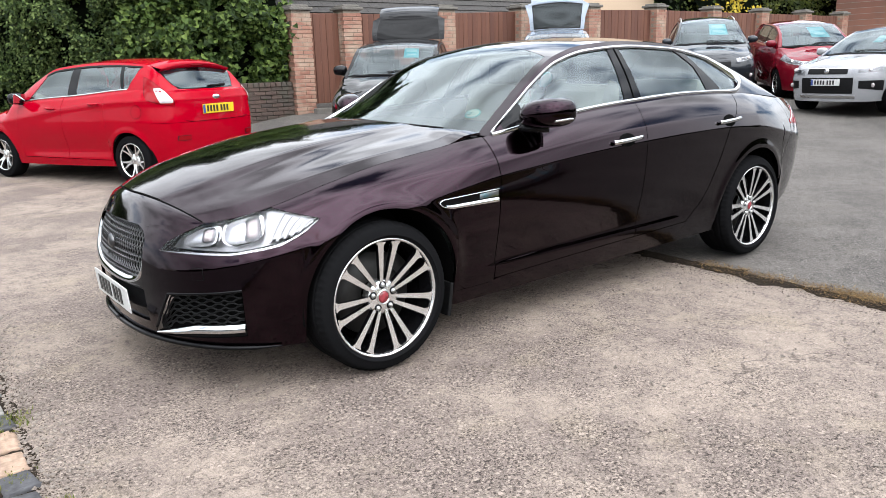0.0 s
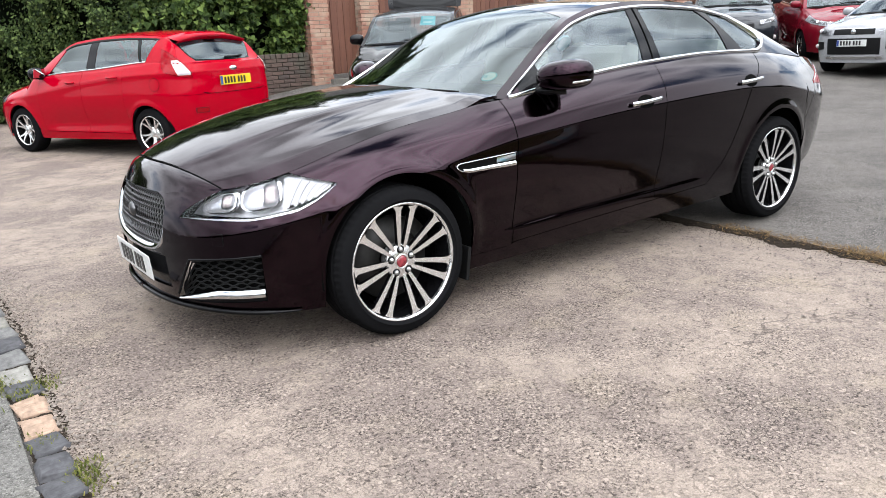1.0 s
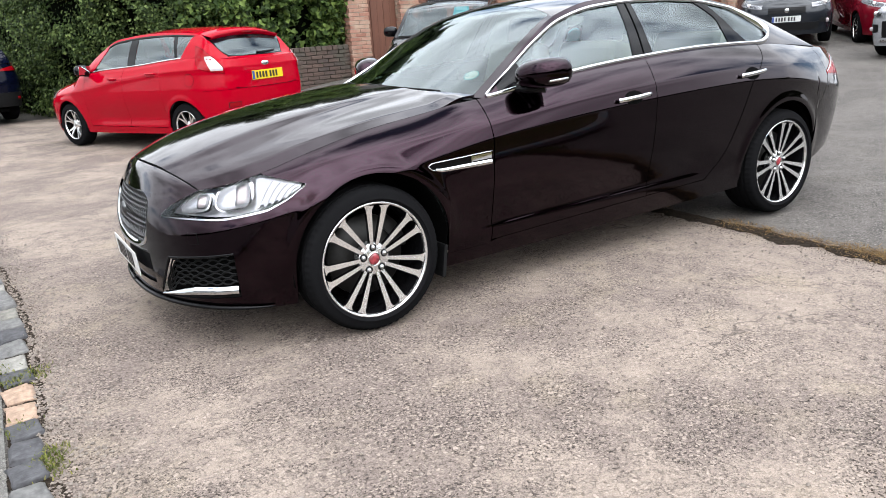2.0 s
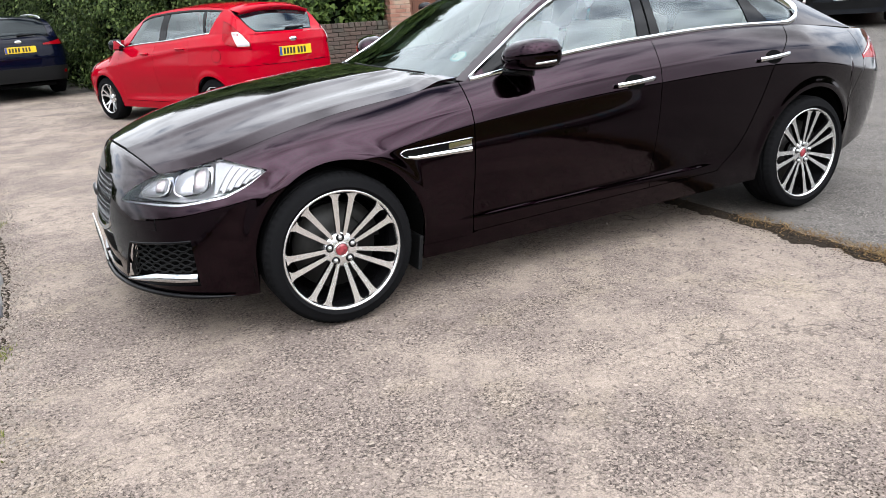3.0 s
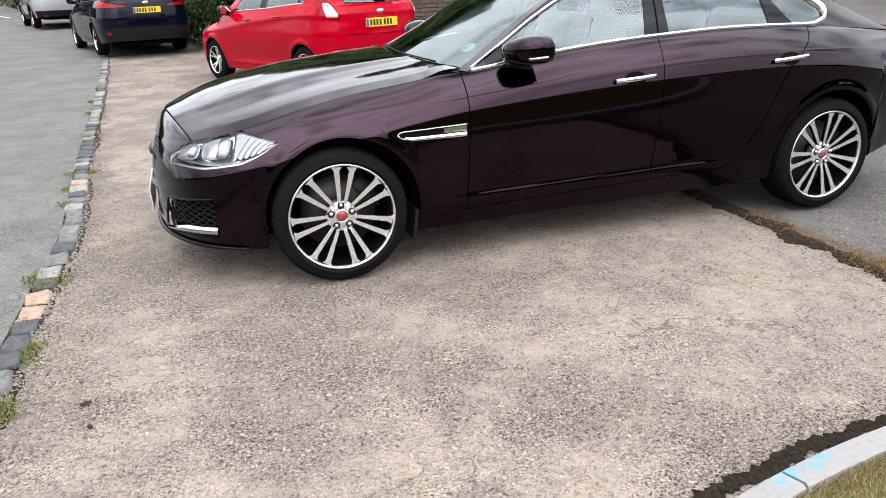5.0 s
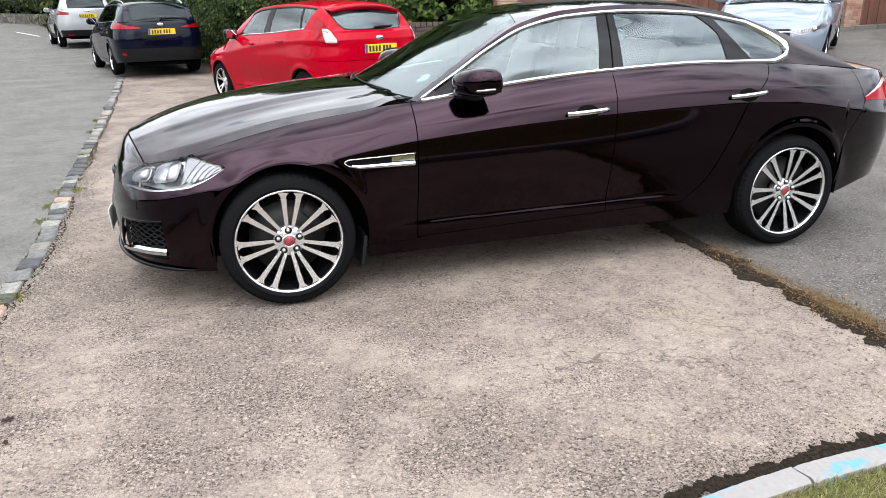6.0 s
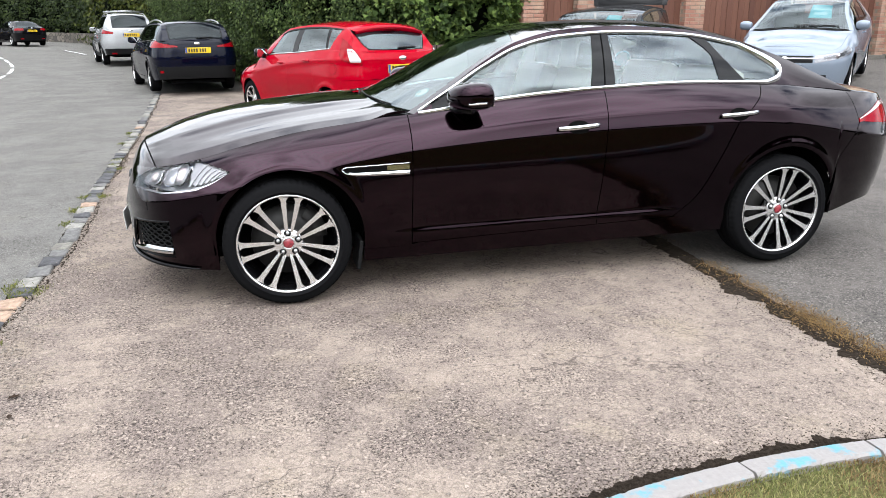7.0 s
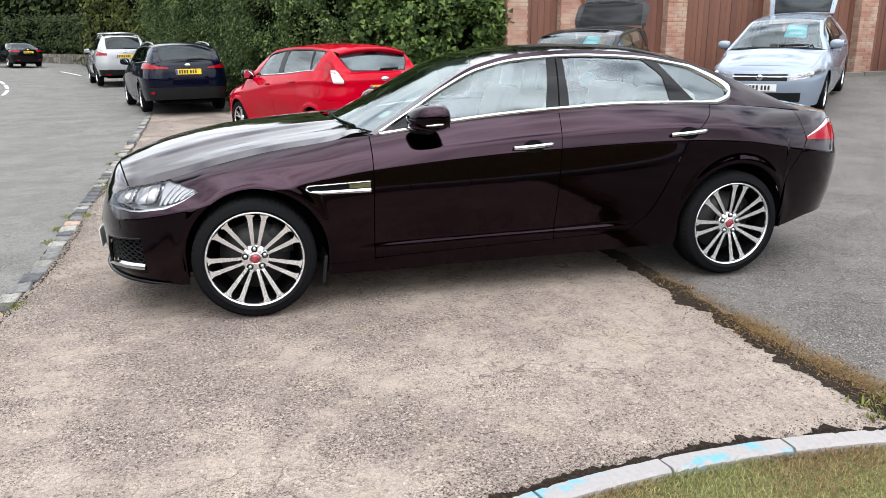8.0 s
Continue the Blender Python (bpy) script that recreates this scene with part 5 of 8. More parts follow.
def wheel(parent, at, side, R, rr, width, fine=False, turn=0.0, style="star", steer=0.0):
    """A wheel with its tyre, rim, spokes, nuts and brake; the outer face looks to -y, or +y for side = 1."""
    e = new("wheel")
    e.parent = parent
    e.matrix_local = pose(*at, 0, 0, (180 if side > 0 else 0) + steer) @ pose(0, 0, 0, 0, turn, 0)
    hw = width / 2
    n = 192 if fine else 40
    prof = [(rr - 0.012, -hw + 0.020), (rr + 0.006, -hw + 0.004), (rr + 0.012, -hw - 0.001), (rr + 0.014, -hw - 0.005), (rr + 0.018, -hw - 0.005), (rr + 0.020, -hw - 0.002), (rr + (R - rr) * 0.5, -hw - 0.004), (R - 0.026, -hw + 0.004),
            (R - 0.020, -hw + 0.005), (R - 0.010, -hw + 0.016), (R - 0.002, -hw + 0.034)]
    if fine:
        for g in (-0.5, -0.17, 0.17, 0.5):
            c = g * hw * 1.15
            prof += [(R, c - 0.012), (R, c - 0.006), (R - 0.008, c - 0.005), (R - 0.008, c + 0.005), (R, c + 0.006), (R, c + 0.012)]
    prof += [(R - 0.003, hw - 0.034), (R - 0.012, hw - 0.014), (R - 0.03, hw), (rr + 0.016, hw), (rr - 0.012, hw - 0.02)]
    v, f = lathe(prof, n)
    if fine:
        # cross grooves over the shoulder
        k = v.reshape(len(prof), n, 3)
        for row in (9, 10, 11):
            for j in range(0, n, 3):
                r0 = np.hypot(k[row, j, 0], k[row, j, 2])
                k[row, j, 0] *= (r0 - 0.006) / r0
                k[row, j, 2] *= (r0 - 0.006) / r0
        v = k.reshape(-1, 3)
    part("tyre", v, f, M_RUBBER, e, "black rubber tyre with a worn tread")
    m = 64 if fine else 32
    face = -hw + 0.012
    rim = part("rim", *lathe([(rr - 0.0135, face + 0.012), (rr - 0.022, face + 0.05), (rr - 0.040, 0.04), (rr - 0.03, hw - 0.03), (0.05, hw - 0.05), (0.05, hw - 0.07)], m), M_GLOSSBLK if fine else M_DARK, e)
    lip = part("rim_lip", *lathe([(rr + 0.003, face - 0.002), (rr + 0.001, face - 0.006), (rr - 0.004, face - 0.006), (rr - 0.010, face), (rr - 0.011, face + 0.016)], m), M_ALLOY, e)
    if style == "double":
        items, flanks = spokes_double(rr - 0.010, face=face + 0.002)
        part("spoke_backing", *joined(flanks), M_GLOSSBLK, e, "gloss black spoke backing", smooth=False)
        cap_y = -0.086
    elif style == "star":
        items = spokes_star(rr - 0.010, face=face + 0.004)
        cap_y = -0.055
    else:
        items = spokes_star(rr - 0.010, n=10, face=face + 0.004, wide=0.018, split=False)
        cap_y = -0.055
    v, f = joined(items)
    part("spokes", v, f, M_ALLOY, e, "bright machined alloy spokes", smooth=False)
    hub = part("hub", *lathe([(0.0, cap_y - 0.003), (0.033, cap_y - 0.003), (0.040, cap_y - 0.001), (0.070, cap_y), (0.078, cap_y + 0.006), (0.076, cap_y + 0.05)], 30), M_ALLOY, e)
    part("cap", *lathe([(0.0, cap_y - 0.010), (0.019, cap_y - 0.009), (0.025, cap_y - 0.006), (0.028, cap_y)], 24), M_REDBADGE if style == "double" else M_SATIN, e)
    if fine:
        part("cap_ring", *lathe([(0.027, cap_y - 0.004), (0.030, cap_y - 0.008), (0.034, cap_y - 0.002)], 24), M_CHROME, e)
        for k in range(5):
            a = 2 * math.pi * k / 5 + 0.45
            nv, nf = lathe([(0.0, -0.011), (0.007, -0.0105), (0.0098, -0.003), (0.011, 0.0)], 12)
            nv = nv + np.array([0.055 * math.cos(a), cap_y - 0.001, 0.055 * math.sin(a)])
            part("wheel_nut", nv, nf, M_SATIN, e)
            nv, nf = lathe([(0.0, 0.0), (0.0185, -0.0008), (0.019, 0.002)], 16)
            nv = nv + np.array([0.055 * math.cos(a), cap_y - 0.0008, 0.055 * math.sin(a)])
            part("nut_seat", nv, nf, M_GLOSSBLK, e)
    part("brake_disc", *lathe([(0.06, 0.0), (rr - 0.075, 0.0), (rr - 0.073, 0.02), (0.06, 0.02)], 32), M_IRON, e)
    if fine:
        a = np.linspace(0.15, 1.1, 10)
        ring = []
        for r, y in ((rr - 0.12, -0.012), (rr - 0.055, -0.012), (rr - 0.05, 0.03), (rr - 0.12, 0.03)):
            ring.append(np.stack([r * np.cos(a), 0 * a + y, r * np.sin(a)], -1))
        part("brake_caliper", *sheet(np.array(ring + ring[:1]), (0, 0.01, 0), 0), M_IRON, e)
    return e


def arch_cols(x0, x1, xa, R, n=26):
    """Columns over a panel, closer at the ends of a wheel arch."""
    th = np.linspace(0, np.pi, n)
    c = xa - R * np.cos(th)
    xs = np.r_[np.linspace(x0, x0 + 1e-6, 1), c[(c > x0) & (c < x1)], x1]
    if x0 < xa - R - 0.02:
        xs = np.r_[np.linspace(x0, xa - R - 0.004, 8), c[c < x1], xs[-1:]]
    if x1 > xa + R + 0.02:
        xs = np.r_[xs[xs < xa + R + 0.001], np.linspace(xa + R + 0.004, x1, 16)]
    return np.unique(xs)


def liner(parent, xa, za, R, y0, y1):
    """The dark wheel housing behind an arch."""
    th = np.linspace(-0.16, np.pi + 0.16, 24)
    prof = np.stack([xa + (R + 0.012) * np.cos(th), 0 * th, za + (R + 0.012) * np.sin(th)], -1)
    items = []
    a, b = prof.copy(), prof.copy()
    a[:, 1], b[:, 1] = y0, y1
    items.append(sheet(np.stack([a, b], 1), (xa, (y0 + y1) / 2, za), 0))
    c = np.array([[xa, y1, za - 0.1]] * len(th))
    items.append(sheet(np.stack([b, c], 1), (xa, y0, za), 0))
    v, f = joined(items)
    part("wheel_arch_liner", v, f, M_DARK, parent)


def number_plate(parent, m, mat, w=0.52, h=0.111, bars=(3, 3), blue=True):
    p = box_part("number_plate", (0.006, w, h), (0, 0, 0), mat, parent, bevel=0.004)
    p.matrix_local = m
    x = -0.0045
    bw = (w - 0.13) / (sum(bars) + 0.6)
    y = w / 2 - 0.055
    n = 0
    for g in bars:
        for _ in range(g + (1 if n == 0 else 0)):
            box_part("bar", (0.003, bw * 0.52, h * 0.66), (x, y - bw * 0.45, 0), M_INK, p, bevel=0)
            y -= bw * 0.86
        y -= bw * 0.35
        n += 1
    if blue:
        box_part("blue_strip", (0.003, 0.036, h * 0.9), (x, w / 2 - 0.022, 0), M_BLUE, p, bevel=0)
    return p

# ---------------------------------------------------------------- the dark saloon
HUB = 0.335
XF = Body(
    outline=[(-0.885, 0), (-0.872, 0.22), (-0.815, 0.46), (-0.66, 0.72), (-0.42, 0.865), (0.0, 0.925), (0.8, 0.930), (1.7, 0.935), (2.6, 0.938), (3.1, 0.925),
             (3.5, 0.870), (3.82, 0.745), (3.99, 0.50), (4.045, 0.22), (4.055, 0)],
    zw=[(-0.89, 0.50), (-0.5, 0.59), (0.0, 0.69), (0.7, 0.80), (1.7, 0.865), (2.5, 0.885), (2.9, 0.87), (3.5, 0.78), (4.06, 0.70)],
    zt=[(-0.89, 0.690), (-0.80, 0.705), (-0.66, 0.730), (-0.44, 0.775), (-0.2, 0.835), (0.1, 0.896), (0.4, 0.938), (0.56, 0.963), (0.72, 0.975), (1.2, 1.030), (1.78, 1.070),
        (2.3, 1.088), (2.85, 1.080), (3.2, 1.055), (3.6, 1.015), (3.9, 0.992), (4.06, 0.985)],
    zb=[(-0.89, 0.215), (-0.4, 0.20), (0.5, 0.20), (2.4, 0.22), (3.2, 0.26), (3.7, 0.33), (4.06, 0.36)],
    ib=[(-0.89, 0.02), (-0.5, 0.045), (0.4, 0.075), (1.5, 0.085), (2.5, 0.08), (3.2, 0.05), (4.06, 0.06)],
    it=[(-0.89, 0.055), (-0.66, 0.10), (-0.3, 0.155), (0.1, 0.170), (0.5, 0.145), (0.72, 0.125), (1.2, 0.110), (1.8, 0.108), (2.5, 0.122), (2.9, 0.145),
        (3.3, 0.16), (3.7, 0.13), (4.06, 0.055)],
    rail=[(0.92, 0.725, 1.105), (1.12, 0.668, 1.232), (1.34, 0.615, 1.340), (1.60, 0.590, 1.398), (1.95, 0.582, 1.418), (2.35, 0.590, 1.400), (2.65, 0.605, 1.350),
          (2.95, 0.632, 1.262), (3.25, 0.665, 1.145)],
    crown=[(0.48, 0.985), (0.75, 1.115), (1.05, 1.262), (1.35, 1.392), (1.65, 1.445), (2.0, 1.460), (2.4, 1.448), (2.75, 1.395), (3.1, 1.285), (3.45, 1.135), (3.62, 1.065), (4.06, 1.0)],
    bonnet=[(-0.90, 0.735), (-0.76, 0.799), (-0.66, 0.842), (-0.50, 0.898), (-0.2, 0.962), (0.0, 0.990), (0.2, 1.008), (0.5, 1.021)],
    cuts_side=[0.70, 1.32, 2.62, 3.52], cuts_mid=[0.50, 1.42, 2.72, 3.60], ctl=(0.33, 0.66), lip=0.027, scallop=0.016,
    ridge=[(-0.5, 0.745), (0.0, 0.815), (0.7, 0.868), (1.6, 0.935), (2.5, 0.965), (3.4, 0.930)], flare=[(0.018, 0.343, 0.402), (2.962, 0.340, 0.398)])


def build_saloon():
    car = new("saloon_car")
    tagged(car, "glossy black-cherry saloon with chrome window trim and two-tone alloy wheels", "car")
    B = XF
    q, R, XA, ZA = B.q, 0.384, 0.018, 0.343
    XR = 2.955
    lamp_in, lamp_up = B.q_y(0.455), B.q_y(0.64)

    def lamp_low(s):
        x = np.interp(s, B.s, B.line[:, 0])
        return B.h(s, np.interp(x, [-0.80, -0.62, -0.45, -0.36, -0.275], [0.604, 0.602, 0.628, 0.665, 0.716]))

    def lamp_top(s):
        x = np.interp(s, B.s, B.line[:, 0])
        up = B.h(s, np.interp(x, [-0.46, -0.275], [0.768, 0.722]))
        inner = np.clip((s - lamp_in) / (lamp_up - lamp_in), 0, 1)
        base = lamp_low(s)
        return np.where(s < lamp_up, base + (2.0 - base) * inner**0.7, np.where(x < -0.46, 2.0, up))

    def arch(xa, zmin=None):
        def f(s):
            x = np.interp(s, B.s, B.line[:, 0])
            z = ZA + np.sqrt(np.maximum(R * R - (x - xa) ** 2, 0))
            zb = B.zb(x) if zmin is None else zmin(x)
            return B.h(s, np.where(np.abs(x - xa) < R, np.maximum(z, zb), zb))
        return f

    def cols(x0, x1, xa):
        qq = q(arch_cols(x0, x1, xa, R, 72))
        return qq[0], qq[-1], (qq - qq[0]) / (qq[-1] - qq[0])

    zc = lambda z: (lambda s: B.h(s, z + 0 * s))
    qg, qi0, qi1 = B.q_y(0.350), B.q_y(0.385), q(-0.594)
    in_lo = lambda s: B.h(s, np.interp(s, [qi0, qi1], [0.236, 0.262]))
    blade_hi = lambda s: B.h(s, np.interp(s, [qi0, B.q_y(0.61), qi1], [0.250, 0.306, 0.318]))
    in_hi = lambda s: B.h(s, np.interp(s, [qi0, B.q_y(0.50), qi1], [0.262, 0.432, 0.461]))
    q_tip = q(-0.275)
    a0, a1, ac = cols(-0.42, -0.275, XA)
    for sd in (1, -1):
        make("bumper_centre", [B.band(0, qg, 0, zc(0.285), sd, 12, 5)], M_CHERRY, car)
        make("nose_strip", [B.band(0, qg, zc(0.690), 2.0, sd, 12, 4)], M_CHERRY, car)
        make("intake_sill", [B.band(qi0, qi1, 0, in_lo, sd, 20, 4)], M_CHERRY, car)
        make("lamp_brow", [B.band(lamp_in, lamp_up, lamp_top, 2.0, sd, 10, 6, 0.004)], M_CHERRY, car)
        make("bumper_pillar", [B.band(qg, qi0, 0, 2.0, sd, 8, 30, 0.003)], M_CHERRY, car)
        cheek = [B.band(qi0, lamp_in, in_hi, 2.0, sd, 14, 20, 0.003), B.band(lamp_in, qi1, in_hi, lamp_low, sd, 18, 14, 0.003)]
        make("bumper_cheek", cheek, M_CHERRY, car)
        make("bumper_corner", [B.band(qi1, a0, 0, lamp_low, sd, 18, 44), B.band(a0, a1, arch(XA), lamp_low, sd, ac, 44)], M_CHERRY, car)
    # grille
    items = []
    for sd in (1, -1):
        items.append(B.band(0, qg, zc(0.285), zc(0.690), sd, 10, 12, 0, off=-0.045))
    make("grille_backing", items, M_DARK, car)
    wires = []
    for k in range(-24, 25):
        for sl in (-1, 1):
            pts = []
            for t in np.linspace(0, 1, 25):
                y, z = k * 0.0255 + sl * (t - 0.5) * 0.19, 0.436 + 0.25 * t
                up = min(0.999, abs(z - 0.566) / 0.128) ** (1 / 0.42)
                lim = 0.346 * (1 - up * up) ** 0.21 * (1 - (0.13 if z < 0.566 else 0.07) * up ** 1.3)
                if abs(y) < lim:
                    p = B.pt(B.q_y(abs(y)), B.h(B.q_y(abs(y)), z), 1 if y > 0 else -1, -0.018 + 0.004 * sl * (-1) ** int(t * 24))
                    pts.append(p)
            if len(pts) > 2:
                wires.append(tube(pts, 0.0024, 4))
    make("grille_mesh", wires, M_GRILLE, car, "silver woven-wire grille mesh")
    def grille_loop(shrink, lift, off):
        loop = []
        for t in np.linspace(-np.pi - 0.30, 0.30, 81):
            c, s_ = math.cos(t), math.sin(t)
            y = (0.350 - shrink) * np.sign(c) * abs(c) ** 0.42
            z = 0.566 + lift + (0.130 - shrink * (1.0 if s_ < 0 else 0.35)) * np.sign(s_) * abs(s_) ** 0.42
            y *= 1 - 0.13 * max(0, -s_) ** 1.3 - 0.07 * max(0, s_) ** 1.3
            k = 0.30 + 0.70 * min(1.0, max(0.0, 0.65 - s_))
            loop.append(B.pt(B.q_y(abs(y)), B.h(B.q_y(abs(y)), z), 1 if y > 0 else -1, off * k))
        return loop

    taper = np.clip((0.30 - np.linspace(-np.pi - 0.30, 0.30, 81)) / 0.5, 0, 1) * np.clip((np.linspace(-np.pi - 0.30, 0.30, 81) + np.pi + 0.30) / 0.5, 0, 1)
    loops = [np.array(grille_loop(*k)) for k in ((-0.005, 0, -0.006), (-0.003, 0, 0.003), (0.003, 0, 0.004), (0.020, 0.003, -0.012), (0.024, 0.004, -0.034))]
    bezel = np.array([loops[0] + (l_ - loops[0]) * taper[:, None] for l_ in loops])
    make("grille_surround", [sheet(bezel, (-0.3, 0, 0.56), 0)], M_CHROME, car, "chrome grille surround thick at the bottom")
    rim_rows = []
    for w_ in np.linspace(0, 1, 8):
        row = []
        for t in np.linspace(0, 2 * np.pi, 161):
            c, s_ = math.cos(t), math.sin(t)
            k = max(abs(c), abs(s_))
            yl = 0.352 * np.sign(c) * abs(c) ** 0.42 * (1 - 0.13 * max(0, -s_) ** 1.3 - 0.07 * max(0, s_) ** 1.3)
            zl = 0.566 + 0.131 * np.sign(s_) * abs(s_) ** 0.42
            y, z = yl + (0.356 * c / k - yl) * w_, zl + (0.5625 + 0.1375 * s_ / k - zl) * w_
            row.append(B.pt(B.q_y(abs(y)), B.h(B.q_y(abs(y)), z), 1 if y > 0 else -1, -0.003 if w_ < 1 else -0.006))
        rim_rows.append(row)
    make("grille_panel", [sheet(np.array(rim_rows), (-0.3, 0, 0.56), 0)], M_CHERRY, car)
    badge = part("badge", *lathe([(0.0, -0.012), (0.022, -0.010), (0.031, -0.004), (0.033, 0.004)], 20, "y"), M_GRILLE, car)
    badge.matrix_local = pose(-0.865, 0, 0.585, 0, 0, -90)
    blank = []
    for sd in (1, -1):
        blank.append(B.band(0, qg, zc(0.285), zc(0.430), sd, 10, 6, 0.01, off=-0.012))
    make("plate_recess", blank, M_GLOSSBLK, car)
    number_plate(car, pose(-0.890, 0, 0.362, 0, -4, 0), M_WHPLATE, blue=False)
    # side intakes with blades
    for sd in (1, -1):
        make("intake_backing", [B.band(qi0, qi1, in_lo, in_hi, sd, 12, 8, 0, off=-0.04)], M_DARK, car)
        mesh = []
        for k in range(9):
            zz = np.linspace(0, 1, 24)
            w = (k + 0.5) / 9
            s = qi0 + (qi1 - qi0) * (0.04 + 0.94 * zz)
            l, u = in_lo(s), in_hi(s)
            hh = l + (u - l) * (0.28 + 0.70 * w) + 0.03 * np.sign(np.sin(zz * 40 + k * np.pi)) * 0.5
            mesh.append(tube(B.pt(s, hh, sd, -0.022), 0.0045, 4))
        make("intake_mesh", mesh, M_PLASTIC, car)
        se = np.linspace(qi0 + 0.0004, qi1, 48)
        make("intake_edge", [tube(B.pt(se, in_hi(se), sd, -0.003), 0.0065, 8)], M_GLOSSBLK, car)
        sb = np.linspace(qi0 + 0.02 * (qi1 - qi0), qi1 - 0.0008, 28)
        cut_b = lambda f: in_lo(sb) + (blade_hi(sb) - in_lo(sb)) * f
        rows_b = [B.pt(sb, cut_b(f), sd, o) for f, o in ((1.0, -0.030), (1.0, -0.010), (0.93, -0.001), (0.62, 0.008), (0.40, 0.010), (0.33, 0.006), (0.33, -0.02))]
        make("intake_blade", [sheet(np.stack(rows_b, 1), B.ref, 0.004)], M_CHROME, car, "chrome intake blade")
        make("blade_base", [B.band(qi0, qi1, in_lo, lambda s: in_lo(s) + (blade_hi(s) - in_lo(s)) * 0.40, sd, 24, 4, 0.02, off=-0.008)], M_GLOSSBLK, car)
        # towing-eye cover above the intake
        tq = q(-0.718)
        make("tow_seam", [B.band(tq - 0.0042, tq + 0.0042, zc(0.505), zc(0.555), sd, 5, 5, 0.001, off=0.001)], M_PLASTIC, car)
        make("tow_cover", [B.band(tq - 0.0039, tq + 0.0039, zc(0.5065), zc(0.5535), sd, 5, 5, 0.001, off=0.0022)], M_CHERRY, car)
        # lower lip
        s = np.linspace(0, q(-0.47), 36)
        make("splitter", [tube(B.pt(s, 0.02 + 0 * s, sd, 0.010), np.interp(s, [0, qi1, s[-1]], [0.011, 0.010, 0.003]), 8)], M_GLOSSBLK, car)
        # headlamp: housing, bowls, cover
        lamp = new("headlamp")
        lamp.parent = car
        make("lamp_housing", [B.band(lamp_in, q_tip, lamp_low, lamp_top, sd, 22, 10, 0, off=-0.075)], M_LAMPHS, lamp)
        make("lamp_edge", [B.band(lamp_in, q_tip, lamp_low, lambda s: lamp_low(s) + (lamp_top(s) - lamp_low(s)) * 0.045, sd, 22, 4, 0.05, off=-0.010)], M_LAMPIN, lamp)
        cut = lambda f: (lambda s: lamp_low(s) + (lamp_top(s) - lamp_low(s)) * f)
        at = lambda u: lamp_in + (q_tip - lamp_in) * u
        rr_, tt = np.meshgrid(np.linspace(0.03, 1, 7), np.linspace(0, 2 * np.pi, 33), indexing="ij")
        sup = lambda c: np.sign(c) * np.abs(c) ** 0.65
        for u0_, u1_, f0_, f1_, nm_, mt_, dp_ in ((0.14, 0.40, 0.16, 0.84, "lamp_bezel", M_CHROME, 0.0), (0.155, 0.385, 0.20, 0.80, "lamp_bowl", M_LAMPIN, 0.012), (0.285, 0.375, 0.30, 0.78, "lamp_ring", M_GRILLE, 0.020), (0.30, 0.365, 0.36, 0.72, "lamp_lens", M_WHLENS, 0.026),
                                                  (0.405, 0.68, 0.17, 0.95, "lamp_bezel", M_CHROME, 0.0), (0.43, 0.655, 0.22, 0.88, "lamp_bowl", M_LAMPIN, 0.014),
                                                  (0.555, 0.66, 0.22, 0.88, "lamp_ring", M_GRILLE, 0.020), (0.572, 0.645, 0.32, 0.78, "lamp_lens", M_WHLENS, 0.026)):
            cq = at((u0_ + u1_) / 2 + (u1_ - u0_) / 2 * rr_ * sup(np.cos(tt)))
            fv = (f0_ + f1_) / 2 + (f1_ - f0_) / 2 * rr_ * sup(np.sin(tt))
            hh = lamp_low(cq) + (lamp_top(cq) - lamp_low(cq)) * fv
            make(nm_, [sheet(B.pt(cq, hh, sd, -0.034 + dp_ + 0.012 * (1 - rr_ ** 2) * (dp_ > 0)), B.ref, 0.006)], mt_, lamp)
        make("lamp_diffuser", [B.band(at(0.70), at(0.97), cut(0.16), cut(0.86), sd, 10, 8, 0.03, off=-0.018)], M_DIFF, lamp)
        for k_ in range(5):
            u_ = 0.695 + 0.042 * k_
            make("light_guide", [B.band(lambda v, u_=u_: at(u_ + 0.10 * v), lambda v, u_=u_: at(u_ + 0.018 + 0.10 * v), cut(0.12), cut(0.86 - 0.05 * k_), sd, 3, 10, 0.01, off=-0.012)], M_GUIDE, lamp)
        make("lamp_cover", [B.band(lamp_in, q_tip, lamp_low, lamp_top, sd, 26, 12, 0, gap=0.002)], M_CLEAR, lamp)
        # wing, with the arch
        # a narrow tongue above the lamp, then the wing proper
        wing = [B.band(q(-0.46), q_tip, lamp_top, 2.0, sd, 26, 22, 0.006)]
        w0, w1, wc = cols(-0.275, 0.661, XA)
        wing.append(B.band(w0, w1, arch(XA, lambda x: np.where(x > 0, 0.27, 0.2)), 2.0, sd, wc, 90))
        make("front_wing", wing, M_CHERRY, car)
        # doors
        qd0 = q(0.664)
        bot = lambda s: B.h(s, np.interp(s, [qd0, q(1.75), q(2.3)], [0.285, 0.318, 0.335]))
        bl = lambda v: q(1.752 + 0.030 * v)
        make("front_door", [B.band(qd0, bl, bot, 2.0, sd, 30, 110, gap=0.002)], M_CHERRY, car)
        vv = np.array([0.0, 0.08, 0.25, 0.45, 0.62, 0.80, 1.0])
        ex = np.array([2.24, 2.36, 2.475, 2.585, 2.680, 2.760, 2.800])
        br = lambda v: q(pchip(list(zip(vv, ex)))(v))
        make("rear_door", [B.band(bl, br, bot, 2.0, sd, 34, 110, gap=0.002)], M_CHERRY, car)
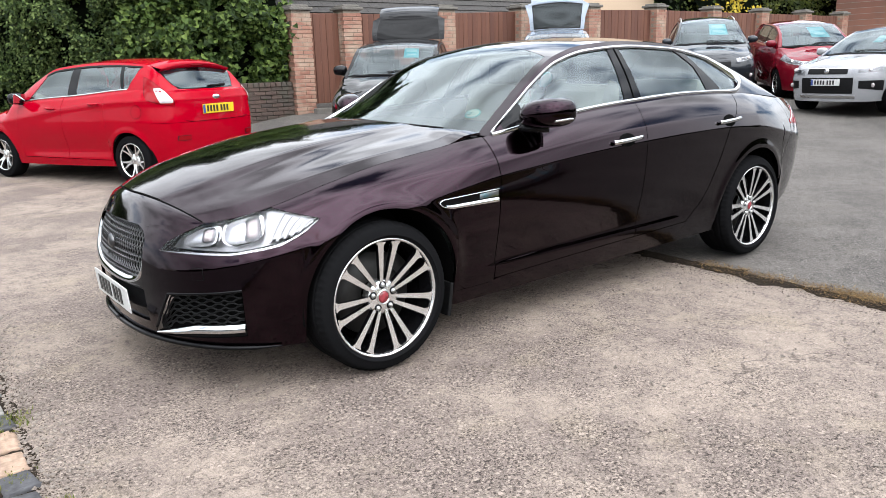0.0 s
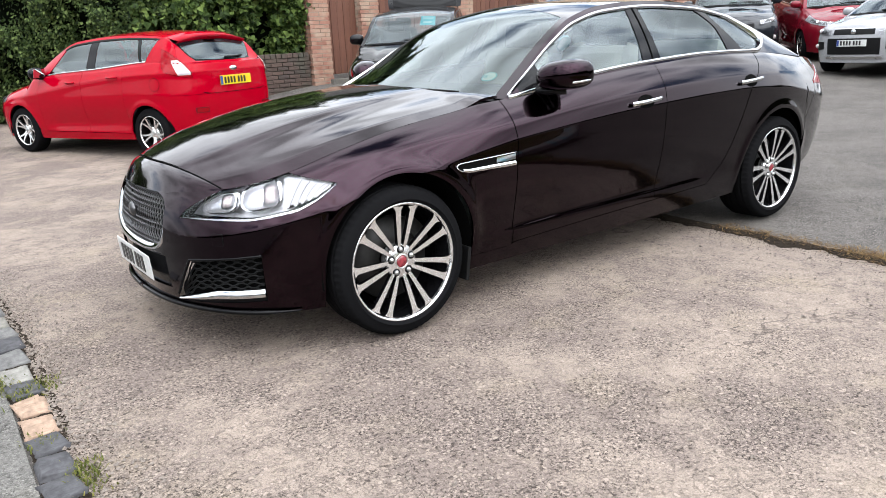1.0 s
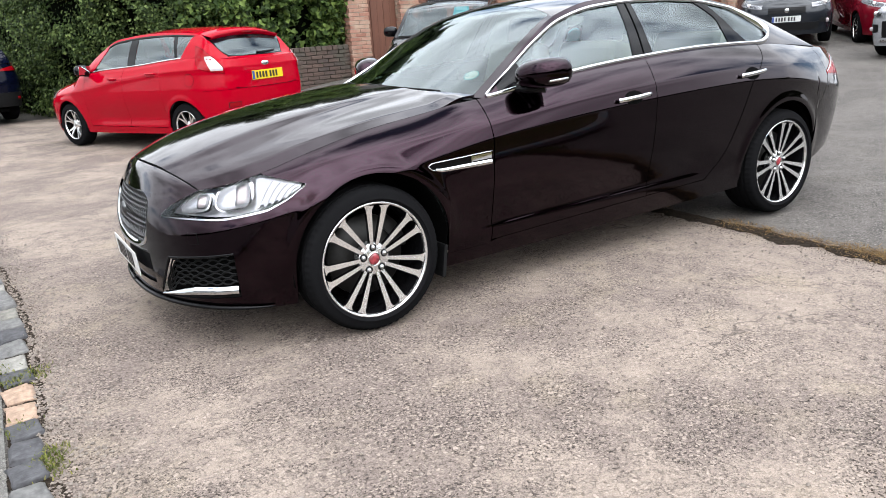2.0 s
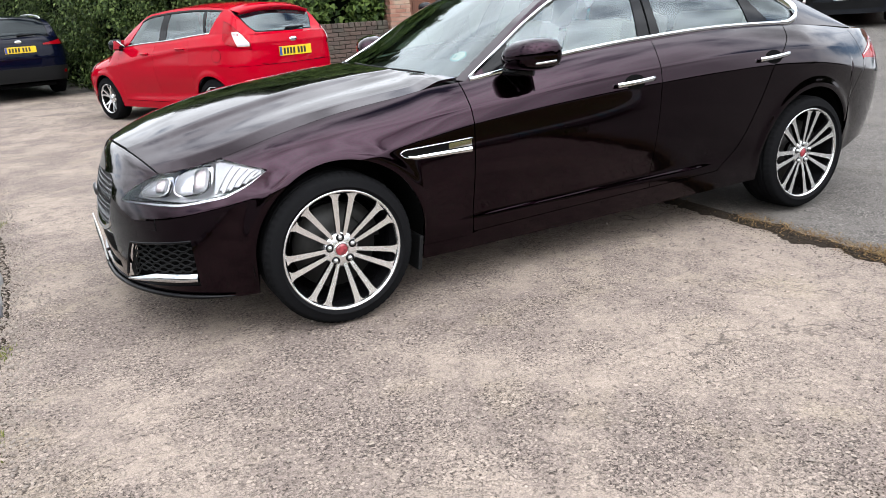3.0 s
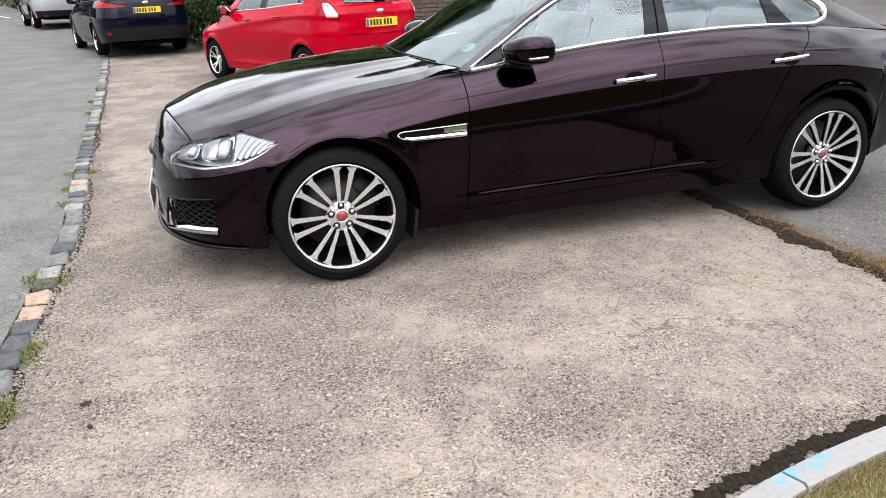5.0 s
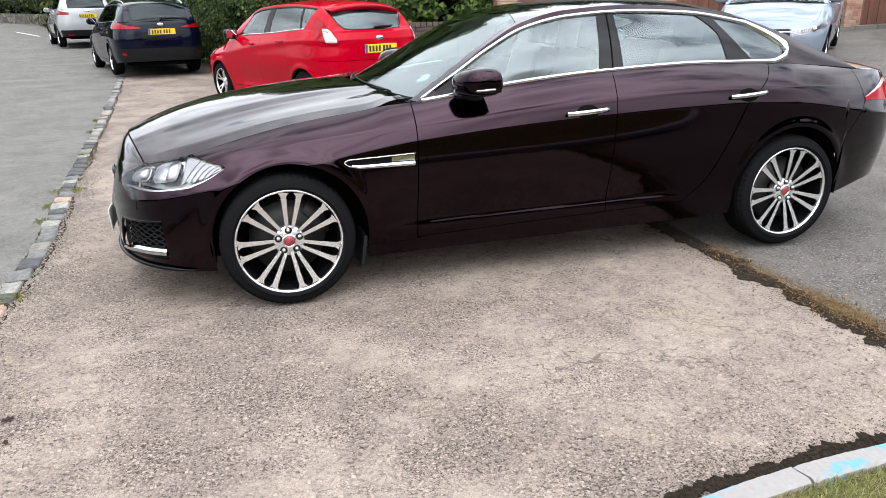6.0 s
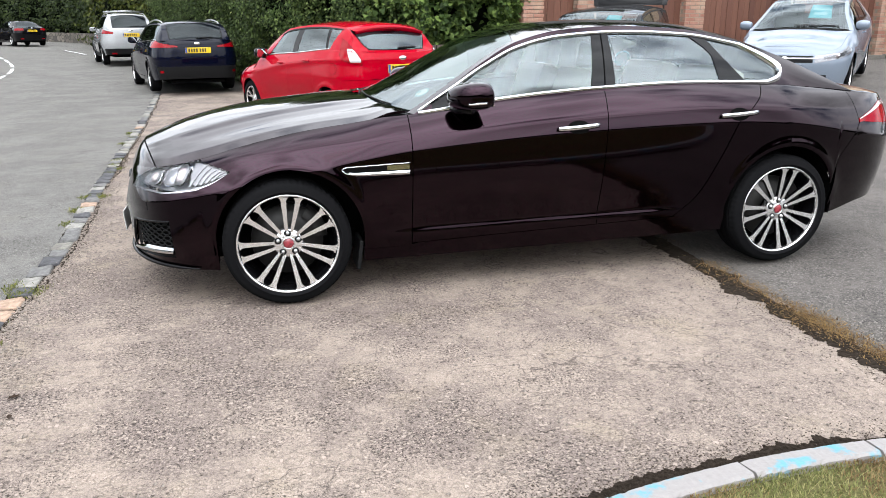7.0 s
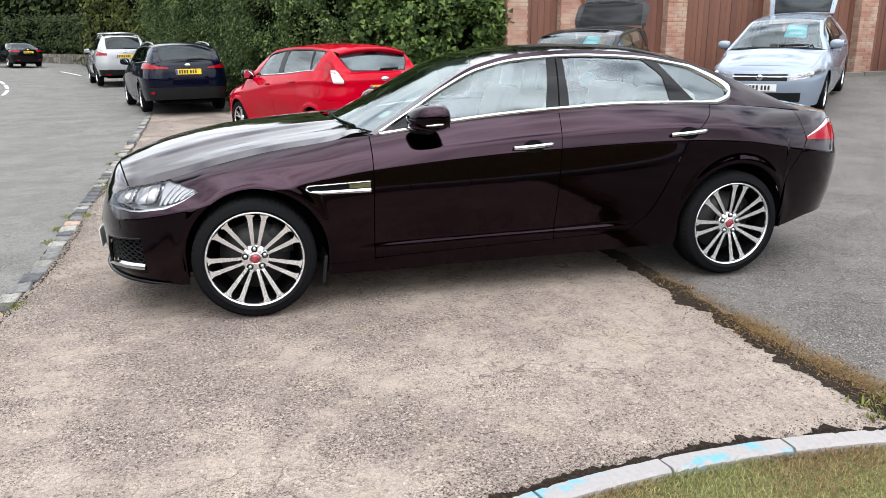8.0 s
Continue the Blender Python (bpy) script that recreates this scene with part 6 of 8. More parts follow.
        # sill
        make("sill", [B.band(q(0.40), q(2.585), 0, lambda s: np.where(np.interp(s, B.s, B.line[:, 0]) < 0.66, B.h(s, 0.268 + 0 * s), bot(s) - 0.006), sd, 30, 8)], M_CHERRY, car)
        # rear quarter
        vq = np.linspace(0, 1, 72)
        el = br(vq) + 0.0008
        sq_l = np.stack([el, bot(el) + (2.0 - bot(el)) * vq], -1)
        items = []
        # patch between door edge and the vertical through the axle
        qa = q(XR)
        th = np.linspace(np.pi * 0.985, np.pi / 2, 72)
        arc_x, arc_z = XR + R * np.cos(th), ZA + R * np.sin(th)
        sq_a = np.stack([q(arc_x), B.h(q(arc_x), arc_z)], -1)
        sq_a[0] = (q(2.585), float(B.h(q(2.585), 0.30)))
        # door edge runs up; arch runs up and over: join them
        u = np.linspace(0, 1, 36)[:, None, None]
        m1 = sq_l[None] * (1 - u) + sq_a[None] * u
        items.append(sheet(B.pt(m1[..., 0], m1[..., 1], sd), B.ref, 0.012))
        # above: strip from the last joined row to the waist line
        last = m1[:, -1]
        topq = np.linspace(sq_l[-1, 0], qa, 36)
        w = np.linspace(0, 1, 40)[None, :, None]
        up = last[:, None] * (1 - w) + np.stack([topq, 2.0 + 0 * topq], -1)[:, None] * w
        items.append(sheet(B.pt(up[..., 0], up[..., 1], sd), B.ref, 0.006))
        x2 = arch_cols(XR, 3.320, XR, R, 72)
        qq = q(np.r_[x2[:-1], np.linspace(3.3395, 3.50, 14)])
        tail_edge = lambda s: np.interp(s, [q(3.339), q(3.50)], [0.63, 0.845])
        lo2 = lambda s: np.where(s <= q(3.3394), arch(XR)(s), B.h(s, np.maximum(tail_edge(s) - 0.0, 0.55)))
        items.append(B.band(qq[0], q(3.505), lo2, 2.0, sd, (qq - qq[0]) / (q(3.505) - qq[0]), 80))
        make("rear_quarter", items, M_CHERRY, car)
        # rear bumper and tail
        lo3 = lambda s: B.h(s, np.interp(np.interp(s, B.s, B.line[:, 0]), [3.339, 3.6, 4.0], [0.27, 0.33, 0.36]))
        hi3 = lambda s: B.h(s, np.interp(np.interp(s, B.s, B.line[:, 0]), [3.339, 3.505, 3.52, 4.05], [0.625, 0.842, 0.846, 0.80]))
        make("rear_bumper", [B.band(q(3.339), 1.0, lo3, hi3, sd, 60, 48, gap=0.001)], M_CHERRY, car)
        hi4 = lambda s: B.h(s, np.interp(np.interp(s, B.s, B.line[:, 0]), [3.505, 3.80, 4.05], [0.862, 0.955, 0.95]))
        make("tail_panel", [B.band(q(3.505), 1.0, hi4, 2.0, sd, 30, 8)], M_CHERRY, car)
        make("tail_lamp", [B.band(q(3.507), B.q_y(0.36, False), hi3, hi4, sd, 26, 12, 0.02, gap=0.001, off=0.003)], M_REDLENS, car, "red tail lamp with clear upper band")
        make("lamp_band", [B.band(q(3.51), B.q_y(0.36, False), lambda s: hi3(s) + (hi4(s) - hi3(s)) * 0.80, lambda s: hi4(s) * 1.0, sd, 24, 4, 0.01, gap=0.001, off=0.006)], M_WHLENS, car)
        make("boot_face", [B.band(B.q_y(0.36, False), 1.0, hi3, hi4, sd, 12, 10)], M_CHERRY, car)
        fog = B.q_y(0.60, False)
        make("reflector", [B.band(fog, fog + 0.016, zc(0.50), zc(0.56), sd, 6, 4, 0.01, off=0.004)], M_CHROME, car)
        # arch liners, mudflaps, wheels
        liner(car, XA, ZA, R, 0.868 * sd, 0.52 * sd)
        liner(car, XR, ZA, R, 0.868 * sd, 0.52 * sd)
        box_part("mudflap", (0.02, 0.20, 0.16), (0.375, 0.79 * sd, 0.24), M_PLASTIC, car, bevel=0.006, rot=(0, 8, 0))
        wheel(car, (0, 0.802 * sd, HUB), sd, 0.335, 0.264, 0.245, True, 6.0, "double")
        wheel(car, (XR, 0.802 * sd, HUB), sd, 0.335, 0.264, 0.245, True, 10.0, "double")
        # glasshouse: front window, B post, rear window, post, quarter window
        e0 = lambda v: 0.80 + 0 * v
        e1 = lambda v: 1.705 + 0.085 * v
        e2 = lambda v: 1.855 + 0.03 * v
        e3 = lambda v: 2.525 - 0.17 * np.clip((v - 0.55) / 0.45, 0, 1) ** 1.5 - 0.02 * v
        e5 = lambda v: 2.72 - 0.24 * v
        e6 = lambda v: 2.950 - 0.11 * np.clip((0.42 - v) / 0.37, 0, 1) ** 3.0 - 0.23 * np.clip((v - 0.42) / 0.48, 0, 1.2) ** 2.6
        v0, v1 = 0.05, 0.90
        es = lambda v: 0.955 + 0.02 * v
        make("mirror_sail", [B.side_panel(e0, es, v0, v1, sd, 5, 8, -0.003)], M_GLOSSBLK, car)
        make("side_window", [B.side_panel(es, e1, v0, v1, sd, 24, 14, -0.006)], M_GLASS, car)
        make("door_post", [B.side_panel(e1, e2, v0, v1, sd, 8, 14, -0.002)], M_GLOSSBLK, car)
        vp = np.linspace(v0, v1, 14)
        make("post_seam", [tube(B.strip((e1(vp) + e2(vp)) / 2 + 0.008, vp, sd, 0.0), 0.0035, 6)], M_DARK, car)
        make("side_window", [B.side_panel(e2, e3, v0, v1, sd, 20, 14, -0.006)], M_GLASS, car)
        make("door_post", [B.side_panel(e3, e5, v0, v1, sd, 8, 14, -0.002)], M_GLOSSBLK, car)
        make("quarter_window", [B.side_panel(e5, e6, v0, v1, sd, 14, 14, -0.006)], M_GLASS, car)
        fr = [B.side_panel(0.702, 3.515, v1, 1.0, sd, 60, 4), B.side_panel(e6, 3.515, v0, v1, sd, 24, 14), B.side_panel(0.702, 3.515, 0.0, v0, sd, 60, 3),
              B.side_panel(0.702, e0, v0, v1, sd, 5, 10)]
        make("window_frame", fr, M_CHERRY, car)
        # chrome line round the side glass
        xs = np.linspace(0.72, float(e6(v0)) + 0.012, 50)
        low = B.strip(xs, v0 + 0 * xs, sd, 0.004)
        va = np.linspace(v0, v1, 28)
        end = B.strip(e6(va) + 0.012, va, sd, 0.004)
        xs2 = np.linspace(float(e6(v1)), 0.72, 60)
        high = B.strip(xs2, v1 + 0 * xs2, sd, 0.004)
        pts = np.concatenate([low[:-2], end, high[2:]])
        rad = np.r_[np.full(len(low) - 2, 0.011), 0.012 + 0.016 * np.sin(np.pi * np.linspace(0.1, 0.95, len(end))), np.full(len(high) - 2, 0.010)]
        make("window_trim", [tube(pts, rad, 8, 0.45)], M_CHROME, car, "chrome strip round the side windows")
        # waist seal, handles
        for xh, zh in ((1.588, 0.890), (2.585, 0.929)):
            hd = new("door_handle")
            hd.parent = car
            s = q(np.linspace(xh - 0.118, xh + 0.118, 14))
            hgt = B.h(s, zh + 0.007 * np.linspace(-1, 1, 14))
            lift = 0.030 * np.sin(np.pi * np.linspace(0.08, 0.92, 14)) ** 0.5
            p = B.pt(s, hgt, sd)
            p[:, 1] += lift * sd
            make("grip", [tube(p, 0.0125, 10, 0.7)], M_CHROME, hd, "chrome pull handle")
            # flat near-black disc painting the shade of the hollow behind the grip
            rr_, tt = np.meshgrid(np.linspace(0.02, 1, 6), np.linspace(0, 2 * np.pi, 25), indexing="ij")
            cq = q(xh + 0.006 + 0.064 * rr_ * np.cos(tt))
            cup = B.pt(cq, B.h(cq, zh - 0.002 + 0.036 * rr_ * np.sin(tt)), sd, 0.003)
            make("cup_shade", [sheet(cup, B.ref, 0.002)], M_DARK, hd)
        # vent in the wing
        vq0, vq1 = q(0.290), q(0.648)
        vlo = lambda s: B.h(s, np.interp(s, [vq0, vq0 + 0.05 * (vq1 - vq0), vq0 + 0.20 * (vq1 - vq0), vq1], [0.712, 0.696, 0.683, 0.680]))
        vhi = lambda s: B.h(s, np.interp(s, [vq0, vq0 + 0.05 * (vq1 - vq0), vq1], [0.717, 0.727, 0.738]))
        make("vent_slot", [B.band(vq0 + 0.002, vq1 - 0.001, vlo, vhi, sd, 28, 5, 0.006, off=0.0035)], M_DARK, car)
        sv = np.linspace(vq0, vq1, 32)
        lowp, upp = B.pt(sv, vlo(sv), sd, 0.006), B.pt(sv, vhi(sv), sd, 0.005)
        make("wing_vent", [tube(np.concatenate([lowp[8::-1], upp]), 0.0026, 8)], M_CHROME, car, "chrome outline of the side vent")
        sb = np.linspace(vq0 + 0.10 * (vq1 - vq0), vq1 - 0.0006, 28)
        rows_b = [B.pt(sb, vlo(sb) + (vhi(sb) - vlo(sb)) * f, sd, o) for f, o in ((0.36, 0.001), (0.33, 0.004), (0.18, 0.011), (0.02, 0.012), (-0.07, 0.008), (-0.11, 0.001))]
        make("vent_blade", [sheet(np.stack(rows_b, 1), B.ref, 0.003)], M_CHROME, car, "chrome blade in the side vent")
        make("vent_mirror", [B.band(vq0 + 0.66 * (vq1 - vq0), vq1 - 0.0006, lambda s: vlo(s) + (vhi(s) - vlo(s)) * 0.42, lambda s: vhi(s) - 0.01, sd, 8, 4, 0.004, off=0.004)], M_CHROME, car)
        # mirror
        mir = new("door_mirror")
        mir.parent = car
        n1, n2 = 20, 28
        ph, la = np.meshgrid(np.linspace(0, np.pi, n1), np.linspace(0, 2 * np.pi, n2), indexing="ij")
        sx, sy, sz = 0.112, 0.116, 0.082
        cs = lambda t, e: np.sign(np.cos(t)) * np.abs(np.cos(t)) ** e
        sn = lambda t, e: np.sign(np.sin(t)) * np.abs(np.sin(t)) ** e
        px = sx * sn(ph, 0.7) * cs(la, 0.8) * np.where(np.cos(la) > 0, 0.62, 1.12) + 0.0
        py = sy * cs(ph, 0.75)
        pz = sz * sn(ph, 0.7) * sn(la, 0.8) * np.where(np.sin(la) < 0, 0.80, 1.0) + 0.010 * py / sy
        px = px + 0.035 * py / sy
        cx, cy, cz = 1.000, 0.925, 1.060
        make("mirror_cap", [sheet(np.stack([cx + px, (cy + py) * sd, cz + pz], -1), (cx, cy * sd, cz), 0)], M_CHERRY, mir)
        glass_m = lambda a, b: np.stack([cx + 0.066 + 0.31 * a, (cy + a) * sd, cz + b], -1)
        ga, gb = np.meshgrid(np.linspace(-0.066, 0.066, 6), np.linspace(-0.042, 0.042, 5), indexing="ij")
        make("mirror_glass", [sheet(glass_m(ga, gb), (cx, cy * sd, cz), 0.004)], M_CHROME, mir)
        make("indicator", [tube([(cx - 0.092, (cy + 0.02) * sd, cz - 0.026), (cx - 0.050, (cy + 0.09) * sd, cz - 0.024), (cx + 0.030, (cy + 0.122) * sd, cz - 0.018)], [0.004, 0.008, 0.006], 6)], M_CHROME, mir)
        make("mirror_foot", [tube([(0.90, 0.79 * sd, 0.998), (0.93, 0.85 * sd, 0.992), (0.985, 0.93 * sd, 1.000)], [0.024, 0.019, 0.026], 12)], M_GLOSSBLK, mir)
    # bonnet, nose, screen, roof, rear screen, boot
    make("bonnet", [B.hood((-0.755, -0.645), (0.472, 0.655), crease=0.011, kick=0.014)], M_CHERRY, car)

    def lead(a):
        x = -0.758 + 0.110 * a * a
        ty, tz = B.edge_yz(x)
        w = np.abs(a) ** B.power
        return np.stack([x, a * ty, tz * w + np.maximum(B.bonnet(x), tz) * (1 - w)], -1)

    make("nose_panel", [B.cap(lead, True, lift=0.0195)], M_CHERRY, car)
    make("bonnet_seam", [tube(lead(np.linspace(-0.985, 0.985, 60)) + np.array([-0.001, 0, 0.0005]), 0.0030, 6)], M_DARK, car)
    make("windscreen", [B.top_panel(-0.93, 0.93, 0.03, 0.97, 31, 24)], M_SCREEN, car)
    for sg in (-1, 1):
        make("screen_pillar", [B.top_panel(sg * 0.93, sg * 1.0, 0.0, 1.0, 5, 24)], M_CHERRY, car)
        make("rear_pillar", [B.top_panel(sg * 0.88, sg * 1.0, 2.03, 3.0, 6, 20)], M_CHERRY, car)
    make("roof", [B.top_panel(-1, 1, 0.975, 2.03, 33, 34)], M_CHERRY, car)
    make("rear_screen", [B.top_panel(-0.88, 0.88, 2.05, 2.93, 27, 20)], M_TINT, car)
    make("screen_sill", [B.top_panel(-0.88, 0.88, 2.93, 3.0, 21, 4)], M_CHERRY, car)
    make("boot_lid", [B.cap(lambda a: B.top(a, 3.0 + 0 * a), False, nb=12, lift=0.012)], M_CHERRY, car)
    make("cowl", [B.top_panel(-1, 1, -0.0, 0.035, 21, 3, -0.012)], M_PLASTIC, car)
    for y0, y1 in ((-0.52, 0.18), (0.05, 0.60)):
        a = np.linspace(y0, y1, 10)
        p = B.top(a / 0.75, 0.030 + 0.03 * np.linspace(0, 1, 10), 0.008)
        make("wiper", [tube(p, 0.005, 5)], M_PLASTIC, car)
    # round sticker low on the windscreen, cyan disc on the far rear window
    def disc(fn, r, mat, name, label, n=24):
        rr_, tt = np.meshgrid(np.linspace(0.05, 1, 4), np.linspace(0, 2 * np.pi, n), indexing="ij")
        return part(name, *sheet(fn(r * rr_ * np.cos(tt), r * rr_ * np.sin(tt)), B.ref, 0), mat, car, label)

    disc(lambda u, v: B.top(-0.775 + u / 0.72, 0.235 + v / 0.80, -0.010), 0.040, M_TEAL, "sticker", "round white and teal sticker on the windscreen")
    stick2 = disc(lambda u, v: B.top(-0.775 + u / 0.72, 0.235 + v / 0.80, -0.008), 0.033, M_PAPER, "sticker_face", "")
    c0, ca, cb = (np.array(B.top(a_, b_, -0.004)) for a_, b_ in ((-0.775, 0.235), (-0.80, 0.235), (-0.775, 0.26)))
    ex_ = Vector(ca - c0).normalized()
    ez_ = ex_.cross(Vector(cb - c0)).normalized()
    ey_ = ez_.cross(ex_)
    at_ = Vector(c0) - ex_ * 0.020 - ey_ * 0.013
    text_part("sticker_number", "25", 0.036, M_TEAL, stick2, Matrix(((ex_.x, ey_.x, ez_.x, at_.x), (ex_.y, ey_.y, ez_.y, at_.y), (ex_.z, ey_.z, ez_.z, at_.z), (0, 0, 0, 1))))
    disc(lambda u, v: B.strip(2.68 + u, 0.36 + v / 0.30, 1, -0.012), 0.062, M_CARD, "window_disc", "cyan paper disc behind the window")
    # dark shell under the panels
    items = []
    for sd in (1, -1):
        items.append(B.band(q(0.44), q(2.5), 0.05, 1.9, sd, 30, 8, 0, off=-0.05))
        items.append(B.band(q(-0.78), q(-0.40), 0.05, 1.2, sd, 12, 6, 0, off=-0.10))
        items.append(B.band(q(3.36), 1.0, 0.1, 1.9, sd, 20, 6, 0, off=-0.05))
    make("inner_shell", items, M_DARK, car)
    box_part("underbody", (3.9, 1.30, 0.06), (1.45, 0, 0.25), M_DARK, car, bevel=0)
    # cabin
    box_part("dashboard", (0.42, 1.36, 0.22), (0.93, 0, 0.88), M_CABIN, car, bevel=0.06, rot=(0, -6, 0))
    box_part("parcel_shelf", (0.5, 1.25, 0.06), (3.12, 0, 0.98), M_CABIN, car, bevel=0.02)
    box_part("cabin_floor", (2.3, 1.5, 0.05), (1.7, 0, 0.33), M_CABIN, car, bevel=0)
    v, f = lathe([(0.185, 0), (0.178, 0.012), (0.170, 0), (0.178, -0.012), (0.185, 0)], 32, "y")
    st = part("steering_wheel", v, f, M_CABIN, car)
    st.matrix_local = pose(1.20, 0.37, 0.93, 0, 0, 90) @ pose(0, 0, 0, 25, 0, 0)

    def seat(x, y, w):
        s = new("seat")
        s.parent = car
        box_part("cushion", (0.52, w, 0.20), (x, y, 0.55), M_LEATHER, s, bevel=0.06, rot=(0, -8, 0))
        box_part("backrest", (0.17, w, 0.62), (x + 0.36, y, 0.87), M_LEATHER, s, bevel=0.06, rot=(0, 16, 0))
        box_part("headrest", (0.10, min(w, 0.29), 0.20), (x + 0.49, y, 1.235), M_CABIN, s, bevel=0.045, rot=(0, 10, 0))

    for y in (-0.37, 0.37):
        seat(1.42, y, 0.50)
        seat(2.30, y, 0.56)
    return car


build_saloon()

# ---------------------------------------------------------------- the other parked cars
def plain_body(P):
    """A two-box skin from a handful of sizes."""
    wb, fo, ro, w, H = P["wb"], P["fo"], P["ro"], P["w"], P["H"]
    L = wb + ro
    g = P.get("clear", 0.20)
    outline = [(-fo, 0), (-fo + 0.015, 0.32 * w), (-fo + 0.10, 0.66 * w), (-fo + 0.30, 0.88 * w), (-0.15, 0.965 * w), (wb * 0.45, w), (wb, 0.985 * w), (L - 0.32, 0.93 * w),
               (L - 0.08, 0.76 * w), (L - 0.01, 0.42 * w), (L, 0)]
    zn, b1, b2, zt = P["nose"], P["belt1"], P["belt2"], P["tail"]
    xa, xh, xr, xc = P["xa"], P["xh"], P["xr"], L - P.get("cin", 0.13)
    yr = P["yr"]
    top = H - 0.055
    slope = P.get("rake", 0.10)
    rail = [(xa + (xh - xa) * 0.45, yr + (0.86 * w - yr) * 0.40, b1 + (top - b1) * 0.56), (xh, yr + 0.02, top - 0.035), ((xh + xr) / 2 - 0.1, yr, top + 0.005), (xr - 0.15, yr, top - 0.03),
            (xr + (xc - xr) * 0.45, yr + 0.035, top - slope - (top - zt) * 0.22)]
    zc = P["cowl"]
    crown = [(xa - 0.22, zc), (xa + (xh - xa) * 0.45, zc + (H - zc) * 0.60), (xh + 0.05, H - 0.045), ((xh + xr) / 2, H), (xr, H - P.get("drop", 0.05)),
             (L - P.get("gcin", 0.06), zt + 0.02), (L + 0.2, zt)]
    bonnet = [(-fo, zn + 0.02), (-fo + 0.25, zn + (zc - zn) * 0.45), (0.0, zn + (zc - zn) * 0.78), (xa - 0.2, zc - 0.01)]
    return Body(outline, ridge_h=P.get("ridge_h", 0.011),
                zw=[(-fo, zn - 0.18), (0, 0.66), (wb, 0.76), (L, 0.72)],
                zt=[(-fo, zn), (-fo + 0.2, zn + 0.03), (0.1, zn + (b1 - zn) * 0.72), (xa, b1), ((xa + xc) / 2, (b1 + b2) / 2 + 0.005), (xr, b2), (xc, (b2 + zt) / 2), (L, zt)],
                zb=[(-fo, g), (0.4, g), (wb - 0.3, g + 0.02), (L, g + 0.10)],
                ib=[(-fo, 0.04), (0.3, 0.07), (wb, 0.06), (L, 0.06)],
                it=[(-fo, 0.07), (-fo + 0.3, 0.12), (0.1, 0.15), (xa, 0.10), (wb * 0.6, 0.085), (xc - 0.2, 0.10), (L, P.get("tin", 0.05))],
                rail=rail, crown=crown, bonnet=bonnet, cuts_side=[xa, xh, xr, xc], cuts_mid=[xa - 0.20, xh + 0.08, xr + 0.03, L - P.get("gcin", 0.06)], ctl=(0.26, 0.74), scallop=P.get("scallop", 0.012),
                ridge=[(-0.5, zn - 0.02), (0.3, b1 - 0.20), (wb * 0.6, b2 - 0.20), (wb, b2 - 0.13), (L, b2 - 0.12)], flare=[(0.0, P["R"], P["R"] + 0.055), (wb, P["R"], P["R"] + 0.055)])


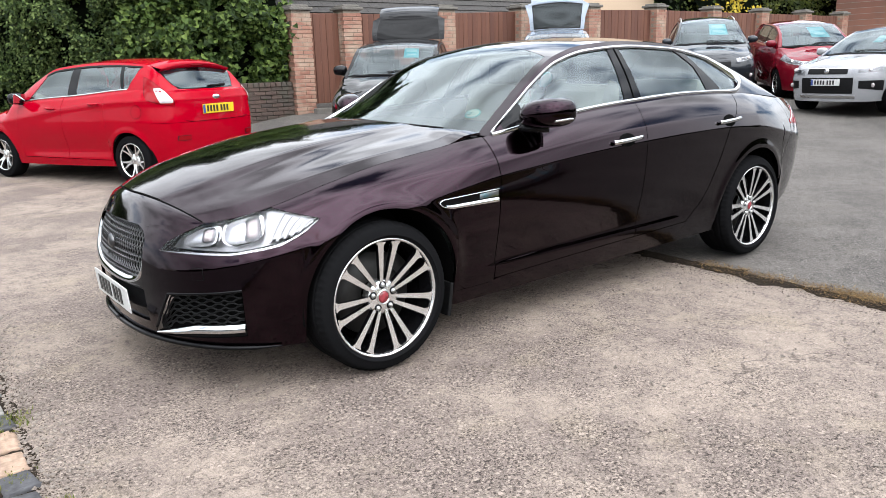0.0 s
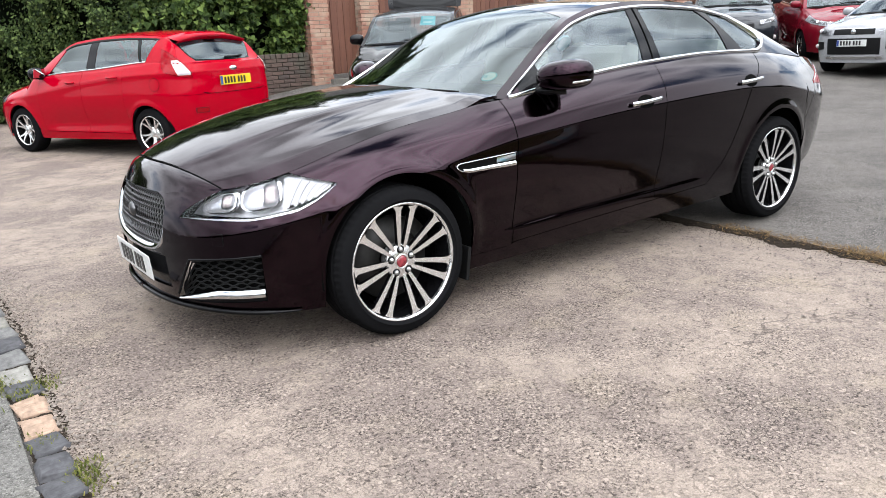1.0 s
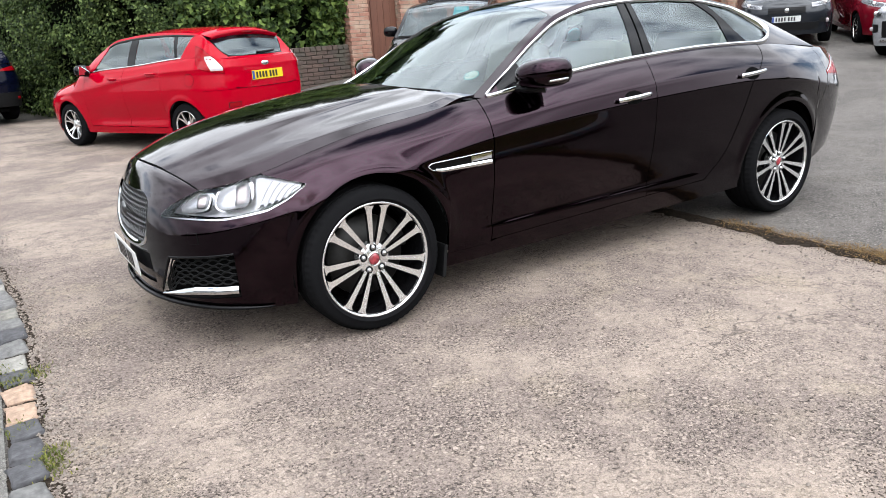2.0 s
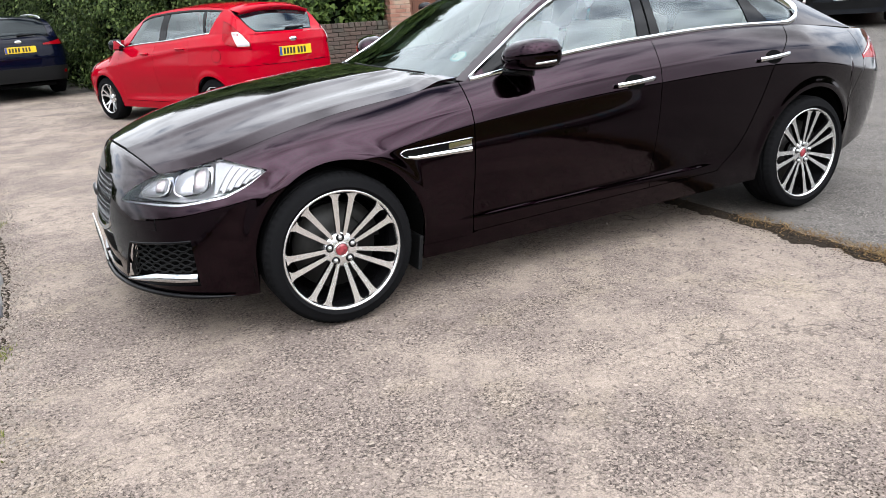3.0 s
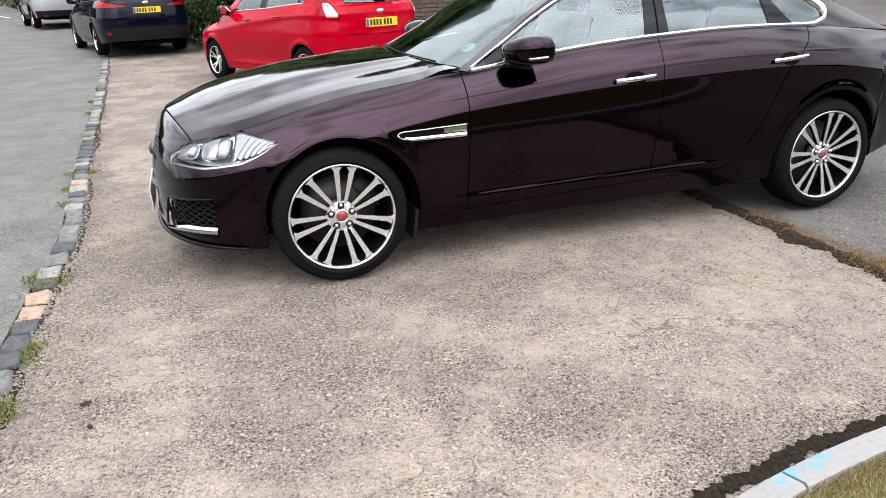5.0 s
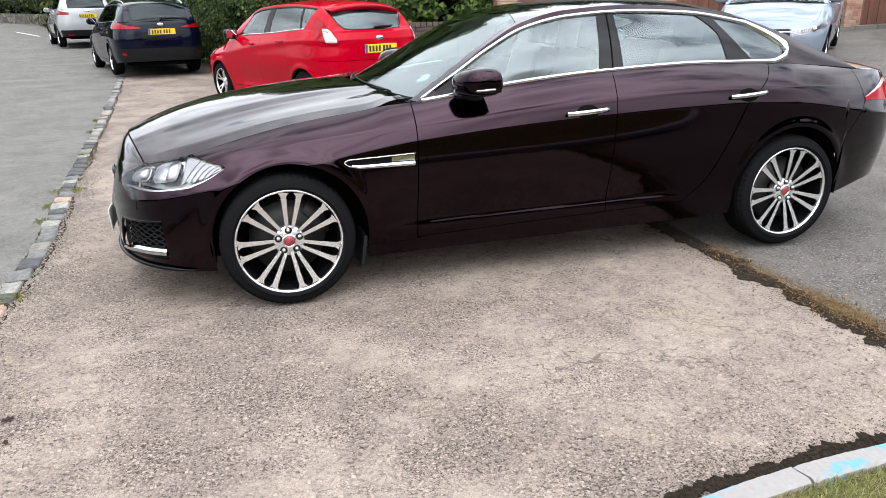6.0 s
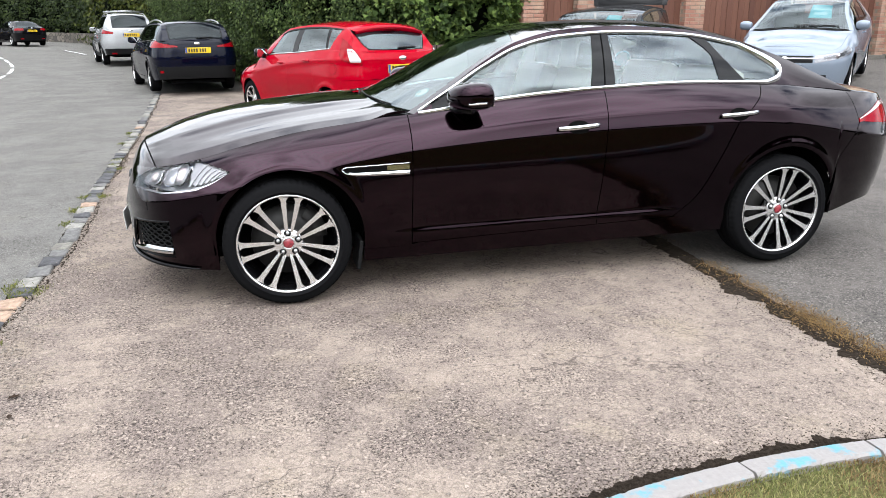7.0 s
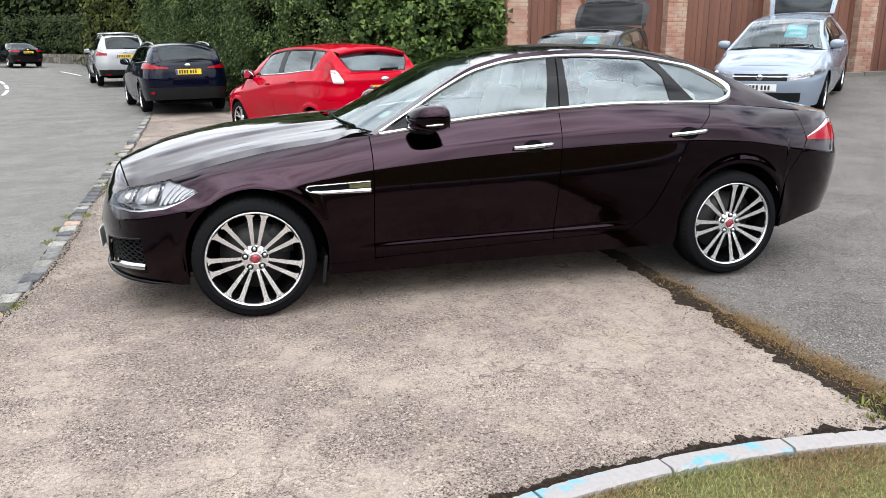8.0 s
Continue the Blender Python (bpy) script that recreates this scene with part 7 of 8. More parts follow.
def parked_car(P, label, place, pitch=0.0):
    """A parked hatchback, estate or tall car from its sizes and colours."""
    B = plain_body(P)
    car = new(P["name"])
    tagged(car, label, "car", P.get("group", "parked cars"))
    q = B.q
    wb, fo, ro, w, H, R, tyre = P["wb"], P["fo"], P["ro"], P["w"], P["H"], P["R"] + 0.035, P["R"]
    hub, L, mat = P["R"], wb + ro, P["paint"]
    low = P.get("low", mat)
    xa, xh, xr = P["xa"], P["xh"], P["xr"]
    zc = lambda z: (lambda s: B.h(s, z + 0 * s))
    X = lambda s: np.interp(s, B.s, B.line[:, 0])
    zl = P.get("zl", 0.0)

    def arch(base):
        def f(s):
            x = X(s)
            z = B.zb(x) if base is None else np.maximum(B.zb(x), base + 0 * x)
            for a in (0.0, wb):
                z = np.where(np.abs(x - a) < R, np.maximum(z, hub + np.sqrt(np.maximum(R * R - (x - a) ** 2, 0))), z)
            return B.h(s, z)
        return f

    def cols(x0, x1, a):
        qq = q(arch_cols(x0, x1, a, R, 44))
        return qq[0], qq[-1], (qq - qq[0]) / (qq[-1] - qq[0])

    d1, d2 = P["d1"], wb - R - 0.02
    d0 = R + 0.13
    qb = q(L - 0.30)
    hl = P["lamp"]                       # y0, x1, z0, z1 of the headlamp
    tl = P["tlamp"]                      # x0, y1, z0, z1 of the tail lamp
    zbump = P.get("zbump", 0.56)
    sides = (1, -1)
    c0, c1, cc = cols(-R - 0.10, -R * 0.80, 0.0)
    make("front_bumper", [B.band(0, c0, 0, 2.0, sd, 18, 20) for sd in sides] + [B.band(c0, c1, arch(None), 2.0, sd, cc, 20) for sd in sides], mat, car)
    gz = P["grille"]
    for sd in sides:
        lamp = new("headlamp")
        lamp.parent = car
        ql, qt = B.q_y(hl[0]), q(hl[1])
        lo = lambda s: B.h(s, np.interp(s, [ql, qt], [hl[2], hl[2] + hl[4]]))
        hi = lambda s: np.minimum(B.h(s, np.interp(s, [ql, (ql + qt) / 2, qt], [hl[3] - 0.03, hl[3], hl[3] + hl[4] * 0.6])), 1.995)
        make("lamp_bowl", [B.band(ql, qt, lo, hi, sd, 12, 6, 0.01, off=0.003)], M_DIFF, lamp)
        make("lamp_housing", [B.band(ql + (qt - ql) * 0.15, qt - (qt - ql) * 0.25, lambda s: lo(s) + (hi(s) - lo(s)) * 0.2, lambda s: lo(s) + (hi(s) - lo(s)) * 0.75, sd, 8, 5, 0.01, off=0.006)], M_GRILLE, lamp)
        qe_ = ql + (qt - ql) * 0.40
        re_ = P.get("eye", 0.038)
        for nm_, m_, r_, o_ in (("lamp_bezel", M_CHROME, re_ * 1.22, 0.006), ("lamp_lens", M_WHLENS, re_, 0.011)):
            ey_ = part(nm_, *lathe([(0.0, -0.016), (r_ * 0.6, -0.012), (r_ * 0.95, -0.004), (r_, 0.012)], 24), m_, lamp)
            ey_.matrix_local = Matrix.Translation(Vector(B.pt(qe_, lo(qe_) + (hi(qe_) - lo(qe_)) * 0.5, sd, o_))) @ pose(0, 0, 0, 0, 0, -90 + 32 * sd) @ pose(0, 0, 0, -P.get("eye_tilt", 12), 0, 0)
        make("lamp_cover", [B.band(ql, qt, lo, hi, sd, 12, 6, 0, off=0.012)], M_CLEAR, lamp)
        w0, w1, wc = cols(-R * 0.80, d0, 0.0)
        make("front_wing", [B.band(w0, w1, arch(zl if zl else None), 2.0, sd, wc, 24)], mat, car)
        make("front_door", [B.band(q(d0), q(d1), zc(P["sill"]), 2.0, sd, 18, 24, gap=0.003)], mat, car)
        make("rear_door", [B.band(q(d1), q(d2), zc(P["sill"]), 2.0, sd, 14, 24, gap=0.003)], mat, car)
        make("sill", [B.band(q(R * 0.95), q(wb - R * 0.95), 0, zc(P["sill"] - 0.008), sd, 14, 6)], low, car)
        r0, r1, rc = cols(d2, L - 0.30, wb)
        make("rear_quarter", [B.band(r0, r1, arch(None), 2.0, sd, rc, 56)], mat, car)
        if zl:
            for a, nm in ((0.0, "arch_trim"), (wb, "arch_trim")):
                th = np.linspace(0.05, np.pi - 0.05, 20)
                x, z = a + (R + 0.022) * np.cos(th), hub + (R + 0.022) * np.sin(th)
                make(nm, [tube(B.pt(q(x), B.h(q(x), z), sd, 0.004), 0.026, 6)], M_PLASTIC, car)
        make("rear_bumper", [B.band(qb, 1.0, 0, zc(zbump), sd, 36, 30)], P.get("rlow", mat), car)
        top_q = lambda s: zc(zbump + 0.004)(s)
        ty = B.q_y(tl[1], False)
        tx = q(tl[0])
        dlo, dhi = P.get("tl_slope", (0.0, 0.0))
        lamp_lo = lambda s: B.h(s, np.interp(s, [tx, ty], [tl[2] + dlo, tl[2]]))
        lamp_hi = lambda s: np.minimum(B.h(s, np.interp(s, [tx, ty], [tl[3], tl[3] - dhi])), 1.995)
        if not P.get("open"):
            make("tailgate", [B.band(qb, 1.0, top_q, 2.0, sd, 36, 40)], mat, car)
        else:
            make("tail_corner", [B.band(qb, B.q_y(0.55 * w, False), top_q, 2.0, sd, 10, 14)], mat, car)
        if not P.get("wrap_lamp"):
            make("lamp_seam", [B.band(tx - 0.0010, ty + 0.0010, lambda s: lamp_lo(s) - 0.014, lambda s: np.minimum(lamp_hi(s) + 0.014, 1.998), sd, 12, 8, 0.008, off=0.003)], M_DARK, car)
            make("tail_lamp", [B.band(tx, ty, lamp_lo, lamp_hi, sd, 12, 8, 0.012, gap=0.0, off=0.006)], M_REDLENS, car, "red tail lamp")
        wv = tl[4] if len(tl) > 4 else 0.0
        if wv:
            make("lamp_window", [B.band(lambda v: tx + (ty - tx) * (0.50 + 0.28 * v), ty - 0.002, lambda s: lamp_lo(s) + (lamp_hi(s) - lamp_lo(s)) * 0.08, lambda s: lamp_lo(s) + (lamp_hi(s) - lamp_lo(s)) * wv, sd, 10, 6, 0.008, off=0.010)], M_WHLENS, car)
        fq, wq = B.q_y(P.get("yrefl", 0.72) * w, False), P.get("wrefl", 0.030)
        if P.get("rear_seen"):
            gs = np.linspace(B.q_y(0.60 * w, False), 1.0, 20)
            make("gate_seam", [tube(B.pt(gs, B.h(gs, zbump + np.interp(gs, [gs[0], gs[4], 1.0], [0.020, 0.004, 0.0])), sd, 0.002), 0.003, 5)], M_DARK, car)
            make("reflector_recess", [B.band(fq - 0.0015, fq + wq + 0.0015, zc(P.get("zrefl", zbump - 0.18) - 0.006), zc(P.get("zrefl", zbump - 0.18) + 0.056), sd, 8, 4, 0.01, off=0.004)], M_PLASTIC, car)
            make("reflector", [B.band(fq, fq + wq, zc(P.get("zrefl", zbump - 0.18)), zc(P.get("zrefl", zbump - 0.18) + 0.05), sd, 8, 4, 0.01, off=0.009)], M_REDLENS, car)
        liner(car, 0.0, hub, R, 0.93 * w * sd, 0.55 * w * sd)
        liner(car, wb, hub, R, 0.93 * w * sd, 0.55 * w * sd)
        ty_ = P.get("tw", 0.205)
        wheel(car, (0, (w - 0.035 - ty_ / 2) * sd, hub), sd, tyre, P["rr"], ty_, False, 10.0, P.get("style", "star"))
        wheel(car, (wb, (w - 0.035 - ty_ / 2) * sd, hub), sd, tyre, P["rr"], ty_, False, 33.0, P.get("style", "star"))
        # side glass
        v0, v1 = 0.06, 0.88
        px = P["posts"]                    # window edges along the waist
        gm = P.get("glass", M_PLAINGL)
        e = [lambda v, k=k: px[k][0] + px[k][1] * v for k in range(len(px))]
        for k in range(0, len(px) - 1, 2):
            make("side_window", [B.side_panel(e[k], e[k + 1], v0, v1, sd, 12, 10, -0.004)], gm if k < P.get("tint_from", 9) else M_TINT, car)
            if k + 2 < len(px):
                make("door_post", [B.side_panel(e[k + 1], e[k + 2], v0, v1, sd, 5, 10, -0.001)], M_GLOSSBLK, car)
        last = e[-1]
        xe = B.cs[-1] - 0.003
        fr = [B.side_panel(xa + 0.002, xe, v1, 1.0, sd, 40, 4), B.side_panel(last, xe, v0, v1, sd, 12, 10), B.side_panel(xa + 0.002, xe, 0.0, v0, sd, 40, 3), B.side_panel(xa + 0.002, e[0], v0, v1, sd, 5, 8)]
        make("window_frame", fr, mat, car)
        make("window_seal", [B.side_panel(lambda v: e[0](v) - 0.02, lambda v: last(v) + 0.015, v1 - 0.005, v1 + 0.045, sd, 30, 3, 0.003)], M_PLASTIC, car)
        xs = np.linspace(px[0][0] - 0.04, float(last(0.0)), 30)
        make("waist_strip", [tube(B.strip(xs, v0 - 0.01 + 0 * xs, sd, 0.003), 0.009, 6, 0.5)], P.get("strip", M_CHROME), car)
        if P.get("rails"):
            xs = np.linspace(xh + 0.10, xr - 0.12, 24)
            r = B.rail(xs)
            p = np.stack([xs, (r[:, 0] - 0.03) * sd, r[:, 1] + 0.038 * np.sin(np.pi * np.linspace(0, 1, 24)) ** 0.35 + 0.008], -1)
            make("roof_rail", [tube(p, 0.014, 8)], M_SATIN, car, "silver roof rail")
        for xx in (d1 - 0.20, d2 - 0.16):
            zz = float(B.zt(xx)) - 0.11
            s = q(np.linspace(xx - 0.09, xx + 0.09, 8))
            p = B.pt(s, B.h(s, zz + 0 * s), sd)
            p[:, 1] += 0.028 * np.sin(np.pi * np.linspace(0.1, 0.9, 8)) ** 0.5 * sd
            make("door_handle", [tube(p, 0.012, 6)], mat, car)
        mir = new("door_mirror")
        mir.parent = car
        cx, cy, cz = xa + 0.24, 0.86 * w + 0.115, float(B.zt(xa)) + 0.075
        ph, la = np.meshgrid(np.linspace(0, np.pi, 12), np.linspace(0, 2 * np.pi, 18), indexing="ij")
        cs = lambda t, k: np.sign(np.cos(t)) * np.abs(np.cos(t)) ** k
        sn = lambda t, k: np.sign(np.sin(t)) * np.abs(np.sin(t)) ** k
        pxx = 0.075 * sn(ph, 0.7) * cs(la, 0.8) * np.where(np.cos(la) > 0, 0.6, 1.1)
        make("mirror_cap", [sheet(np.stack([cx + pxx, (cy + 0.105 * cs(ph, 0.75)) * sd, cz + 0.075 * sn(ph, 0.7) * sn(la, 0.8)], -1), (cx, cy * sd, cz), 0)], P.get("mirror", mat), mir)
        ga, gb = np.meshgrid(np.linspace(-0.085, 0.085, 4), np.linspace(-0.055, 0.055, 4), indexing="ij")
        make("mirror_glass", [sheet(np.stack([cx + 0.050 + 0.12 * ga + 0.25 * gb, (cy + ga) * sd, cz + gb], -1), (cx, cy * sd, cz), 0.004)], M_CHROME, mir)
        make("mirror_foot", [tube([(cx - 0.02, 0.82 * w * sd, cz - 0.06), (cx, (cy - 0.02) * sd, cz - 0.05)], 0.03, 8)], M_PLASTIC, mir)
        if P.get("fog"):
            f0, f1, g0, g1 = P["fog"]
            qa, qe = B.q_y(f0 * w / 0.89), B.q_y(f1 * w / 0.89)
            make("fog_recess", [B.band(qa, qe, lambda s: B.h(s, np.interp(s, [qa, qe], [g0 + 0.05, g0])), zc(g1), sd, 8, 6, 0.012, off=0.004)], M_PLASTIC, car)
            c_ = B.pt((qa + qe) / 2, B.h((qa + qe) / 2, (g0 + g1) / 2 + 0.01), sd, 0.012)
            fl = part("fog_lamp", *lathe([(0.0, -0.012), (0.028, -0.010), (0.038, -0.003), (0.040, 0.01)], 18), M_WHLENS, car)
            fl.matrix_local = Matrix.Translation(Vector(c_)) @ pose(0, 0, 0, 0, 0, -90 + 25 * sd)
        if P.get("flap"):
            fx, fz = P["flap"]
            rr_, tt = np.meshgrid(np.linspace(0.02, 1, 4), np.linspace(0, 2 * np.pi, 25), indexing="ij")
            for nm, r_, m_, o_ in (("flap_seam", 0.078, M_DARK, 0.0015), ("fuel_flap", 0.073, mat, 0.003)):
                fq_ = q(fx + r_ * rr_ * np.cos(tt))
                make(nm, [sheet(B.pt(fq_, B.h(fq_, fz + r_ * rr_ * np.sin(tt)), sd, o_), B.ref, 0.001)], m_, car)
    # nose openings
    def flat_band(name, ymax, z0, z1, m, off, label=""):
        qm = B.q_y(ymax)
        make(name, [B.band(0, qm, zc(z0), zc(z1), sd, 18, 14, 0.012, off=off) for sd in sides], m, car, label)
    for (nm, ym, z0, z1, m, off) in gz:
        flat_band(nm, ym, z0, z1, m, off)
    if P.get("front_plate"):
        gm_ = [g_ for g_ in gz if g_[0] == "upper_grille"][0]
        zb_ = (gm_[2] + gm_[3]) / 2
        bd, bf = lathe([(0.0, -0.010), (0.036, -0.008), (0.045, 0.0)], 18)
        bo = part("badge", bd, bf, M_CHROME, car)
        bo.matrix_local = pose(float(B.pt(0.0, B.h(0.0, zb_))[0]) - 0.012, 0, zb_, 0, 0, -90)
        number_plate(car, pose(-fo - 0.012, 0, P["front_plate"]) , M_WHPLATE)
    # bonnet, nose, roof, glass
    make("bonnet", [B.hood((-fo + 0.13, -fo + 0.26), (xa - 0.21, xa - 0.02), na=25, nb=18, crease=P.get("crease", 0.008))], mat, car)

    def lead(a):
        x = -fo + 0.128 + 0.13 * a * a
        ty, tz = B.edge_yz(x)
        k = np.abs(a) ** B.power
        return np.stack([x, a * ty, tz * k + np.maximum(B.bonnet(x), tz) * (1 - k)], -1)

    make("nose_panel", [B.cap(lead, True, lift=0.01)], mat, car)
    make("windscreen", [B.top_panel(-0.92, 0.92, 0.02, 0.96, 21, 14)], M_PLAINGL, car)
    for sg in (-1, 1):
        make("screen_pillar", [B.top_panel(sg * 0.92, sg * 1.0, 0.0, 1.0, 4, 14)], mat, car)
    make("cowl", [B.top_panel(-1, 1, 0.0, 0.03, 17, 3, -0.008)], M_PLASTIC, car)
    make("wiper", [tube(B.top(np.linspace(-0.75, 0.1, 8), 0.06 + 0 * np.linspace(0, 1, 8), 0.012), 0.008, 5)], M_PLASTIC, car)
    make("roof", [B.top_panel(-1, 1, 0.965, 2.02, 25, 20)], P.get("roof", mat), car)
    ra = P.get("rg", 0.84)
    gate = None
    gb0, gb1 = P.get("gspan", (2.10, 2.90))

    def glass_grid(grow, off):
        """Rear glass with rounded lower corners."""
        b_ = np.linspace(gb0 - grow, gb1 + grow, 16)[None]
        u_ = np.linspace(-1, 1, 25)[:, None]
        t_ = np.clip((b_ - gb0) / (gb1 - gb0), 0, 1)
        lim = ra + 0.5 * grow - P.get("gnarrow", 0.06) * t_ ** 2.5
        return sheet(B.top(u_ * lim, b_ + 0 * u_, off), B.ref, 0.006)

    rear = [glass_grid(0.0, 0.006)]
    frame_ = [B.top_panel(-1.0, 1.0, 2.02, 3.0, 21, 14)]
    surround = [glass_grid(0.05, 0.003)]
    capp = [B.cap(lambda a: B.top(a, 3.0 + 0 * a), False, na=21, nb=4)]
    if P.get("open"):
        # raised tailgate, turned up about its roof hinge
        hx, hz = float(B.cm[2]), float(B.crown(B.cm[2])) + 0.01
        gate = new("raised_tailgate")
        gate.parent = car
        gate.matrix_local = Matrix.Translation((hx, 0, hz)) @ Matrix.Rotation(radians(-P["open"]), 4, "Y") @ Matrix.Translation((-hx, 0, -hz))
        make("gate_glass", rear, M_GLOSSBLK if mat == M_BLACKP else M_TINT, gate)
        make("gate_frame", frame_ + capp, mat, gate)
        make("glass_surround", surround, M_GLOSSBLK, gate)
        yy = B.q_y(0.62 * w, False)
        make("gate_skin", [B.band(yy, 1.0, zc(zbump + 0.01), 2.0, sd, 12, 10) for sd in sides], mat, gate)
        make("gate_lining", [B.band(yy, 1.0, zc(zbump + 0.02), 1.9, sd, 10, 6, 0.01, off=-0.05) for sd in sides], M_CABIN, gate)
        for sd in sides:
            p0 = np.array(B.top(0.9 * sd, 2.35))
            a_ = radians(P["open"])
            end = np.array([hx + (p0[0] - hx) * math.cos(a_) - (p0[2] - hz) * math.sin(a_) * -1 * -1, p0[1], hz + (p0[2] - hz) * math.cos(a_) + (p0[0] - hx) * math.sin(a_)])
            make("gas_strut", [tube([p0 + np.array([0.02, 0, -0.28]), end], 0.011, 6)], M_PLASTIC, car)
    else:
        make("rear_window", rear, M_TINT if P.get("tint_rear", True) else M_GLASS, car)
        make("glass_surround", surround, M_GLOSSBLK, car)
        make("rear_frame", frame_, mat, car)
        make("gate_top", capp, mat, car)
        make("rear_wiper", [tube(B.top(np.linspace(0.02, 0.5, 6), 2.84 + 0 * np.linspace(0, 1, 6), 0.016), 0.010, 5)], M_PLASTIC, car)
        if P.get("spoiler"):
            a = np.linspace(-0.96, 0.96, 25)
            g0 = B.top(a[:, None], np.array([1.97, 2.03])[None] + 0 * a[:, None], 0.012)
            g1 = B.top(a[:, None], np.array([2.03])[None] + 0 * a[:, None], 0.0) + np.array([P["spoiler"], 0, -0.020])
            g2 = B.top(a[:, None], np.array([2.06])[None] + 0 * a[:, None], -0.01) + np.array([P["spoiler"] * 0.4, 0, -0.05])
            make("spoiler", [sheet(np.concatenate([g0, g1, g2], 1), B.ref, 0.006)], mat, car)
            bl = B.top(np.linspace(-0.16, 0.16, 7), 2.04 + 0 * np.linspace(0, 1, 7), -0.012) + np.array([P["spoiler"] * 0.80, 0, -0.022])
            make("brake_light", [tube(bl, 0.012, 6)], M_REDLENS, car)
    if P.get("wrap_lamp"):
        # lamps that climb from the bumper to the pillar, laid over the finished skin
        skins = [o for o in car.children if o.name.split(".")[0] in ("rear_quarter", "tailgate", "window_frame", "rear_frame", "gate_top")]
        vs_, fs_ = joined([(np.array([v.co for v in o.data.vertices]), [list(f.vertices) for f in o.data.polygons]) for o in skins])
        tree_ = BVHTree.FromPolygons([Vector(v) for v in vs_], fs_)
        x0_ = wb - 0.29

        def wrap(phis, lo_, hi_, off, sd, n_=10):
            g_ = []
            for ph_ in phis:
                out_ = Vector((math.cos(radians(ph_)), math.sin(radians(ph_)) * sd, 0))
                z0_, z1_ = lo_(ph_), hi_(ph_)
                row_ = []
                for z_ in np.linspace(z0_, z1_, n_):
                    hit = tree_.ray_cast(Vector((x0_, 0, z_)) + out_ * 2.0, -out_)[0]
                    row_.append(tuple(hit + out_ * off))
                g_.append(row_)
            return sheet(np.array(g_), (x0_, 0, 1.0), 0.010)

        f_lo = lambda p: float(np.interp(p, [35.2, 42.5, 52.0, 54.0], [0.930, 0.952, 1.005, 1.06]))
        f_hi = lambda p: float(np.interp(p, [35.2, 35.8, 39.7, 48.4, 54.0], [0.985, 1.012, 1.108, 1.226, 1.262]))
        c_lo = lambda p: max(f_lo(p) + 0.008, float(np.interp(p, [43.4, 47.4], [0.965, 1.130])))
        for sd in sides:
            seam_ = wrap(np.linspace(34.95, 54.25, 22), lambda p: f_lo(min(max(p, 35.2), 54)) - 0.004, lambda p: f_hi(min(max(p, 35.2), 54)) + 0.004, 0.003, sd)
            make("lamp_seam", [seam_], M_DARK, car)
            lamp_ = make("tail_lamp", [wrap(np.linspace(35.2, 54.0, 22), f_lo, f_hi, 0.008, sd)], M_REDLENS, car, "tall red tail lamp with a clear inner lens")
            make("lamp_window", [wrap(np.linspace(35.8, 46.8, 14), c_lo, lambda p: max(min(f_hi(p) - 0.012, 1.135), c_lo(p) + 0.004), 0.012, sd)], M_WHLENS, lamp_)
    if P.get("rear_plate"):
        zp = P["rear_plate"]
        xp = float(B.pt(1.0, B.h(1.0, zp))[0])
        make("plate_recess", [B.band(B.q_y(0.36, False), 1.0, zc(zp - 0.085), zc(zp + 0.10), sd, 8, 5, 0.01, off=0.002) for sd in sides], mat, car)
        number_plate(car, pose(xp + 0.016, 0, zp, 0, 0, 180), M_YELPLATE)
        bd, bf = lathe([(0.0, -0.008), (0.05, -0.006), (0.062, 0.0)], 18)
        bo = part("badge", bd * np.array([1, 1, 0.45]), bf, M_CHROME, car)
        bo.matrix_local = pose(float(B.pt(1.0, B.h(1.0, zp + 0.14))[0]) + 0.006, 0, zp + 0.135, 0, 0, 90)
    if P.get("valance"):
        make("valance", [B.band(B.q_y(P.get("vw", 0.62) * w, False), 1.0, zc(P["valance"][0]), zc(P["valance"][1]), sd, 16, 6, 0.012, off=0.005) for sd in sides], M_PLASTIC, car)
    if P.get("bars"):
        for xx in (xh + 0.45, xr - 0.35):
            yb = float(B.rail(xx)[0])
            make("roof_bar", [tube([(xx, -yb, H + 0.045), (xx, 0, H + 0.06), (xx, yb, H + 0.045)], 0.018, 8)], M_SATIN, car)
    # closed underneath and within
    make("inner_shell", [B.band(q(R + 0.05), q(wb - R - 0.05), 0.05, 1.9, sd, 14, 6, 0, off=-0.05) for sd in sides] + [B.band(q(wb + R + 0.02), 1.0, 0.1, 1.8, sd, 10, 5, 0, off=-0.05) for sd in sides], M_DARK, car)
    box_part("underbody", (L + fo - 0.5, 1.2 * w, 0.06), ((L - fo) / 2, 0, P.get("clear", 0.2) + 0.03), M_DARK, car, bevel=0)
    box_part("cabin_floor", (L - xa - 0.4, 1.5 * w, 0.05), ((L + xa) / 2, 0, 0.42), M_CABIN, car, bevel=0)
    box_part("dashboard", (0.40, 1.45 * w, 0.22), (xa + 0.15, 0, B.zt(xa) - 0.10), M_CABIN, car, bevel=0.05)
    hs = H - 1.47
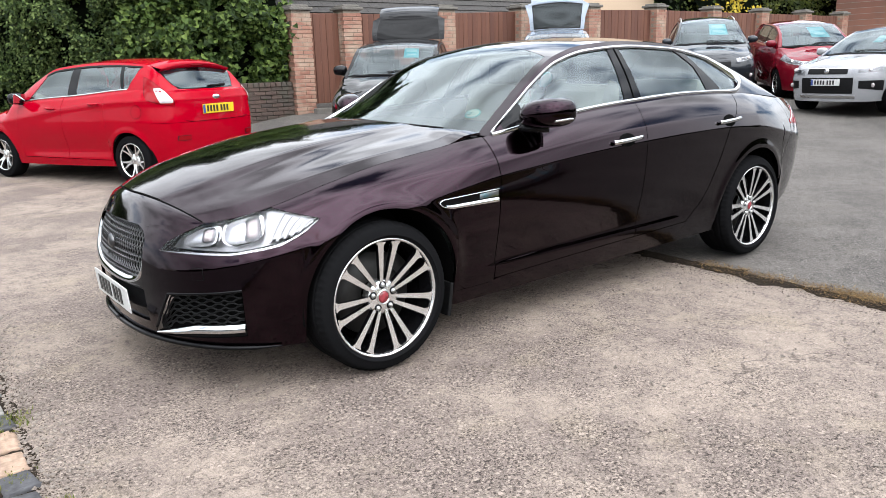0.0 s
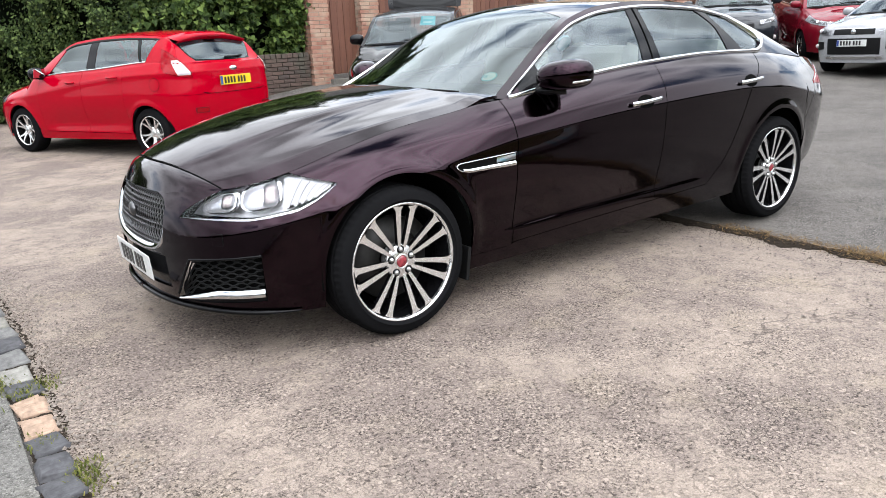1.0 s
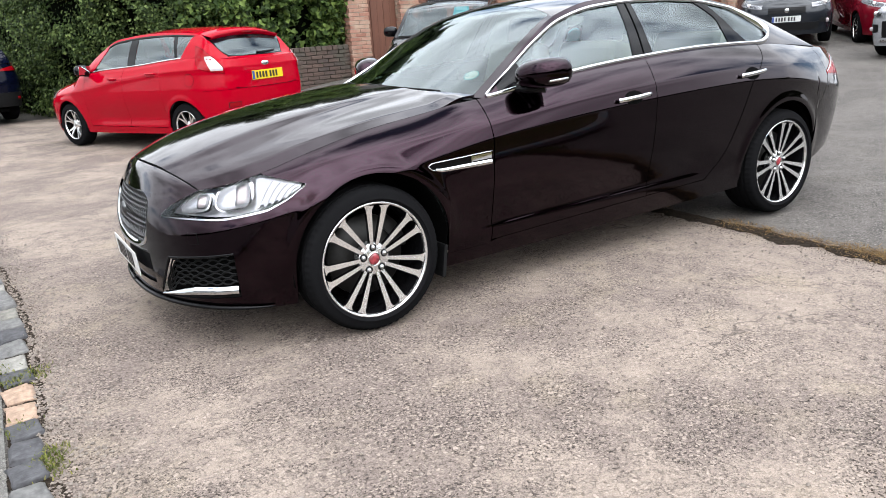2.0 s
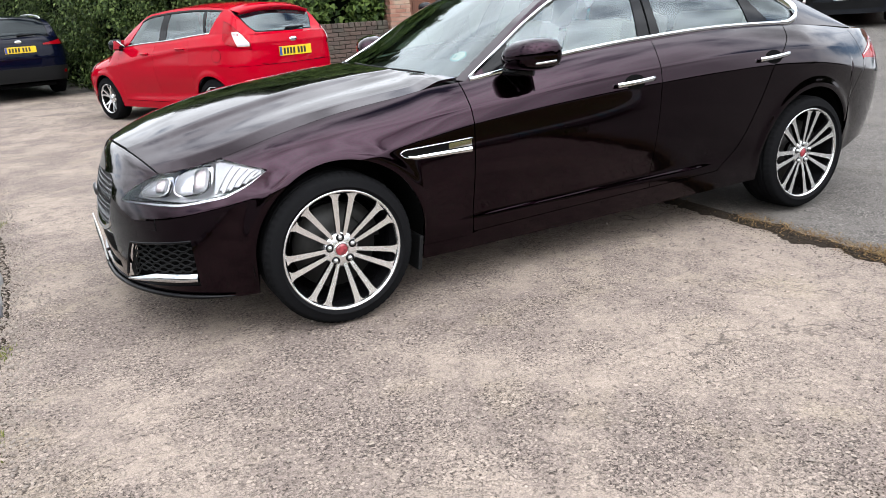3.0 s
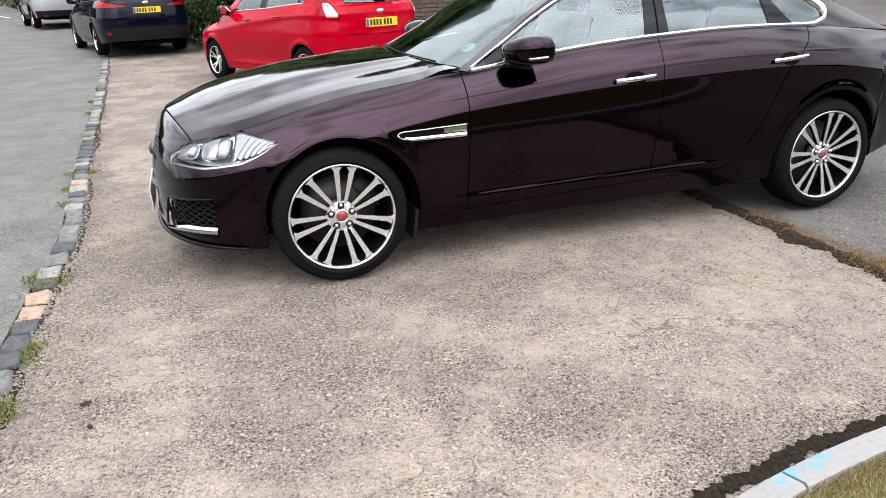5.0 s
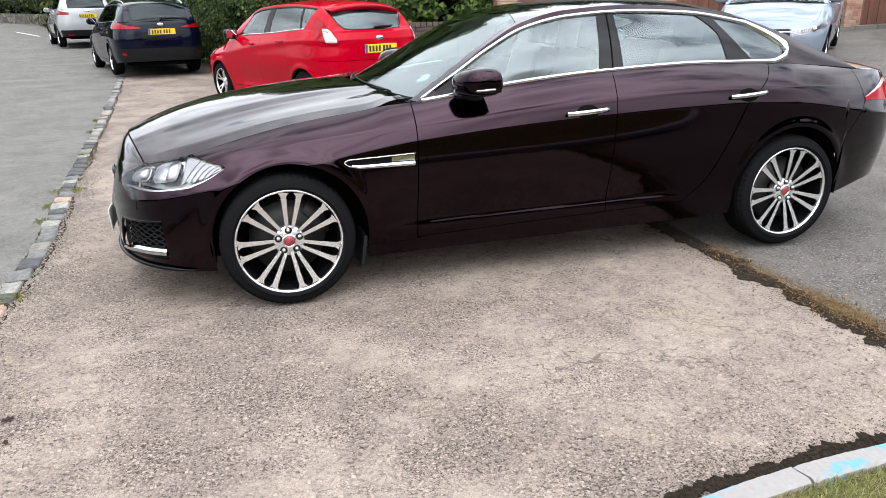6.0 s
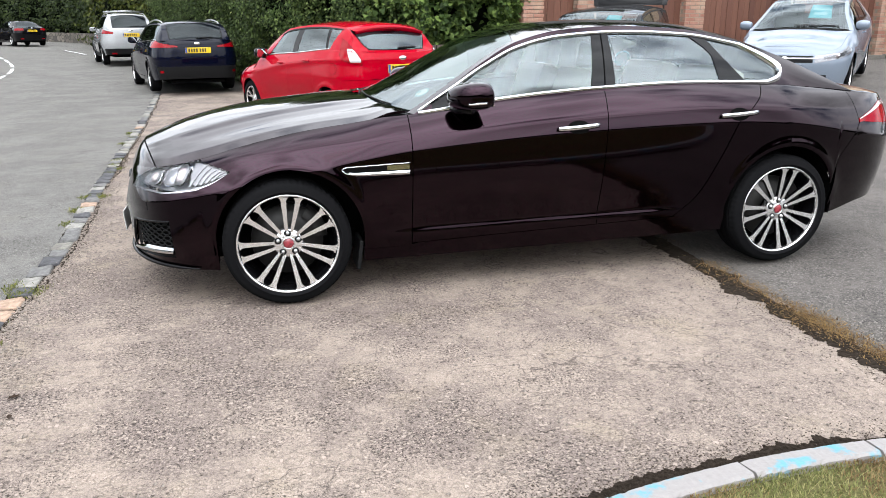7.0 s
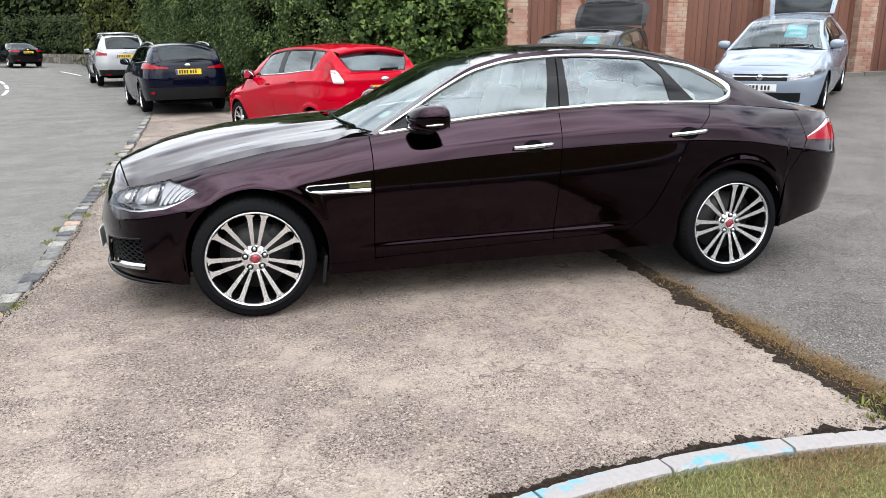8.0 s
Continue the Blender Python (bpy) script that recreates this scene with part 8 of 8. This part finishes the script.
    for xs_, n in ((xa + 0.75, 2), (xa + 1.55, 2)):
        for y in (-0.35, 0.35):
            st = new("seat")
            st.parent = car
            box_part("backrest", (0.15, 0.46, 0.62), (xs_ + 0.3, y, 0.82 + hs), M_CABIN, st, bevel=0.05, rot=(0, 14, 0))
            box_part("headrest", (0.10, 0.26, 0.17), (xs_ + 0.40, y, 1.20 + hs), M_CABIN, st, bevel=0.04, rot=(0, 8, 0))
    if P.get("card"):
        a0, a1, b0, b1 = P["card"]
        pts = np.stack([[B.top(a, b, -0.03) for b in np.linspace(b0, b1, 3)] for a in np.linspace(a0, a1, 4)])
        cd = part("price_card", *sheet(pts, B.ref, 0.003), M_CARD, car, "cyan price card behind the windscreen")
        for k, (f0, f1, h0, h1) in enumerate(((0.12, 0.88, 0.55, 0.85), (0.2, 0.8, 0.18, 0.36))):
            pts = np.stack([[B.top(a0 + (a1 - a0) * a, b0 + (b1 - b0) * b, -0.026) for b in (h0, h1)] for a in np.linspace(f0, f1, 4)])
            make("bar", [sheet(pts, B.ref, 0)], M_CARDINK, cd)
    x, y, yaw = place
    zf = float(ground_z(x, y))
    if pitch is None:
        bx, by = x + wb * math.cos(radians(yaw)), y + wb * math.sin(radians(yaw))
        pitch = math.degrees(math.atan2(float(ground_z(bx, by)) - zf, wb))
    car.matrix_local = pose(x, y, zf, 0, 0, yaw) @ pose(0, 0, 0, 0, -pitch, 0)
    return car


BASE = dict(wb=2.49, fo=0.82, ro=0.66, w=0.86, H=1.49, nose=0.72, cowl=0.985, belt1=0.965, belt2=1.07, tail=0.99, xa=0.40, xh=1.32, xr=2.78, yr=0.56, R=0.30, rr=0.205,
            d1=1.36, sill=0.30, lamp=(0.38, -0.36, 0.62, 0.76, 0.06), tlamp=(2.86, 0.60, 0.88, 1.02), posts=[(0.58, 0.22), (1.30, 0.06), (1.42, 0.06), (2.15, -0.03), (2.22, -0.05), (2.52, -0.22)],
            grille=[("lower_grille", 0.50, 0.27, 0.42, M_PLASTIC, 0.003), ("upper_grille", 0.42, 0.56, 0.62, M_PLASTIC, 0.003)])


def build_cars():
    yard, street = "cars parked in the yard", "cars parked along the street"
    parked_car({**BASE, "name": "hatchback_car", "group": street, "paint": M_RED, "wb": 2.489, "ro": 0.66, "rear_plate": 0.875, "wrap_lamp": True, "flap": (2.66, 0.87), "tail": 1.085, "belt2": 1.12, "cin": 0.20, "gcin": 0.10, "rg": 0.95, "gspan": (2.06, 2.90), "gnarrow": 0.30, "tint_rear": False,
                "scallop": 0.030, "ridge_h": 0.020, "spoiler": 0.13, "xa": 0.30, "xh": 1.10, "glass": M_SCREEN, "rear_seen": True, "mirror": M_BLACKP, "valance": (0.30, 0.40), "zbump": 0.735, "zrefl": 0.53, "H": 1.495, "rake": 0.06, "xr": 2.72, "posts": [(0.60, 0.34), (1.42, -0.04), (1.58, -0.06), (2.38, -0.16), (2.42, -0.14), (2.47, 0.12)]},
               "bright red five-door hatchback parked beside the hedge", (0.59, 8.38, -65.8))
    parked_car({**BASE, "name": "estate_car", "group": street, "paint": M_NAVY, "wb": 2.648, "fo": 0.90, "ro": 1.0, "w": 0.911, "H": 1.485, "rear_plate": 0.87, "R": 0.315, "rr": 0.21, "xr": 3.25, "d1": 1.45,
                "belt1": 0.98, "belt2": 1.06, "tail": 1.06, "tlamp": (3.16, 0.40, 0.935, 1.085), "tl_slope": (-0.010, 0.125), "yrefl": 0.85, "wrefl": 0.016, "rails": True, "valance": (0.24, 0.55), "vw": 0.90, "zbump": 0.70, "zrefl": 0.42, "rear_seen": True,
                "posts": [(0.60, 0.24), (1.38, 0.05), (1.50, 0.05), (2.30, 0.0), (2.38, 0.0), (3.30, -0.18)], "tint_from": 2, "rake": 0.05, "yr": 0.60, "cin": 0.10, "gcin": 0.05},
               "dark navy estate car with silver roof rails at the kerb", (-2.08, 15.50, -75.6))
    parked_car({**BASE, "name": "sports_utility_car", "group": street, "paint": M_SILVER, "wb": 2.69, "fo": 0.90, "ro": 0.85, "w": 0.92, "H": 1.69, "rear_plate": 0.98, "R": 0.35, "rr": 0.225, "xr": 3.05, "d1": 1.45, "nose": 0.86,
                "cowl": 1.12, "belt1": 1.09, "belt2": 1.19, "tail": 1.18, "clear": 0.26, "sill": 0.42, "zl": 0.40, "low": M_PLASTIC, "rails": True, "bars": True, "rlow": M_PLASTIC, "zbump": 0.54,
                "tlamp": (3.06, 0.56, 1.02, 1.165), "tl_slope": (0.0, 0.09), "posts": [(0.60, 0.24), (1.38, 0.05), (1.50, 0.05), (2.30, 0.0), (2.38, 0.0), (3.0, -0.18)], "tint_from": 2, "yr": 0.60, "rear_seen": True},
               "silver sports utility car with roof bars at the kerb", (-4.85, 26.21, -74.9))
    parked_car({**BASE, "name": "black_saloon", "group": street, "paint": M_BLACKP, "wb": 2.81, "fo": 0.79, "ro": 1.03, "w": 0.905, "H": 1.43, "rear_plate": 0.84, "R": 0.325, "rr": 0.225, "xr": 2.55, "d1": 1.50, "belt1": 0.94,
                "belt2": 1.0, "tail": 1.0, "cin": 0.62, "gcin": 0.55, "tlamp": (3.48, 0.45, 0.86, 0.97), "posts": [(0.62, 0.24), (1.44, 0.05), (1.56, 0.05), (2.40, -0.15)], "rear_seen": True},
               "black saloon parked far along the road", (-14.1, 47.3, -59.2))
    parked_car({**BASE, "name": "hatchback_car", "group": street, "paint": M_DKGREY, "rear_plate": 0.84, "rear_seen": True}, "dark grey hatchback parked beyond the black saloon", (-18.6, 50.6, -55.0))
    parked_car({**BASE, "name": "hatchback_car", "group": yard, "paint": M_ICE, "wb": 2.66, "fo": 0.85, "ro": 0.82, "w": 0.905, "H": 1.475, "R": 0.325, "rr": 0.215, "xr": 2.85, "d1": 1.42, "open": 96, "card": (-0.62, -0.12, 0.30, 0.72),
                "nose": 0.745, "cowl": 1.02, "lamp": (0.43, -0.20, 0.60, 0.735, 0.11), "mirror": M_ICE,
                "grille": [("upper_grille", 0.40, 0.60, 0.705, M_GLOSSBLK, 0.003), ("grille_bar", 0.42, 0.662, 0.674, M_CHROME, 0.010), ("lower_grille", 0.60, 0.27, 0.42, M_PLASTIC, 0.003)], "front_plate": 0.50},
               "pale blue hatchback in the yard with its tailgate up", (8.46, 6.07, 43.4), None)
    parked_car({**BASE, "name": "small_hatchback", "group": yard, "paint": M_BLACKP, "wb": 2.467, "fo": 0.69, "ro": 0.56, "w": 0.842, "H": 1.407, "R": 0.295, "rr": 0.20, "xa": 0.50, "xh": 1.10, "xr": 2.62, "yr": 0.60, "d1": 1.50, "open": 104,
                "nose": 0.74, "cowl": 0.985, "belt1": 0.96, "belt2": 1.0, "tail": 0.95, "roof": M_BLACKP, "card": (-0.55, -0.2, 0.5, 0.85), "mirror": M_BLACKP, "lamp": (0.36, -0.22, 0.60, 0.80, 0.05), "eye": 0.088, "eye_tilt": 28,
                "posts": [(0.66, 0.14), (1.50, 0.03), (1.58, 0.03), (2.36, -0.10)], "tlamp": (2.78, 0.62, 0.7, 0.9), "rake": 0.04},
               "small black hatchback with its glazed tailgate up", (4.46, 5.53, 48.1), None)
    parked_car({**BASE, "name": "sports_utility_car", "group": yard, "paint": M_DKGREY, "wb": 2.64, "fo": 0.90, "ro": 0.86, "w": 0.925, "H": 1.62, "R": 0.345, "rr": 0.225, "xr": 2.95, "nose": 0.83, "cowl": 1.10, "belt1": 1.07, "belt2": 1.17,
                "tail": 1.15, "clear": 0.25, "sill": 0.40, "rails": True, "front_plate": 0.56, "card": (-0.55, 0.0, 0.30, 0.75), "lamp": (0.46, -0.30, 0.76, 0.88, 0.08), "yr": 0.60, "fog": (0.58, 0.80, 0.42, 0.54),
                "grille": [("upper_grille", 0.34, 0.66, 0.78, M_GLOSSBLK, 0.004), ("lower_grille", 0.60, 0.34, 0.48, M_PLASTIC, 0.003)]},
               "dark grey sports utility car with a cyan price card", (13.30, 6.08, 37.3), None)
    parked_car({**BASE, "name": "compact_car", "group": yard, "paint": M_MAROON, "wb": 2.60, "fo": 0.80, "ro": 0.66, "w": 0.875, "H": 1.57, "R": 0.31, "rr": 0.21, "nose": 0.80, "cowl": 1.08, "belt1": 1.05, "belt2": 1.14, "tail": 1.10,
                "card": (-0.5, 0.05, 0.30, 0.75), "lamp": (0.42, -0.12, 0.70, 0.93, 0.12), "yr": 0.60, "xa": 0.25, "xh": 1.22},
               "dark red tall compact car with a cyan price card", (14.90, 4.52, 42.7), None)
    parked_car({**BASE, "name": "crossover_car", "group": yard, "paint": M_GREYP, "wb": 2.566, "fo": 0.80, "ro": 0.77, "w": 0.89, "H": 1.53, "R": 0.335, "rr": 0.215, "nose": 0.83, "cowl": 1.04, "belt1": 1.01, "belt2": 1.11, "tail": 1.05,
                "clear": 0.24, "sill": 0.36, "front_plate": 0.575, "card": (-0.35, -0.1, 0.35, 0.6), "lamp": (0.42, -0.24, 0.70, 0.83, 0.05), "fog": (0.54, 0.82, 0.42, 0.60),
                "grille": [("upper_grille", 0.36, 0.715, 0.81, M_PLASTIC, 0.004), ("grille_frame", 0.37, 0.812, 0.822, M_CHROME, 0.006), ("lower_grille", 0.46, 0.38, 0.655, M_PLASTIC, 0.004), ("skid_strip", 0.50, 0.30, 0.345, M_SATIN, 0.008)]},
               "light grey crossover with black lower grille in the yard", (12.89, 2.93, -3.1), None)
    parked_car({**BASE, "name": "hatchback_car", "group": yard, "paint": M_WHITE, "front_plate": 0.5}, "white hatchback at the yard's edge", (11.3, 0.35, 4.0), None)
    parked_car({**BASE, "name": "hatchback_car", "group": yard, "paint": M_SILVER, "H": 1.55, "w": 0.9}, "silver hatchback behind the crossover", (19.0, 4.3, 8.0), None)


build_cars()
